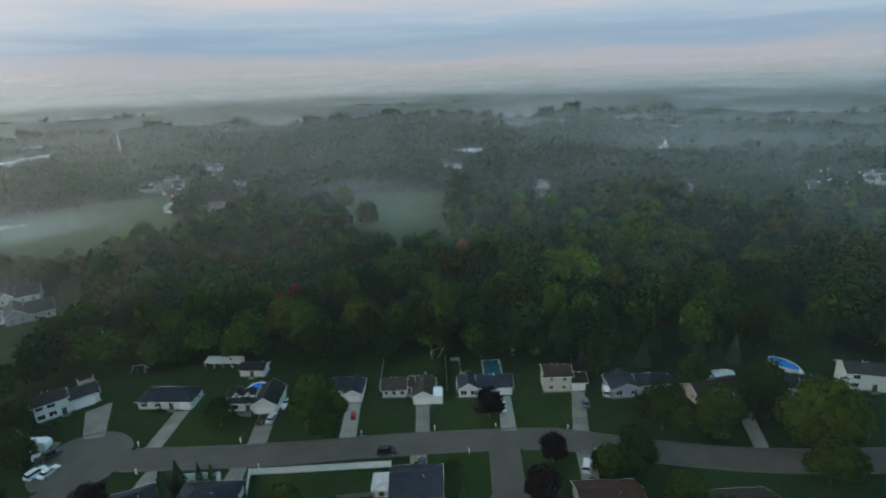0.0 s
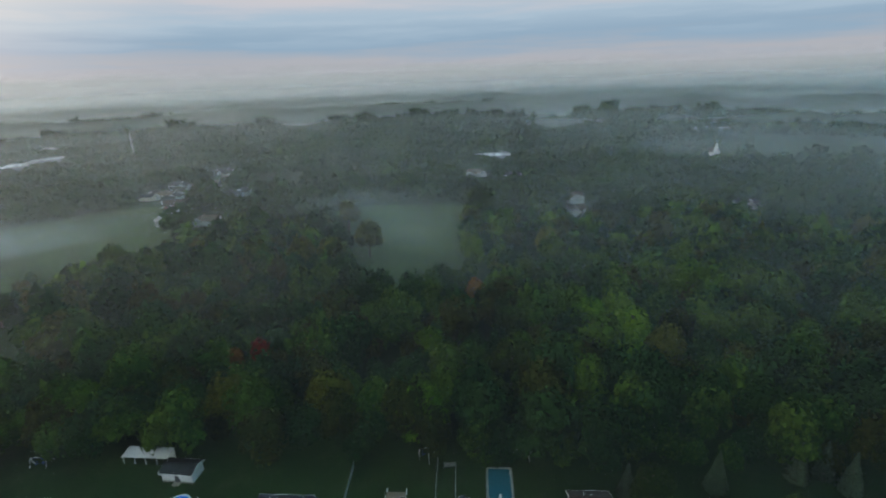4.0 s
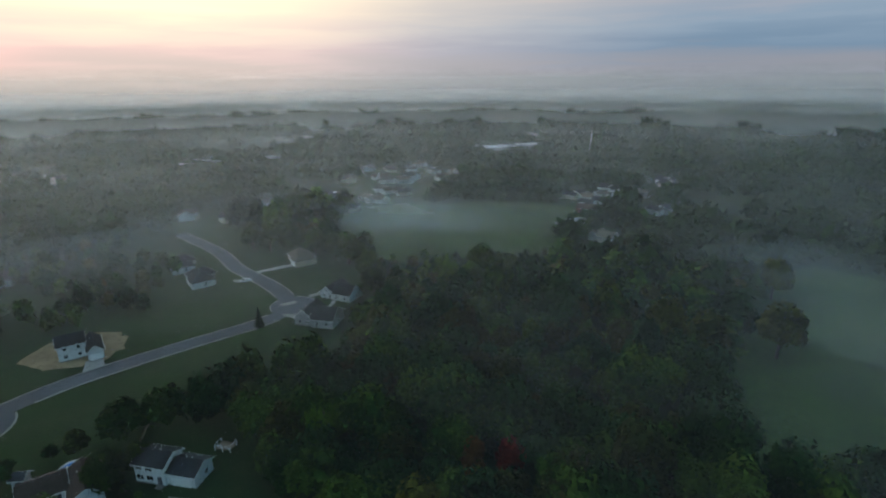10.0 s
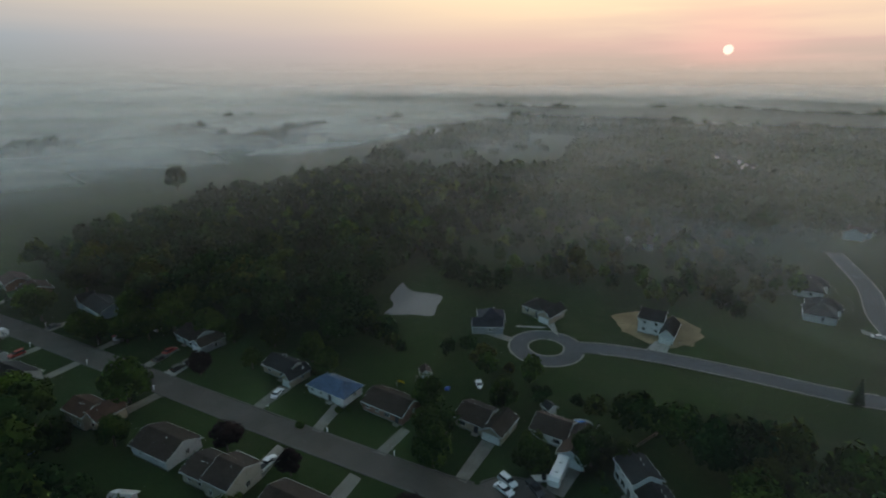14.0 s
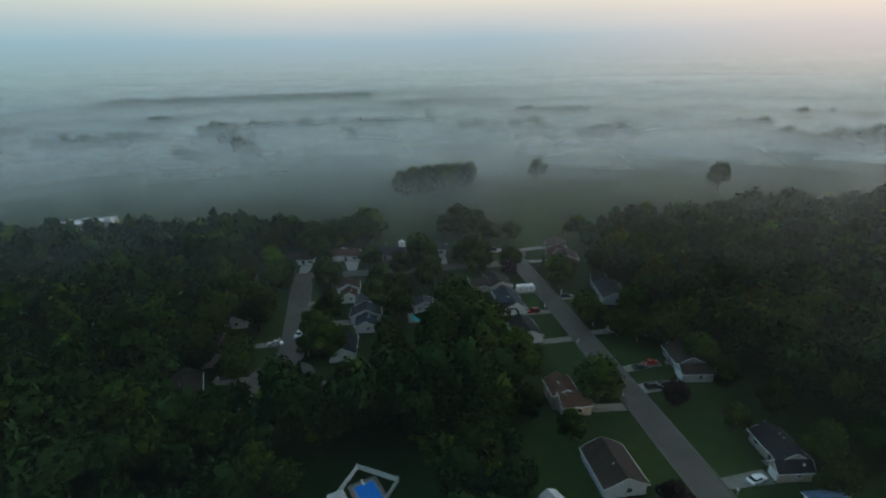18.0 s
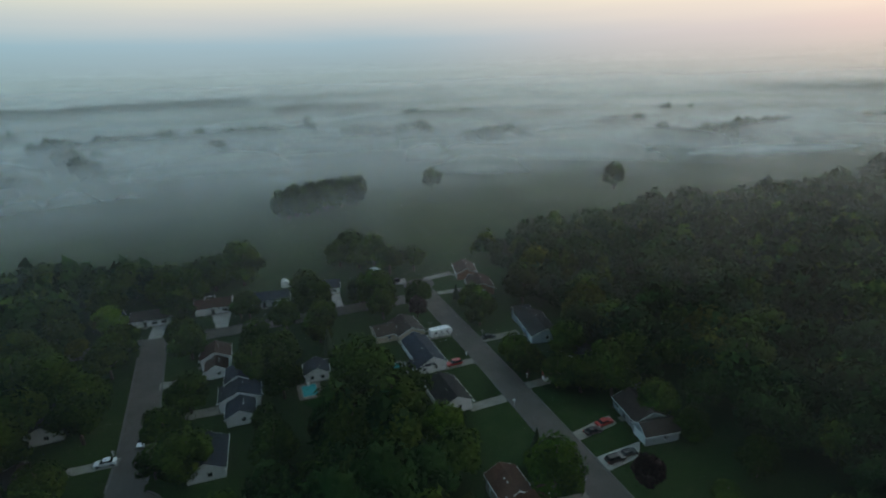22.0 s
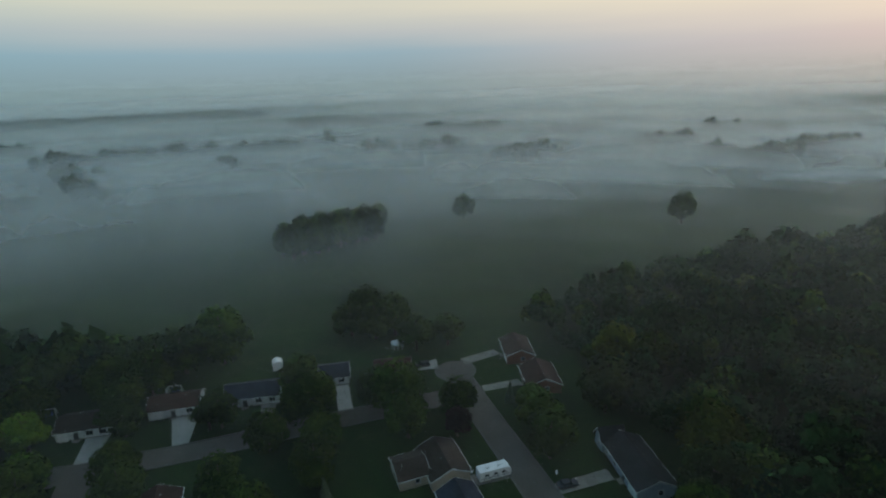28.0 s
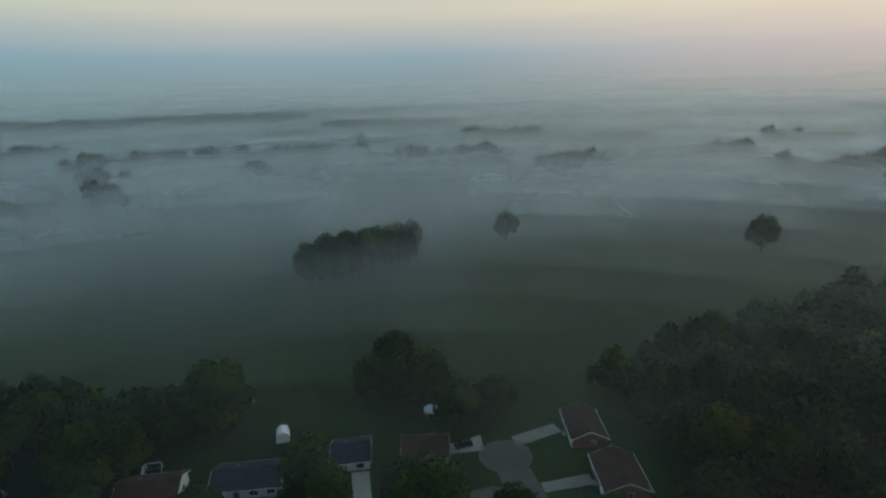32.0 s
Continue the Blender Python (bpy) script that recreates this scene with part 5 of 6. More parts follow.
house(-99.0, -42.0, 86, [(-7.0, 7.0, 0, 8.6, 2.8, "x", 1.9, "W D W G")], "tan", "charcoal", "ranch house with a dark roof half under trees")
house(-94.2, -68.8, 84, [(-9.0, 7.6, 0, 9.0, 2.8, "x", 2.0, "W W D G"), (-12.2, -8.6, -0.6, 5.0, 3.2, "y", 2.4, "w")], "blue", "charcoal", "pale blue house with a steep small gable and dark roof")
house(-88.4, -111.0, 80, [(-5.6, 6.0, 0, 9.6, 2.8, "x", 2.1, "W D G")], "brick", "red", "brick house with a dark red roof at the street's end")
house(-88.6, -128.0, 80, [(-7.0, 5.0, 0, 8.6, 2.8, "x", 2.0, "W D G")], "brick", "red", "red-roofed brick house at the edge of the field")

# ---- east side of the western street, north to south
house(-70.0, 67.0, -86, [(-7.0, 7.0, 0, 9.0, 2.8, "x", 2.0, "W D W G")], "tan", "brown", "brown-roofed ranch house on the corner lot")
house(-69.0, 46.0, -86, [(-6.6, 0.4, 0.4, 9.6, 4.4, "x", 2.0, "W D"), (0.4, 8.0, 1.2, 9.0, 3.0, "x", 1.8, "G")], "cream", "brown", "cream split-level house with brown roofs")
house(-68.3, 25.8, -86, [(-6.2, 6.2, 0, 9.2, 2.8, "x", 2.2, "W D W W")], "white", "brown", "white ranch house with a long brown roof")
house(-66.0, 0.0, -86, [(-4.6, 2.0, 0, 7.6, 3.2, "y", 2.0, "G"), (-1.0, 7.0, 2.2, 8.8, 4.2, "x", 1.7, "W D")], "tan", "orange", "tan house with orange-brown shingle roofs")
house(-62.8, -41.0, -84, [(-6.4, 6.2, 0, 8.4, 2.8, "x", 2.0, "W D W G")], "white", "charcoal", "white house with a charcoal roof beside a mown lawn")
house(-62.4, -64.5, -84, [(-8.6, 8.8, 0.6, 8.6, 2.8, "x", 2.2, "W D W W G"), (-8.8, -4.0, 4.5, 12.0, 2.8, "y", 1.6, "w")], "white", "slate", "white house with a dark blue roof and a pool behind")
house(-61.0, -82.0, -84, [(-5.2, 6.2, 0, 9.0, 2.8, "x", 2.0, "W D G"), (-2.5, 5.6, 8.8, 15.6, 2.8, "y", 1.7, "w w")], "tan", "brown", "brown-roofed house with a rear wing beside a parked trailer")

# ---- the court and the last street
house(-3.0, -53.4, 92, [(-17.4, -9.1, -2.2, 4.9, 3.9, "x", 2.0, "W w"), (-9.1, -1.3, -3.5, 6.9, 3.0, "x", 2.3, "D W G"), (-1.3, 6.2, -1.4, 5.4, 2.6, "x", 1.8, "G")], "white", "slate", "white house with three stepped dark blue gable roofs on the court")
house(3.0, -76.8, 94, [(-11.0, -3.2, -5.0, 3.5, 3.4, "x", 2.0, "W D"), (-3.2, 3.4, -3.5, 2.6, 2.7, "x", 1.7, "G")], "white", "red", "white house with two stepped maroon gable roofs on the court")
house(4.0, -34.0, 92, [(-5.6, 5.6, -1.0, 7.0, 2.8, "x", 1.9, "G D W")], "white", "slate", "white house with a dark roof under trees")
house(-25.4, -68.0, 0, [(-3.4, 3.4, 0, 6.6, 2.8, "y", 1.7, "w w")], "white", "slate", "small white pool house with a dark roof")
house(38.6, -16.0, -70, [(-6.4, 6.4, 0, 8.6, 2.8, "x", 2.0, "W D W G")], "lightgrey", "brown", "house with a brown roof at the court's head")
house(35.6, -36.0, -84, [(-6.4, 6.4, 0, 8.6, 2.8, "x", 2.0, "W D W G")], "tan", "brown", "ranch house half hidden by trees on the court")
house(38.0, -62.0, -84, [(-6.4, 6.4, 0, 8.6, 2.8, "x", 2.0, "W D W G")], "white", "charcoal", "ranch house under trees on the court")
house(-34.0, -126.0, 176, [(-4.4, 4.4, 0, 8.6, 2.8, "x", 2.0, "G W")], "white", "slate", "white ranch house with a dark roof before the field")
house(-11.0, -122.0, 176, [(-7.4, 7.4, 0, 8.8, 2.8, "x", 2.0, "G D W W")], "lightgrey", "slate", "long ranch house with a dark blue roof")
house(9.6, -122.5, 178, [(-6.4, 6.4, 0, 8.4, 2.8, "x", 2.0, "G D W")], "white", "red", "white house with a dark red roof and pale drive")
house(30.5, -119.0, 178, [(-6.4, 6.4, 0, 8.8, 2.8, "x", 2.0, "G D W W")], "white", "brown", "white ranch house with a brown roof")
house(-51.5, -124.0, 172, [(-5.4, 5.4, 0, 8.4, 2.8, "x", 2.0, "G D W")], "tan", "red", "house with a dark red roof behind trees")

# ---- young subdivision to the west
house(-186.5, 114.6, 90, [(-6.2, 1.6, 0, 9.0, 5.4, "x", 2.2, "w w"), (1.6, 6.0, -4.6, 8, 3.2, "y", 1.9, "G")], "white", "charcoal", "unfinished two-storey white house on bare earth")
house(-179.0, 74.0, 78, [(-6.6, 2.0, 0, 9.0, 3.0, "hip", 2.6, "W D"), (2.0, 6.8, -2.4, 8, 3.0, "y", 2.0, "G")], "tan", "charcoal", "new tan house with a dark hipped roof")
house(-162.0, 58.5, 30, [(-6.6, 2.0, 0, 9.0, 3.0, "hip", 2.6, "W D"), (2.0, 6.8, -2.4, 8, 3.0, "y", 2.0, "G")], "grey", "slate", "new house with a dark blue roof beside the turning circle")
house(-166.5, 192.5, -140, [(-8.0, 0.5, 0, 10.5, 3.4, "x", 3.2, "W D"), (0.5, 7.5, -2.5, 9.5, 3.4, "y", 2.6, "G")], "grey", "charcoal", "large grey house with a steep charcoal roof and rear deck")
house(-183.0, 210.5, -150, [(-7.6, 0.5, 0, 9.5, 3.2, "x", 2.8, "W D"), (0.5, 6.8, -2.2, 9, 3.2, "y", 2.2, "G")], "lightgrey", "charcoal", "large pale house with a charcoal roof")
house(-236.0, 168.5, 180, [(-8.0, 1.0, 0, 10, 3.2, "hip", 3.0, "W D"), (1.0, 7.6, -2, 9, 3.2, "hip", 2.4, "G")], "lightgrey", "grey", "new pale house with a grey hipped roof")
house(-235.0, 208.0, 0, [(-8.0, 1.0, 0, 10, 3.2, "hip", 3.0, "W D"), (1.0, 7.6, -2, 9, 3.2, "hip", 2.4, "G")], "tan", "tan", "new house with a light brown roof")
house(-262.0, 166.0, 180, [(-8.0, 1.0, 0, 10, 3.2, "hip", 3.0, "W D"), (1.0, 7.6, -2, 9, 3.2, "hip", 2.4, "G")], "white", "grey", "new white house with a grey roof in the mist")

# ---------------------------------------------------------------- driveways and walks
def drive(a, b, c, d, mat=CONCRETE, cols=2, label="grey concrete driveway of jointed slabs"):
    """a, b: the street side; c, d: the far side, going round."""
    a, b, c, d = (np.array(p, float) for p in (a, b, c, d))
    long_ = (np.linalg.norm(d - a) + np.linalg.norm(c - b)) / 2
    rows = max(1, int(round(long_ / 3.2)))
    bed = structure("driveway", poly_slab([tuple(a), tuple(b), tuple(c), tuple(d)], -0.1, 0.036), KERB, label, "driveway")
    at = lambda u, v: (a * (1 - u) + b * u) * (1 - v) + (d * (1 - u) + c * u) * v
    e, g = 0.012 / cols * 2, 0.03 / long_
    for i in range(cols):
        for j in range(rows):
            q = [at(i / cols + e, j / rows + g), at((i + 1) / cols - e, j / rows + g), at((i + 1) / cols - e, (j + 1) / rows - g), at(i / cols + e, (j + 1) / rows - g)]
            part("slab", *poly_slab([tuple(p) for p in q], 0.03, 0.06), mat, bed)


drive((-93.6, 112.7), (-88.5, 113.6), (-95.6, 129.0), (-100.4, 124.4), CONCRETE, 3)
drive((-75.6, 108.2), (-71.6, 108.4), (-71.4, 123.6), (-75.2, 123.6))
drive((-50.4, 108.8), (-45.7, 108.9), (-46.9, 121.2), (-51.4, 121.0))
drive((-28.0, 110.3), (-23.8, 110.4), (-24.6, 125.2), (-28.6, 125.2), CONCRETE_W)
drive((-9.0, 111.5), (-5.5, 111.6), (-5.8, 123.3), (-9.4, 123.3))
drive((12.4, 111.6), (16.4, 111.5), (16.6, 126.4), (13.2, 126.4), CONCRETE_W)
drive((30.2, 110.6), (34.0, 110.0), (37.4, 127.8), (33.8, 127.8))
drive((70.6, 102.6), (74.0, 102.4), (79.0, 122.0), (75.2, 121.2))
drive((-70.8, 100.3), (-67.4, 100.4), (-67.2, 92.0), (-71.2, 92.0))
drive((-51.4, 101.0), (-47.6, 101.1), (-47.4, 93.6), (-51.4, 93.6))
drive((-9.9, 103.4), (-6.0, 103.6), (-5.6, 97.0), (-9.4, 97.0))
drive((29.2, 103.6), (34.2, 102.4), (31.6, 92.6), (28.0, 91.0))
drive((-98.4, 107.6), (-98.4, 111.8), (-107.9, 112.6), (-107.9, 108.0))
drive((-91.6, 89.2), (-91.2, 92.2), (-106.4, 92.0), (-106.4, 88.4))
drive((-89.0, 68.6), (-89.2, 71.6), (-99.8, 71.4), (-99.8, 68.8))
drive((-87.4, 49.6), (-87.6, 52.6), (-98.6, 50.2), (-98.6, 46.8))
drive((-86.2, 29.0), (-86.4, 32.2), (-97.4, 31.6), (-97.2, 27.2))
drive((-83.8, -8.0), (-83.8, -3.2), (-93.2, -5.0), (-96.8, -9.6), CONCRETE_W, 2, "bright new concrete driveway")
drive((-83.0, -17.4), (-83.2, -14.2), (-95.4, -17.0), (-95.4, -20.6))
drive((-81.4, -41.2), (-81.6, -38.2), (-90.6, -38.6), (-90.6, -42.2))
drive((-79.0, -70.8), (-79.2, -67.6), (-92.6, -68.4), (-92.6, -72.0))
drive((-75.9, -113.4), (-76.0, -110.4), (-87.8, -110.6), (-87.8, -114.0))
drive((-74.6, -130.8), (-74.8, -126.6), (-88.0, -130.0), (-87.0, -133.6))
drive((-76.4, 3.6), (-76.2, 0.4), (-66.2, 0.2), (-66.2, 3.6))
drive((-73.6, -34.4), (-73.8, -37.8), (-63.0, -36.6), (-63.0, -33.4))
drive((-72.0, -56.0), (-72.2, -59.2), (-62.2, -58.4), (-62.2, -55.2))
drive((-70.9, -75.2), (-71.0, -78.8), (-61.2, -78.4), (-61.2, -75.0))
drive((-78.6, 50.2), (-78.8, 46.8), (-69.2, 48.4), (-69.2, 52.6))
drive((-80.4, 71.6), (-80.6, 68.2), (-70.2, 69.4), (-70.2, 73.0))
drive((-67.0, -133.0), (-66.4, -127.0), (-58.0, -127.4), (-58.6, -131.0), CONCRETE_W)
drive((7.3, -109.0), (3.4, -109.2), (3.2, -122.2), (10.2, -122.4), CONCRETE_W, 3)
drive((-13.4, -110.4), (-17.0, -110.6), (-17.4, -122.0), (-13.4, -122.0))
drive((-34.4, -112.0), (-38.4, -112.2), (-38.2, -125.6), (-34.0, -125.6), CONCRETE_W)
drive((29.2, -108.3), (25.0, -108.5), (24.2, -119.0), (30.0, -119.2), CONCRETE_W)
drive((21.6, -43.4), (21.8, -40.4), (34.8, -40.2), (34.6, -43.2))
drive((27.2, -22.4), (27.4, -18.0), (37.6, -19.6), (37.4, -24.0))
drive((25.4, -13.8), (22.8, -12.0), (26.0, -5.6), (28.8, -7.0), CONCRETE_W)
drive((9.0, -19.4), (9.2, -16.0), (-1.6, -13.4), (-2.0, -17.0))
drive((16.6, -57.8), (16.4, -54.0), (-1.8, -54.0), (-1.8, -58.2))
drive((19.4, -76.4), (19.0, -72.6), (7.2, -72.4), (7.2, -75.8))
drive((-175.0, 113.8), (-175.6, 120.0), (-182.6, 120.0), (-182.4, 115.2), CONCRETE_W, 2, "bright new concrete driveway")
drive((-171.4, 82.6), (-168.6, 86.0), (-178.0, 81.2), (-178.2, 76.4), CONCRETE_W)
drive((-159.4, 72.8), (-156.2, 73.0), (-157.4, 61.6), (-161.8, 61.0))
drive((-176.6, 182.2), (-178.2, 179.4), (-168.0, 183.6), (-170.6, 188.2), CONCRETE_W)
drive((-190.6, 196.4), (-187.6, 195.8), (-187.2, 205.0), (-190.6, 204.6), CONCRETE_W)
drive((-226.2, 183.0), (-222.4, 183.2), (-225.8, 176.0), (-229.8, 175.8), CONCRETE_W)
drive((-234.6, 188.2), (-231.4, 188.4), (-230.6, 207.0), (-234.8, 207.0), CONCRETE_W)
structure("walk", slab_ribbon(curve_pts([(-176, 191), (-174, 197), (-178, 202), (-186, 203)], 1.5), 0.7, -0.1, 0.05), CONCRETE_W, "curved pale concrete walk", "path")
structure("walk", slab_ribbon([(-53.4, 120.9), (-56.0, 121.2), (-57.6, 122.2)], 0.6, -0.1, 0.05), CONCRETE, "narrow concrete front walk", "path")
structure("pavement", slab_ribbon([(-168.4, 70.6), (-172.6, 79.6)], 0.6, -0.1, 0.05), CONCRETE_W, "short pale concrete pavement", "path")

# ---------------------------------------------------------------- vehicles
def side_hull(prof, half, inset=0.0):
    """Closed side profile (x, z) drawn across the width."""
    n = len(prof)
    v = [(x, -half, z) for x, z in prof] + [(x, half, z) for x, z in prof]
    return v, [tuple(range(n - 1, -1, -1)), tuple(range(n, 2 * n))] + [(i, (i + 1) % n, n + (i + 1) % n, n + i) for i in range(n)]


def cabin_hull(x0, x1, t0, t1, z0, z1, half, tuck):
    return [(x0, -half, z0), (x1, -half, z0), (x1, half, z0), (x0, half, z0), (t0, -half + tuck, z1), (t1, -half + tuck, z1), (t1, half - tuck, z1), (t0, half - tuck, z1)], list(BOX_F)


SHAPES = {
    "sedan": ([(-2.3, .35), (2.3, .35), (2.35, .7), (1.0, .95), (-1.7, 1.0), (-2.32, .9)], (-1.75, 1.05, -1.15, .35, .94, 1.44), 4.6),
    "suv": ([(-2.3, .4), (2.3, .4), (2.35, .85), (1.1, 1.08), (-2.25, 1.12), (-2.35, .9)], (-2.2, 1.1, -1.95, .45, 1.05, 1.75), 4.7),
    "pickup": ([(-2.7, .5), (2.65, .5), (2.7, .95), (1.35, 1.15), (-2.7, 1.15)], (-.9, 1.4, -.7, .75, 1.1, 1.85), 5.4),
    "van": ([(-2.5, .4), (2.5, .4), (2.5, .85), (1.6, 1.1), (-2.45, 1.15)], (-2.4, 1.7, -2.2, .95, 1.08, 1.95), 5.0),
}
CAR_CACHE = {}


def wheel_parts(parent, spots, r=0.34):
    if ("wheel", r) not in CAR_CACHE:
        CAR_CACHE["wheel", r] = (mesh_of("tyre", *tube((0, -0.11, 0), (0, 0.11, 0), r, r, 14), RUBBER), mesh_of("rim", *tube((0, -0.125, 0), (0, 0.125, 0), r * 0.6, r * 0.6, 10), GALV))
    ty, ri = CAR_CACHE["wheel", r]
    for x, y in spots:
        w = share("wheel", ty, parent, pose(x, y, r))
        share("rim", ri, w, Matrix())


def car(kind, color, x, y, yaw, label):
    key = (kind, color)
    if key in CAR_CACHE:
        return tagged(copy_thing(CAR_CACHE[key], pose(x, y, 0.06, 0, 0, yaw)), label)
    prof, (a, b, c, d, z0, z1), _ = SHAPES[kind]
    ob = base(kind if kind in ("van", "pickup") else "car", x, y, yaw, label, "car", "parked vehicles", 0.06)
    bd = part("body", *side_hull(prof, 0.92), PAINTS[color], ob)
    cb = part("cabin", *cabin_hull(a, b, c, d, z0, z1, 0.86, 0.18), GLASS, ob, "dark tinted windows")
    part("car_roof", *soft_box(c - 0.05, d + 0.05, -0.70, 0.70, z1 - 0.03, z1 + 0.04, 0.03), PAINTS[color], cb)
    for s in (-1, 1):
        part("pillar", *tube(((c + d) / 2 - 0.1, s * 0.70, z1), ((a + b) / 2, s * 0.87, z0), 0.05, 0.06, 6), PAINTS[color], cb)
    x0, x1 = min(p[0] for p in prof), max(p[0] for p in prof)
    zz = 0.72 if kind == "sedan" else 0.85
    for s in (-1, 1):
        part("headlight", *soft_box(x1 - 0.12, x1 + 0.02, s * 0.65 - 0.18, s * 0.65 + 0.18, zz - 0.1, zz + 0.06, 0.03), TRIM, ob, "clear headlight")
        part("tail_light", *soft_box(x0 - 0.03, x0 + 0.08, s * 0.7 - 0.14, s * 0.7 + 0.14, zz - 0.05, zz + 0.15, 0.03), RED_TARP, ob, "red tail light")
    part("bumper", *soft_box(x1 - 0.1, x1 + 0.06, -0.85, 0.85, 0.38, 0.56, 0.05), DARK_TRIM, ob)
    if kind == "pickup":
        part("bed", *box(-2.62, -0.98, -0.76, 0.76, 1.12, 1.165), DARK_TRIM, ob, "dark open load bed")
    wb_ = x1 * 0.62
    wheel_parts(ob, [(-wb_, -0.83), (-wb_, 0.83), (wb_, -0.83), (wb_, 0.83)])
    CAR_CACHE[key] = ob
    return ob


for kind, color, x, y, yaw, label in (
    ("suv", "white", -96.0, 100.0, 70, "white parked suv on the turning circle"),
    ("sedan", "white", -93.4, 100.4, 74, "white parked car on the turning circle"),
    ("pickup", "dark", -97.0, 106.0, 52, "dark pickup parked at the kerb"),
    ("suv", "black", -15.4, 104.4, 2, "black suv on the street"),
    ("sedan", "black", -49.4, 118.2, 86, "black car on a driveway"),
    ("sedan", "silver", -47.2, 118.6, 86, "silver car on a driveway"),
    ("sedan", "dark", -7.0, 99.6, 88, "dark car on a driveway"),
    ("suv", "white", 30.2, 97.6, 70, "white suv on a driveway"),
    ("sedan", "black", 33.0, 100.6, 65, "black car on a driveway"),
    ("van", "white", 43.0, 126.4, 80, "white van beside a blue-grey house"),
    ("pickup", "white", -72.6, 50.6, 190, "white pickup on a driveway"),
    ("sedan", "white", -93.6, 30.6, 200, "white car on a driveway"),
    ("suv", "black", -87.4, -5.6, 184, "black suv on a bright drive"),
    ("sedan", "black", -91.2, -6.4, 186, "black car on a bright drive"),
    ("sedan", "black", -88.0, -15.8, 185, "black car on a driveway"),
    ("sedan", "red", -92.4, -17.8, 190, "red car on a driveway"),
    ("suv", "red", -65.6, -57.0, 4, "red suv on a driveway"),
    ("pickup", "white", -89.6, -40.4, 186, "white pickup on a driveway"),
    ("sedan", "red", -90.4, -42.6, 186, "red car beside a pickup"),
    ("sedan", "dark", -81.6, -69.4, 180, "dark car on a driveway"),
    ("sedan", "white", 24.4, -41.8, 0, "white car on a driveway"),
    ("sedan", "white", 17.6, -47.6, 82, "white car at the kerb of the court"),
    ("sedan", "dark", 33.6, -22.0, 6, "dark car on a driveway"),
    ("suv", "black", -61.6, -129.2, 5, "black suv on a bright drive"),
    ("sedan", "dark", -2.6, -57.0, 0, "dark car beside a white house"),
    ("sedan", "white", -223.8, 180.4, 100, "white car on a new drive"),
    ("sedan", "white", 13.8, 120.6, 88, "white car before a garage"),
    ("sedan", "grey", 36.0, 121.5, 84, "grey car before a garage"),
):
    car(kind, color, x, y, yaw, label)


def trailer(x, y, yaw, length, label, name="travel_trailer"):
    ob = base(name, x, y, yaw, label, "caravan", "", 0.06)
    h = length / 2
    prof = [(-h, .55), (h - .5, .55), (h, 1.2), (h - .15, 2.4), (h - .9, 2.95), (-h, 2.95)]
    part("shell", *side_hull(prof, 1.22), VINYL, ob)
    for s in (-1, 1):
        part("stripe", *box(-h + 0.1, h - 0.7, s * 1.225 - 0.01, s * 1.225 + 0.01, 1.02, 1.28), PAINTS["grey"], ob, "grey side stripe")
        for k in (-0.55, 0.0, 0.5):
            fm, pm = window_mesh(0.9, 0.6)
            w = share("window", fm, ob, pose(k * h, s * 1.225, 1.6, 0, 0, 0 if s < 0 else 180))
            share("pane", pm, w, Matrix())
    part("door", *box(0.9, 1.55, -1.26, -1.215, 0.7, 2.45), TRIM, ob, "white entry door")
    for k in (-0.4, 0.35):
        part("air_conditioner", *soft_box(k * h - 0.45, k * h + 0.45, -0.35, 0.35, 2.94, 3.22, 0.08), TRIM, ob, "white rooftop unit")
    part("drawbar", *tube((h - 0.2, 0, 0.6), (h + 1.1, 0, 0.5), 0.06, 0.05, 6), DARK_TRIM, ob)
    wheel_parts(ob, [(-0.8, -1.1), (-0.8, 1.1), (0.1, -1.1), (0.1, 1.1)])
    return ob


trailer(-103.4, 108.9, 3, 8.8, "long white motorhome parked before a garage", "motorhome")
trailer(-67.0, -76.6, 184, 7.6, "white travel trailer parked on a driveway")
trailer(-3.4, 125.6, 90, 5.4, "small white camper beside a garage")


def boat(x, y, yaw, label):
    ob = base("boat", x, y, yaw, label, "boat", "", 0.0)
    v = [(-2.4, -0.9, 1.1), (1.0, -0.95, 1.15), (2.7, 0, 1.35), (1.0, 0.95, 1.15), (-2.4, 0.9, 1.1), (-2.3, -0.5, 0.5), (0.9, -0.5, 0.5), (2.0, 0, 0.65), (0.9, 0.5, 0.5), (-2.3, 0.5, 0.5)]
    part("hull", v, [(0, 1, 2, 3, 4), (9, 8, 7, 6, 5), (0, 5, 6, 1), (1, 6, 7, 2), (2, 7, 8, 3), (3, 8, 9, 4), (4, 9, 5, 0)], VINYL, ob, "white hull")
    part("windscreen", *cabin_hull(-0.2, 0.9, 0.0, 0.3, 1.14, 1.6, 0.7, 0.1), GLASS, ob)
    part("outboard", *soft_box(-2.85, -2.45, -0.2, 0.2, 0.6, 1.55, 0.06), DARK_TRIM, ob, "black outboard motor")
    part("trailer_frame", *join(tube((-2.2, -0.5, 0.42), (2.0, -0.3, 0.45), 0.05, 0.05, 6), tube((-2.2, 0.5, 0.42), (2.0, 0.3, 0.45), 0.05, 0.05, 6)), GALV, ob)
    wheel_parts(ob, [(-0.8, -0.85), (-0.8, 0.85)], 0.26)
    return ob


boat(-100.4, 106.4, 120, "white motor boat on a trailer by the kerb")
boat(-45.2, 124.6, 80, "white motor boat on a trailer beside a garage")
boat(-126.4, 77.2, 35, "small white boat on a trailer in a back garden")

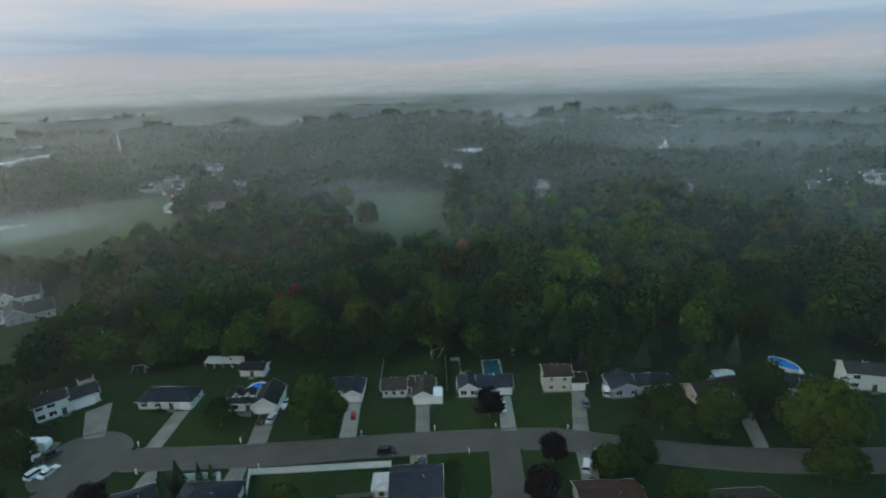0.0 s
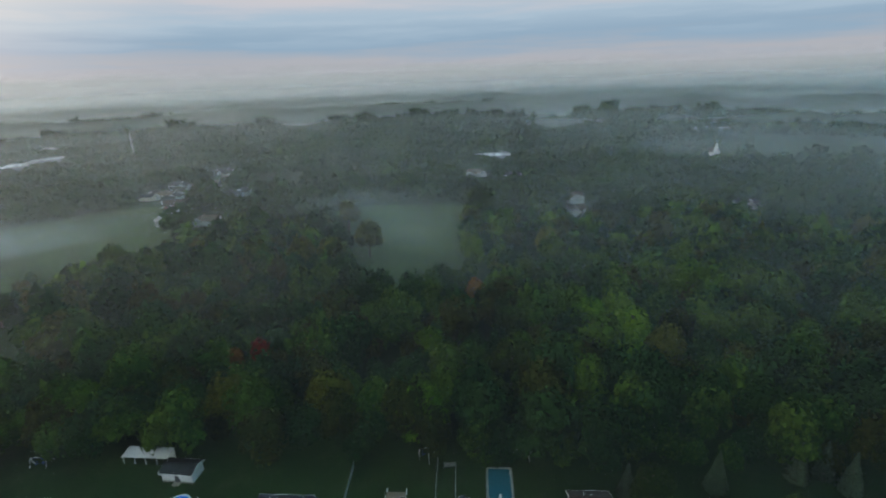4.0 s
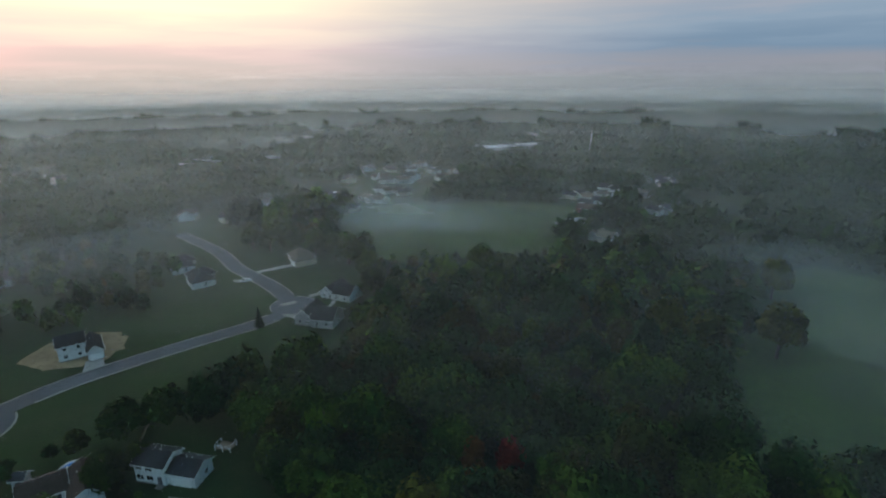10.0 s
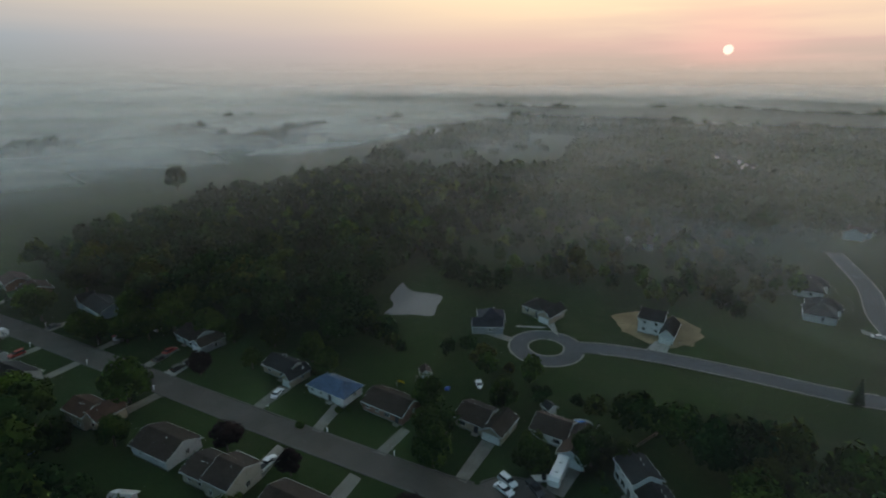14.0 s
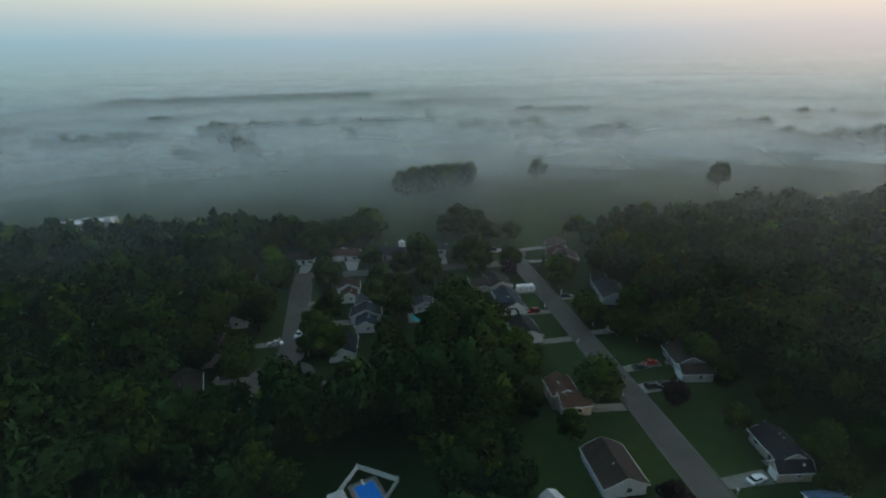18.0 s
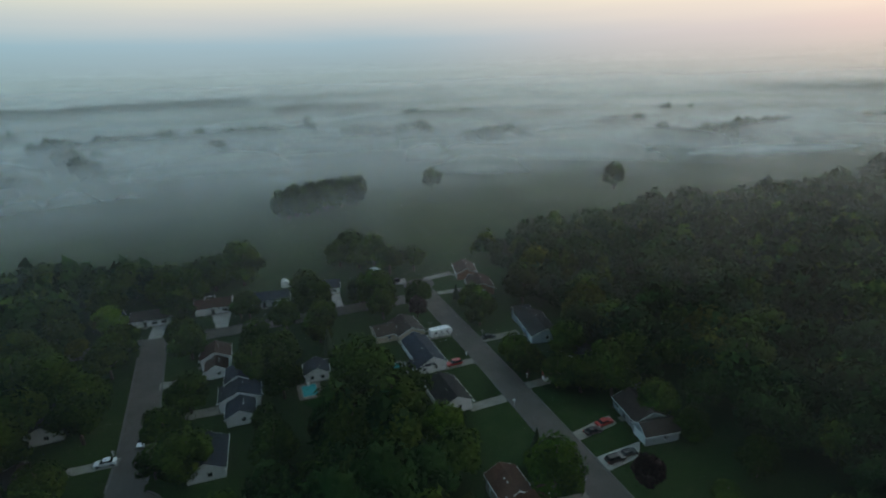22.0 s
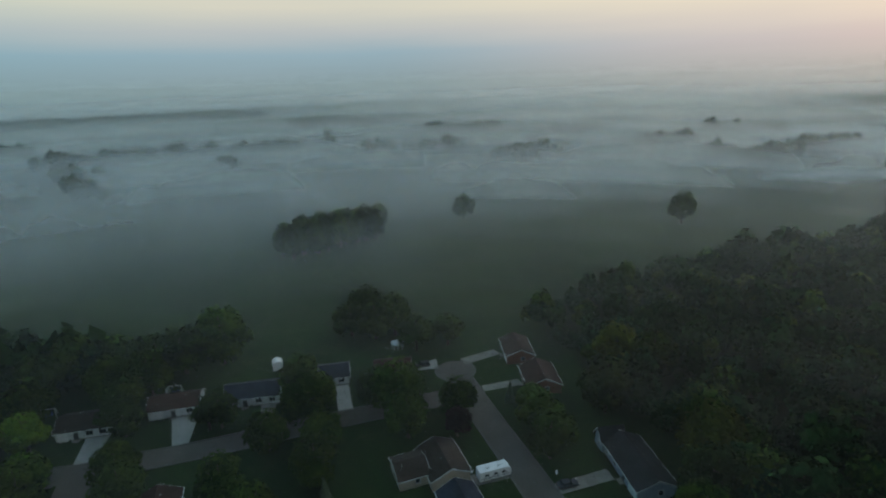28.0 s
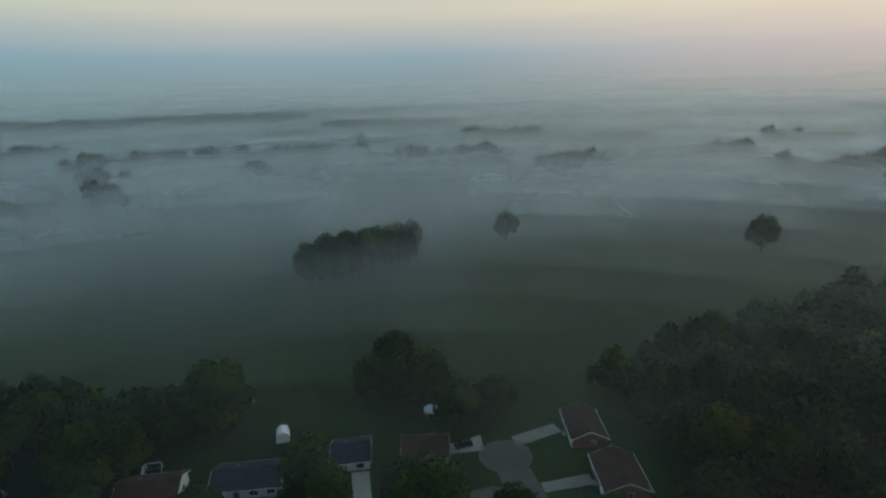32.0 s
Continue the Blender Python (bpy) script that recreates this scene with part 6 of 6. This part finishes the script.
# ---------------------------------------------------------------- pools
def ring_slab(outer, inner, z0, z1):
    n = len(outer)
    v = [(x, y, z1) for x, y in outer] + [(x, y, z1) for x, y in inner] + [(x, y, z0) for x, y in outer] + [(x, y, z0) for x, y in inner]
    f = []
    for i in range(n):
        j = (i + 1) % n
        f += [(i, j, n + j, n + i), (2 * n + i, 2 * n + j, j, i), (n + i, n + j, 3 * n + j, 3 * n + i)]
    return v, f


def rect_pts(w, d, r=0.4):
    return [(-w / 2 + r, -d / 2), (w / 2 - r, -d / 2), (w / 2, -d / 2 + r), (w / 2, d / 2 - r), (w / 2 - r, d / 2), (-w / 2 + r, d / 2), (-w / 2, d / 2 - r), (-w / 2, -d / 2 + r)]


def sunk_pool(x, y, yaw, w, d, water, label, apron=1.2):
    ob = base("swimming_pool", x, y, yaw, label, "pool")
    part("apron", *ring_slab(rect_pts(w + 2 * apron, d + 2 * apron), rect_pts(w + 0.5, d + 0.5), -0.1, 0.07), CONCRETE, ob, "pale concrete apron")
    part("coping", *ring_slab(rect_pts(w + 0.5, d + 0.5), rect_pts(w - 0.1, d - 0.1), -0.1, 0.13), CONCRETE_W, ob, "white coping")
    part("water", *poly_slab(rect_pts(w - 0.08, d - 0.08), 0.0, 0.05), water, ob, "clear pool water")
    part("ladder", *join(tube((w / 2 - 0.2, d / 4, -0.2), (w / 2 - 0.2, d / 4, 0.8), 0.03, 0.03, 6), tube((w / 2 - 0.2, d / 4 + 0.5, -0.2), (w / 2 - 0.2, d / 4 + 0.5, 0.8), 0.03, 0.03, 6), tube((w / 2 - 0.2, d / 4, 0.8), (w / 2 + 0.4, d / 4, 0.7), 0.03, 0.03, 6), tube((w / 2 - 0.2, d / 4 + 0.5, 0.8), (w / 2 + 0.4, d / 4 + 0.5, 0.7), 0.03, 0.03, 6)), GALV, ob, "steel grab rails")
    part("diving_board", *soft_box(-0.25, 0.25, -d / 2 - 0.9, -d / 2 + 0.9, 0.35, 0.42, 0.03), TRIM, ob, "white diving board")
    return ob


def round_pool(x, y, r, sq, yaw, label):
    ob = base("above_ground_pool", x, y, yaw, label, "pool")
    o, i = disc_pts(0, 0, r, 32, sq), disc_pts(0, 0, r - 0.12, 32, (r * sq - 0.12) / (r - 0.12))
    part("pool_wall", *ring_slab(o, i, 0.0, 1.25), TRIM, ob, "pale steel pool wall")
    part("rim", *ring_slab(disc_pts(0, 0, r + 0.1, 32, sq), disc_pts(0, 0, r - 0.1, 32, sq), 1.253, 1.32), VINYL, ob, "white top rail")
    part("water", *poly_slab(disc_pts(0, 0, r - 0.13, 32, sq), 0.9, 1.1), POOL, ob, "bright blue pool water")
    part("steps", *join(*[box(r + 0.05, r + 0.9, -0.5 + 0.0, 0.5, 0.28 * k, 0.28 * k + 0.06) for k in range(1, 5)], tube((r + 0.1, -0.5, 0), (r + 0.1, -0.5, 1.8), 0.04, 0.04, 6), tube((r + 0.1, 0.5, 0), (r + 0.1, 0.5, 1.8), 0.04, 0.04, 6)), VINYL, ob, "white pool steps")
    return ob


sunk_pool(12.8, 141.4, 0, 5.0, 9.0, POOL_D, "dark teal garden pool with a white coping", 0.5)
sunk_pool(-11.3, 28.0, 25, 4.6, 9.4, POOL, "bright blue garden pool inside a white fence", 1.0)
sunk_pool(-22.8, -57.6, 4, 4.2, 6.0, POOL_T, "turquoise garden pool behind a white house", 1.1)
sunk_pool(-47.4, -61.6, 6, 5.6, 4.4, POOL_T, "turquoise garden pool behind a white house", 1.0)
round_pool(-55.4, 132.6, 2.6, 1.0, 0, "round blue above-ground pool behind a house")
round_pool(98.6, 137.4, 4.4, 0.55, -60, "oval blue above-ground pool on a lawn")
round_pool(-122.2, 108.4, 3.2, 1.0, 90, "round blue above-ground pool beside a deck")

# ---------------------------------------------------------------- fences
def fence(line, h, mat, label, bay=2.4, name="fence"):
    ob = base(name, line[0][0], line[0][1], 0, label, "fence")
    ox, oy = line[0]
    key = ("post", h, mat.name)
    if key not in SHARED:
        SHARED[key] = (mesh_of("post", *join(soft_box(-0.07, 0.07, -0.07, 0.07, -0.1, h + 0.08, 0.02), soft_box(-0.09, 0.09, -0.09, 0.09, h + 0.083, h + 0.15, 0.03)), mat), {})
    post, panels = SHARED[key]
    for (ax, ay), (bx, by) in zip(line, line[1:]):
        l = math.hypot(bx - ax, by - ay)
        k = max(1, int(round(l / bay)))
        ang = math.degrees(math.atan2(by - ay, bx - ax))
        w = round(l / k, 2)
        if w not in panels:
            bits = [box(0.07, w - 0.07, -0.03, 0.03, 0.12, 0.24), box(0.07, w - 0.07, -0.03, 0.03, h - 0.12, h)]
            n = max(2, int(w / 0.3))
            bits += [box(0.08 + (w - 0.16) * i / n, 0.08 + (w - 0.16) * (i + 0.94) / n, -0.02, 0.02, 0.243, h - 0.123) for i in range(n)]
            panels[w] = mesh_of("panel", *join(*bits), mat)
        for i in range(k):
            u = i / k
            at = pose(ax + (bx - ax) * u - ox, ay + (by - ay) * u - oy, 0, 0, 0, ang)
            share("post", post, ob, at)
            share("panel", panels[w], ob, at)
    share("post", post, ob, pose(line[-1][0] - ox, line[-1][1] - oy, 0))
    return ob


fence([(-44.6, 92.4), (-46.0, 98.2), (-14.0, 99.6), (-13.8, 95.6)], 1.8, VINYL, "long white vinyl privacy fence round a lawn")
fence([(-61.6, 97.0), (-52.4, 97.6), (-52.0, 94.4)], 1.8, VINYL, "white vinyl privacy fence beside a drive")
fence([(-7.8, 19.2), (-17.0, 24.0), (-11.0, 36.4), (-8.4, 37.4)], 1.5, VINYL, "white fence round a blue pool")
fence([(-7.8, 19.2), (-3.6, 28.4)], 1.5, VINYL, "white fence beside a paved pool yard")
fence([(-1.2, 147.8), (-0.9, 130.4)], 1.2, GALV, "thin grey garden fence between two lawns", 3.0)
fence([(0.4, 146.2), (3.0, 146.4), (3.4, 132)], 1.2, GALV, "thin grey garden fence", 3.0)
fence([(-20.6, 146), (-20.2, 131)], 1.2, GALV, "thin grey garden fence between two lawns", 3.0)
fence([(-24.6, 90.0), (-14.4, 91.2)], 1.2, GALV, "grey garden fence behind the white fence", 2.6)
fence([(-118.6, 120), (-138, 128)], 1.1, WOODDECK, "low wooden rail fence across rough grass", 3.0)

# ---------------------------------------------------------------- sheds, decks, garden things
def shed(x, y, yaw, w, d, h, wall, roof, label, rise=0.9):
    return house(x, y, yaw, [(-w / 2, w / 2, -d / 2, d / 2, h, "x", rise, "D")], wall, roof, label, 0, None, 1, "shed")


shed(-48.6, 34.4, -66, 4.2, 3.6, 2.2, "white", "white", "white garden shed with a pale metal roof")
shed(-59.6, 142.4, -4, 7.4, 4.4, 2.5, "white", "charcoal", "white shed with a dark roof behind a house")
shed(-125.4, 98.6, 60, 2.6, 2.6, 2.2, "lightgrey", "grey", "small pale garden shed")
shed(-123.2, 60.8, 40, 3.2, 2.6, 2.2, "white", "brown", "small white garden shed with a dark roof")
shed(-126.6, 84.6, 30, 2.8, 2.4, 2.1, "cream", "grey", "small cream garden shed under trees")
shed(-4.2, -14.4, 10, 2.6, 2.4, 2.1, "white", "grey", "small white shed beside a drive")
shed(77.0, 130.6, 8, 5.0, 3.6, 2.4, "white", "white", "white-roofed patio room behind a house", 0.6)
shed(-15.2, 92.6, 0, 3.2, 4.4, 2.3, "white", "white", "white-roofed porch beside a house", 0.5)
shed(-52.0, -56.0, -84, 4.0, 3.6, 2.4, "white", "white", "white-roofed patio room beside a pool", 0.5)
shed(-4.6, 29.6, 25, 2.4, 2.4, 2.2, "white", "white", "white canopy beside a pool", 0.4)

ob = base("long_carport", -70.6, 147.2, -2, "long low white open-fronted carport", "carport")
part("carport_roof", *slope_slab((-5.8, -1.6, 2.1), (5.8, -1.6, 2.1), (5.8, 1.6, 2.6), (-5.8, 1.6, 2.6), 0.12), VINYL, ob, "white sheet roof")
for k in range(5):
    part("post", *tube((-5.6 + 2.8 * k, -1.4, 0), (-5.6 + 2.8 * k, -1.4, 2.02), 0.07, 0.07, 6), VINYL, ob)
part("back_wall", *box(-5.7, 5.7, 1.35, 1.45, 0, 2.4), VINYL, ob, "white back wall")

ob = base("arched_shed", -17.0, -142.4, 6, "white round-topped shed at the field's edge", "shed")
arc = [(1.6 * math.cos(math.pi * i / 12), 1.3 + 1.6 * math.sin(math.pi * i / 12)) for i in range(13)]
prof = [(1.6, 0)] + arc + [(-1.6, 0)]
n_ = len(prof)
part("shell", [(x, y, z) for y in (-1.8, 1.8) for x, z in prof], [tuple(range(n_)), tuple(range(2 * n_ - 1, n_ - 1, -1))] + [(i, n_ + i, n_ + (i + 1) % n_, (i + 1) % n_) for i in range(n_)], VINYL, ob, "white curved shell")
part("shed_door", *box(-0.5, 0.5, 1.803, 1.85, 0, 2.0), TRIM, ob, "white door")

ob = base("gazebo", -56.2, -144.0, 0, "round white garden gazebo at the field's edge", "gazebo")
part("canopy", *join(tube((0, 0, 2.2), (0, 0, 3.0), 2.3, 0.15, 8), tube((0, 0, 2.05), (0, 0, 2.197), 2.3, 2.3, 8)), VINYL, ob, "white peaked canopy")
for k in range(8):
    a = math.tau * k / 8
    part("post", *tube((2.0 * math.cos(a), 2.0 * math.sin(a), 0), (2.0 * math.cos(a), 2.0 * math.sin(a), 2.1), 0.06, 0.06, 6), VINYL, ob)


def trampoline(x, y, label):
    ob = base("trampoline", x, y, 0, label, "trampoline")
    part("mat", *poly_slab(disc_pts(0, 0, 1.9, 24), 0.78, 0.82), DARK_TRIM, ob, "black jumping mat")
    part("pad", *ring_slab(disc_pts(0, 0, 2.3, 24), disc_pts(0, 0, 1.92, 24), 0.78, 0.88), PAINTS["grey"], ob, "grey rim pad")
    for k in range(6):
        a = math.tau * k / 6
        part("leg", *tube((2.2 * math.cos(a), 2.2 * math.sin(a), 0), (2.2 * math.cos(a), 2.2 * math.sin(a), 2.4), 0.04, 0.04, 6), GALV, ob)


trampoline(-110.4, -27.4, "round trampoline behind a brown-roofed house")
trampoline(27.0, -134.0, "round trampoline on a back lawn")


def swing_set(x, y, yaw, label):
    ob = base("swing_set", x, y, yaw, label, "swing set")
    part("beam", *tube((-1.8, 0, 2.3), (1.8, 0, 2.3), 0.07, 0.07, 6), TRIM, ob)
    for sx in (-1.7, 1.7):
        for sy in (-1.0, 1.0):
            part("leg", *tube((sx, 0, 2.3), (sx * 1.1, sy, 0), 0.06, 0.06, 6), TRIM, ob)
    for k in (-0.8, 0.7):
        part("swing", *join(tube((k - 0.2, 0, 2.3), (k - 0.2, 0, 0.6), 0.02, 0.02, 4), tube((k + 0.2, 0, 2.3), (k + 0.2, 0, 0.6), 0.02, 0.02, 4), box(k - 0.28, k + 0.28, -0.12, 0.12, 0.55, 0.6)), BLUE_TARP, ob, "blue swing seat on chains")
    part("slide", *join(moved(box(-0.25, 0.25, 0, 2.6, -0.04, 0.04), pose(2.2, 0, 2.0, -48, 0, 0))), VINYL, ob, "white slide")


swing_set(-96.6, 145.0, 10, "white swing set behind a house")
swing_set(18.1, 149.6, -5, "white swing set at the wood's edge")
swing_set(-4.0, 150.0, 20, "white swing set on a back lawn")
swing_set(44.0, -133.0, 10, "white swing set behind a house")
swing_set(12.0, -136.0, 0, "white swing set on a back lawn")

ob = base("play_slide", -115.2, 56.6, 60, "yellow plastic garden slide", "slide")
part("chute", *moved(join(box(-0.3, 0.3, 0, 2.6, -0.03, 0.03), box(-0.34, -0.303, 0, 2.6, -0.03, 0.2), box(0.303, 0.34, 0, 2.6, -0.03, 0.2)), pose(0, 0, 1.6, -36, 0, 0)), YELLOW, ob, "yellow chute")
part("rungs", *join(tube((-0.3, -0.6, 0), (-0.3, 0, 1.7), 0.04, 0.04, 6), tube((0.3, -0.6, 0), (0.3, 0, 1.7), 0.04, 0.04, 6), tube((-0.3, -0.3, 0.8), (0.3, -0.3, 0.8), 0.03, 0.03, 6)), GALV, ob)
ob = base("covered_barrow", -120.8, 69.8, 0, "small heap under a blue tarpaulin", "tarpaulin")
part("tarpaulin", *soft_box(-0.8, 0.8, -0.6, 0.6, 0, 0.8, 0.25), BLUE_TARP, ob, "blue tarpaulin")
ob = base("covered_trailer", -45.8, -1.0, 20, "trailer load under a bright blue tarpaulin", "tarpaulin")
part("tarpaulin", *soft_box(-2.0, 2.0, -1.3, 1.3, 0.5, 1.7, 0.35), BLUE_TARP, ob, "blue tarpaulin")
part("trailer_bed", *box(-2.1, 2.1, -1.2, 1.2, 0.3, 0.497), GALV, ob)
wheel_parts(ob, [(0, -1.1), (0, 1.1)], 0.3)
ob = base("covered_woodpile", 34.6, -41.4, 60, "stack under a red and white cover beside a drive", "tarpaulin")
part("cover", *soft_box(-1.8, 1.8, -0.5, 0.5, 0, 1.3, 0.2), RED_TARP, ob, "red cover")
ob = base("garbage_cart", -25.6, 118.4, 0, "red wheeled bin on a driveway edge", "bin")
part("bin", *soft_box(-0.6, 0.6, -0.9, 0.9, 0, 1.5, 0.1), RED_TARP, ob)


def deck(x, y, yaw, w, d, z, label):
    ob = base("deck", x, y, yaw, label, "deck")
    k = int(w / 0.28)
    bm = mesh_of("board", *box(0.01, 0.26, 0, d, z - 0.05, z), WOODDECK)
    for i in range(k):
        share("board", bm, ob, pose(i * 0.28, 0, 0))
    for px_, py_ in ((0.05, 0.05), (w - 0.1, 0.05), (0.05, d - 0.1), (w - 0.1, d - 0.1), (w / 2, 0.05)):
        part("post", *box(px_ - 0.06, px_ + 0.06, py_ - 0.06, py_ + 0.06, 0, z + 1.0), TRIM, ob)
    part("railing", *join(box(0, w, 0, 0.06, z + 0.94, z + 1.0), box(0, w, 0, 0.04, z + 0.45, z + 0.5), box(w - 0.1, w - 0.04, 0.063, d, z + 0.94, z + 1.0), box(0, 0.06, 0.063, d, z + 0.94, z + 1.0)), VINYL, ob, "white railing")


deck(-158.4, 186.6, 42, 5.0, 3.6, 1.5, "raised wooden deck with white railing behind a grey house")
deck(-121.5, 107.0, 90, 5.0, 3.2, 1.0, "raised wooden deck beside a round pool")
deck(-110.0, 136.6, 41, 4.2, 3.0, 0.8, "wooden deck behind a split-level house")
deck(-11.5, 134.9, 0, 4.4, 3.0, 0.5, "low deck behind a brown-roofed house")
deck(-13.5, 89.0, 90, 4.0, 3.4, 0.6, "small deck with a white railing beside a house")

MAILBOX = None
for x, y, yaw in ((-77.4, 109.4, 0), (-52.2, 109.8, 0), (-22.4, 111.3, 0), (-4.2, 112.6, 0), (11.2, 112.6, 0), (29.0, 111.2, 0), (-72.6, 99.6, 180), (-44.6, 100.2, 180), (4.0, 103.4, 180), (-90.4, 73.4, 90), (-88.8, 53.8, 90), (-87.6, 33.6, 90), (-77.2, -1.6, -90), (-74.8, -33.0, -90), (-83.4, -43.4, 90), (-80.8, -73.2, 90), (23.6, -44.8, -90), (15.2, -60.4, 90), (-70.8, -60.8, -90)):
    if MAILBOX is None:
        MAILBOX = base("mailbox", x, y, yaw, "mailbox on a white post at the kerb", "mailbox", "mailboxes")
        part("post", *soft_box(-0.06, 0.06, -0.06, 0.06, -0.1, 1.1, 0.02), VINYL, MAILBOX)
        part("mailbox_body", *soft_box(-0.12, 0.12, -0.32, 0.2, 1.103, 1.4, 0.06), TRIM, MAILBOX)
        part("flag", *box(0.123, 0.14, -0.05, 0.0, 1.2, 1.5), RED_TARP, MAILBOX, "small red flag")
    else:
        copy_thing(MAILBOX, pose(x, y, 0, 0, 0, yaw))

for x, y, h in ((97.5, 160.0, 7.0), (-3.2, 146.8, 3.2), (-87.5, -54.0, 2.4), (-15.6, -80.0, 3.0)):
    ob = base("flag_pole", x, y, 0, "thin white garden pole", "pole", "poles")
    part("pole", *tube((0, 0, -0.1), (0, 0, h), 0.06, 0.035, 8), TRIM, ob)
    part("finial", *tube((0, 0, h), (0, 0, h + 0.12), 0.08, 0.03, 8), TRIM, ob)

# dormers of the cape house and the shutters beside it
for k in (-57.6, -54.4):
    house(k, 124.0, 0, [(-0.7, 0.7, -0.4, 2.4, 4.6, "y", 0.7, "w")], "white", "charcoal", "small white dormer with a dark gable roof", 0, None, 1, "dormer")

# ---------------------------------------------------------------- distance
far_rng = random.Random(17)
FAR_HOUSES = []
for wall, roof in (("white", "grey"), ("lightgrey", "tan"), ("white", "brown"), ("cream", "charcoal")):
    FAR_HOUSES.append(None)
    h_ = house(0, 0, 0, [(-7.5, 2.0, 0, 9.5, 3.6, "x", 2.6, "W D w"), (2.0, 7.5, -2, 8.5, 3.2, "y", 2.2, "G")], wall, roof, "distant house with %s walls and a %s roof in the mist" % (wall, roof), 0, None, 1)
    FAR_HOUSES[-1] = h_
for i, (x, y) in enumerate(SPOTS):
    src = FAR_HOUSES[i % 4]
    m = pose(x, y, 0, 0, 0, far_rng.choice((0, 90, 180, 270)) + far_rng.uniform(-15, 15))
    if i < 4:
        src.matrix_basis = m
    else:
        copy_thing(src, m)
ob = house(-188.5, 366.0, 75, [(-9, 9, -4.5, 4.5, 4.2, "x", 2.8, "W W")], "white", "white", "white barn with a pale metal roof beside a meadow", 0, None, 1, "barn")
house(-209, 412, 30, [(-10, 10, -6, 6, 3.2, "x", 2.4, "W W W")], "brick", "red", "long low building with a red-brown roof", 0, None, 1)


def flat_hall(x, y, yaw, w, d, h, label, units):
    ob = base("warehouse", x, y, yaw, label, "building")
    part("wall", *ring_slab([(-w / 2, -d / 2), (w / 2, -d / 2), (w / 2, d / 2), (-w / 2, d / 2)], [(-w / 2 + 0.4, -d / 2 + 0.4), (w / 2 - 0.4, -d / 2 + 0.4), (w / 2 - 0.4, d / 2 - 0.4), (-w / 2 + 0.4, d / 2 - 0.4)], 0, h + 0.7), WALLS["grey"], ob)
    part("roof", *box(-w / 2 + 0.4, w / 2 - 0.4, -d / 2 + 0.4, d / 2 - 0.4, h - 0.3, h), VINYL, ob, "white membrane roof")
    r = random.Random(int(w))
    for _ in range(units):
        ux, uy = r.uniform(-w * 0.4, w * 0.4), r.uniform(-d * 0.4, d * 0.4)
        part("roof_unit", *soft_box(ux - 1.6, ux + 1.6, uy - 1.1, uy + 1.1, h, h + 1.6, 0.1), GALV, ob, "grey rooftop unit")
    for k in range(int(w / 8)):
        fm, pm = window_mesh(3.0, 1.6)
        wo = share("window", fm, ob, pose(-w / 2 + 4 + 8 * k, -d / 2 - 0.006, 2.0))
        share("pane", pm, wo, Matrix())


flat_hall(-500, 590, 60, 52, 34, 6.0, "large flat-roofed hall with a white roof", 8)
flat_hall(-484, 640, 60, 46, 20, 7.0, "long pale flat-roofed building", 5)
flat_hall(26, 592, 12, 34, 22, 5.5, "pale flat-roofed school among trees", 4)
flat_hall(-617, 378, 20, 60, 24, 6.0, "long white building in the mist", 4)
flat_hall(-612, 428, 20, 40, 22, 6.0, "white building in the mist", 3)
flat_hall(165, -190, 15, 30, 14, 6.5, "large white hall sunk in mist beyond trees", 2)

ob = base("lattice_mast", -380, 629, 0, "thin grey lattice radio mast", "mast")
for k in range(3):
    a = math.tau * k / 3
    part("leg", *tube((1.2 * math.cos(a), 1.2 * math.sin(a), 0), (0.25 * math.cos(a), 0.25 * math.sin(a), 36), 0.16, 0.1, 6), GALV, ob)
for j in range(12):
    z, r = 1.5 + 2.9 * j, 1.2 - 0.95 * j / 12
    part("brace", *join(*[tube((r * math.cos(math.tau * k / 3), r * math.sin(math.tau * k / 3), z), (r * 0.93 * math.cos(math.tau * (k + 1) / 3), r * 0.93 * math.sin(math.tau * (k + 1) / 3), z + 2.6), 0.07, 0.07, 4) for k in range(3)]), GALV, ob)
ob = base("steeple", 241, 589, 0, "white chapel with a slim steeple in a misty park", "chapel")
part("nave", *gable_walls(-5, 5, -8, 8, 4.5, "y", 3.0), WALLS["white"], ob)
part("roof", *roof_bits(-5, 5, -8, 8, 4.5, "y", 3.0)[0], ROOFS["grey"], ob)
part("tower", *box(-1.5, 1.5, -11, -8.003, 0, 8), WALLS["white"], ob)
part("spire", *tube((0, -9.5, 8.0), (0, -9.5, 14), 1.8, 0.1, 4), WALLS["white"], ob, "white pointed spire")
for i in range(26):
    tree("deep", 178 + i % 13 * 9.5, 636 + (i // 13) * 16 + i % 13 * -1.0, 0.55)
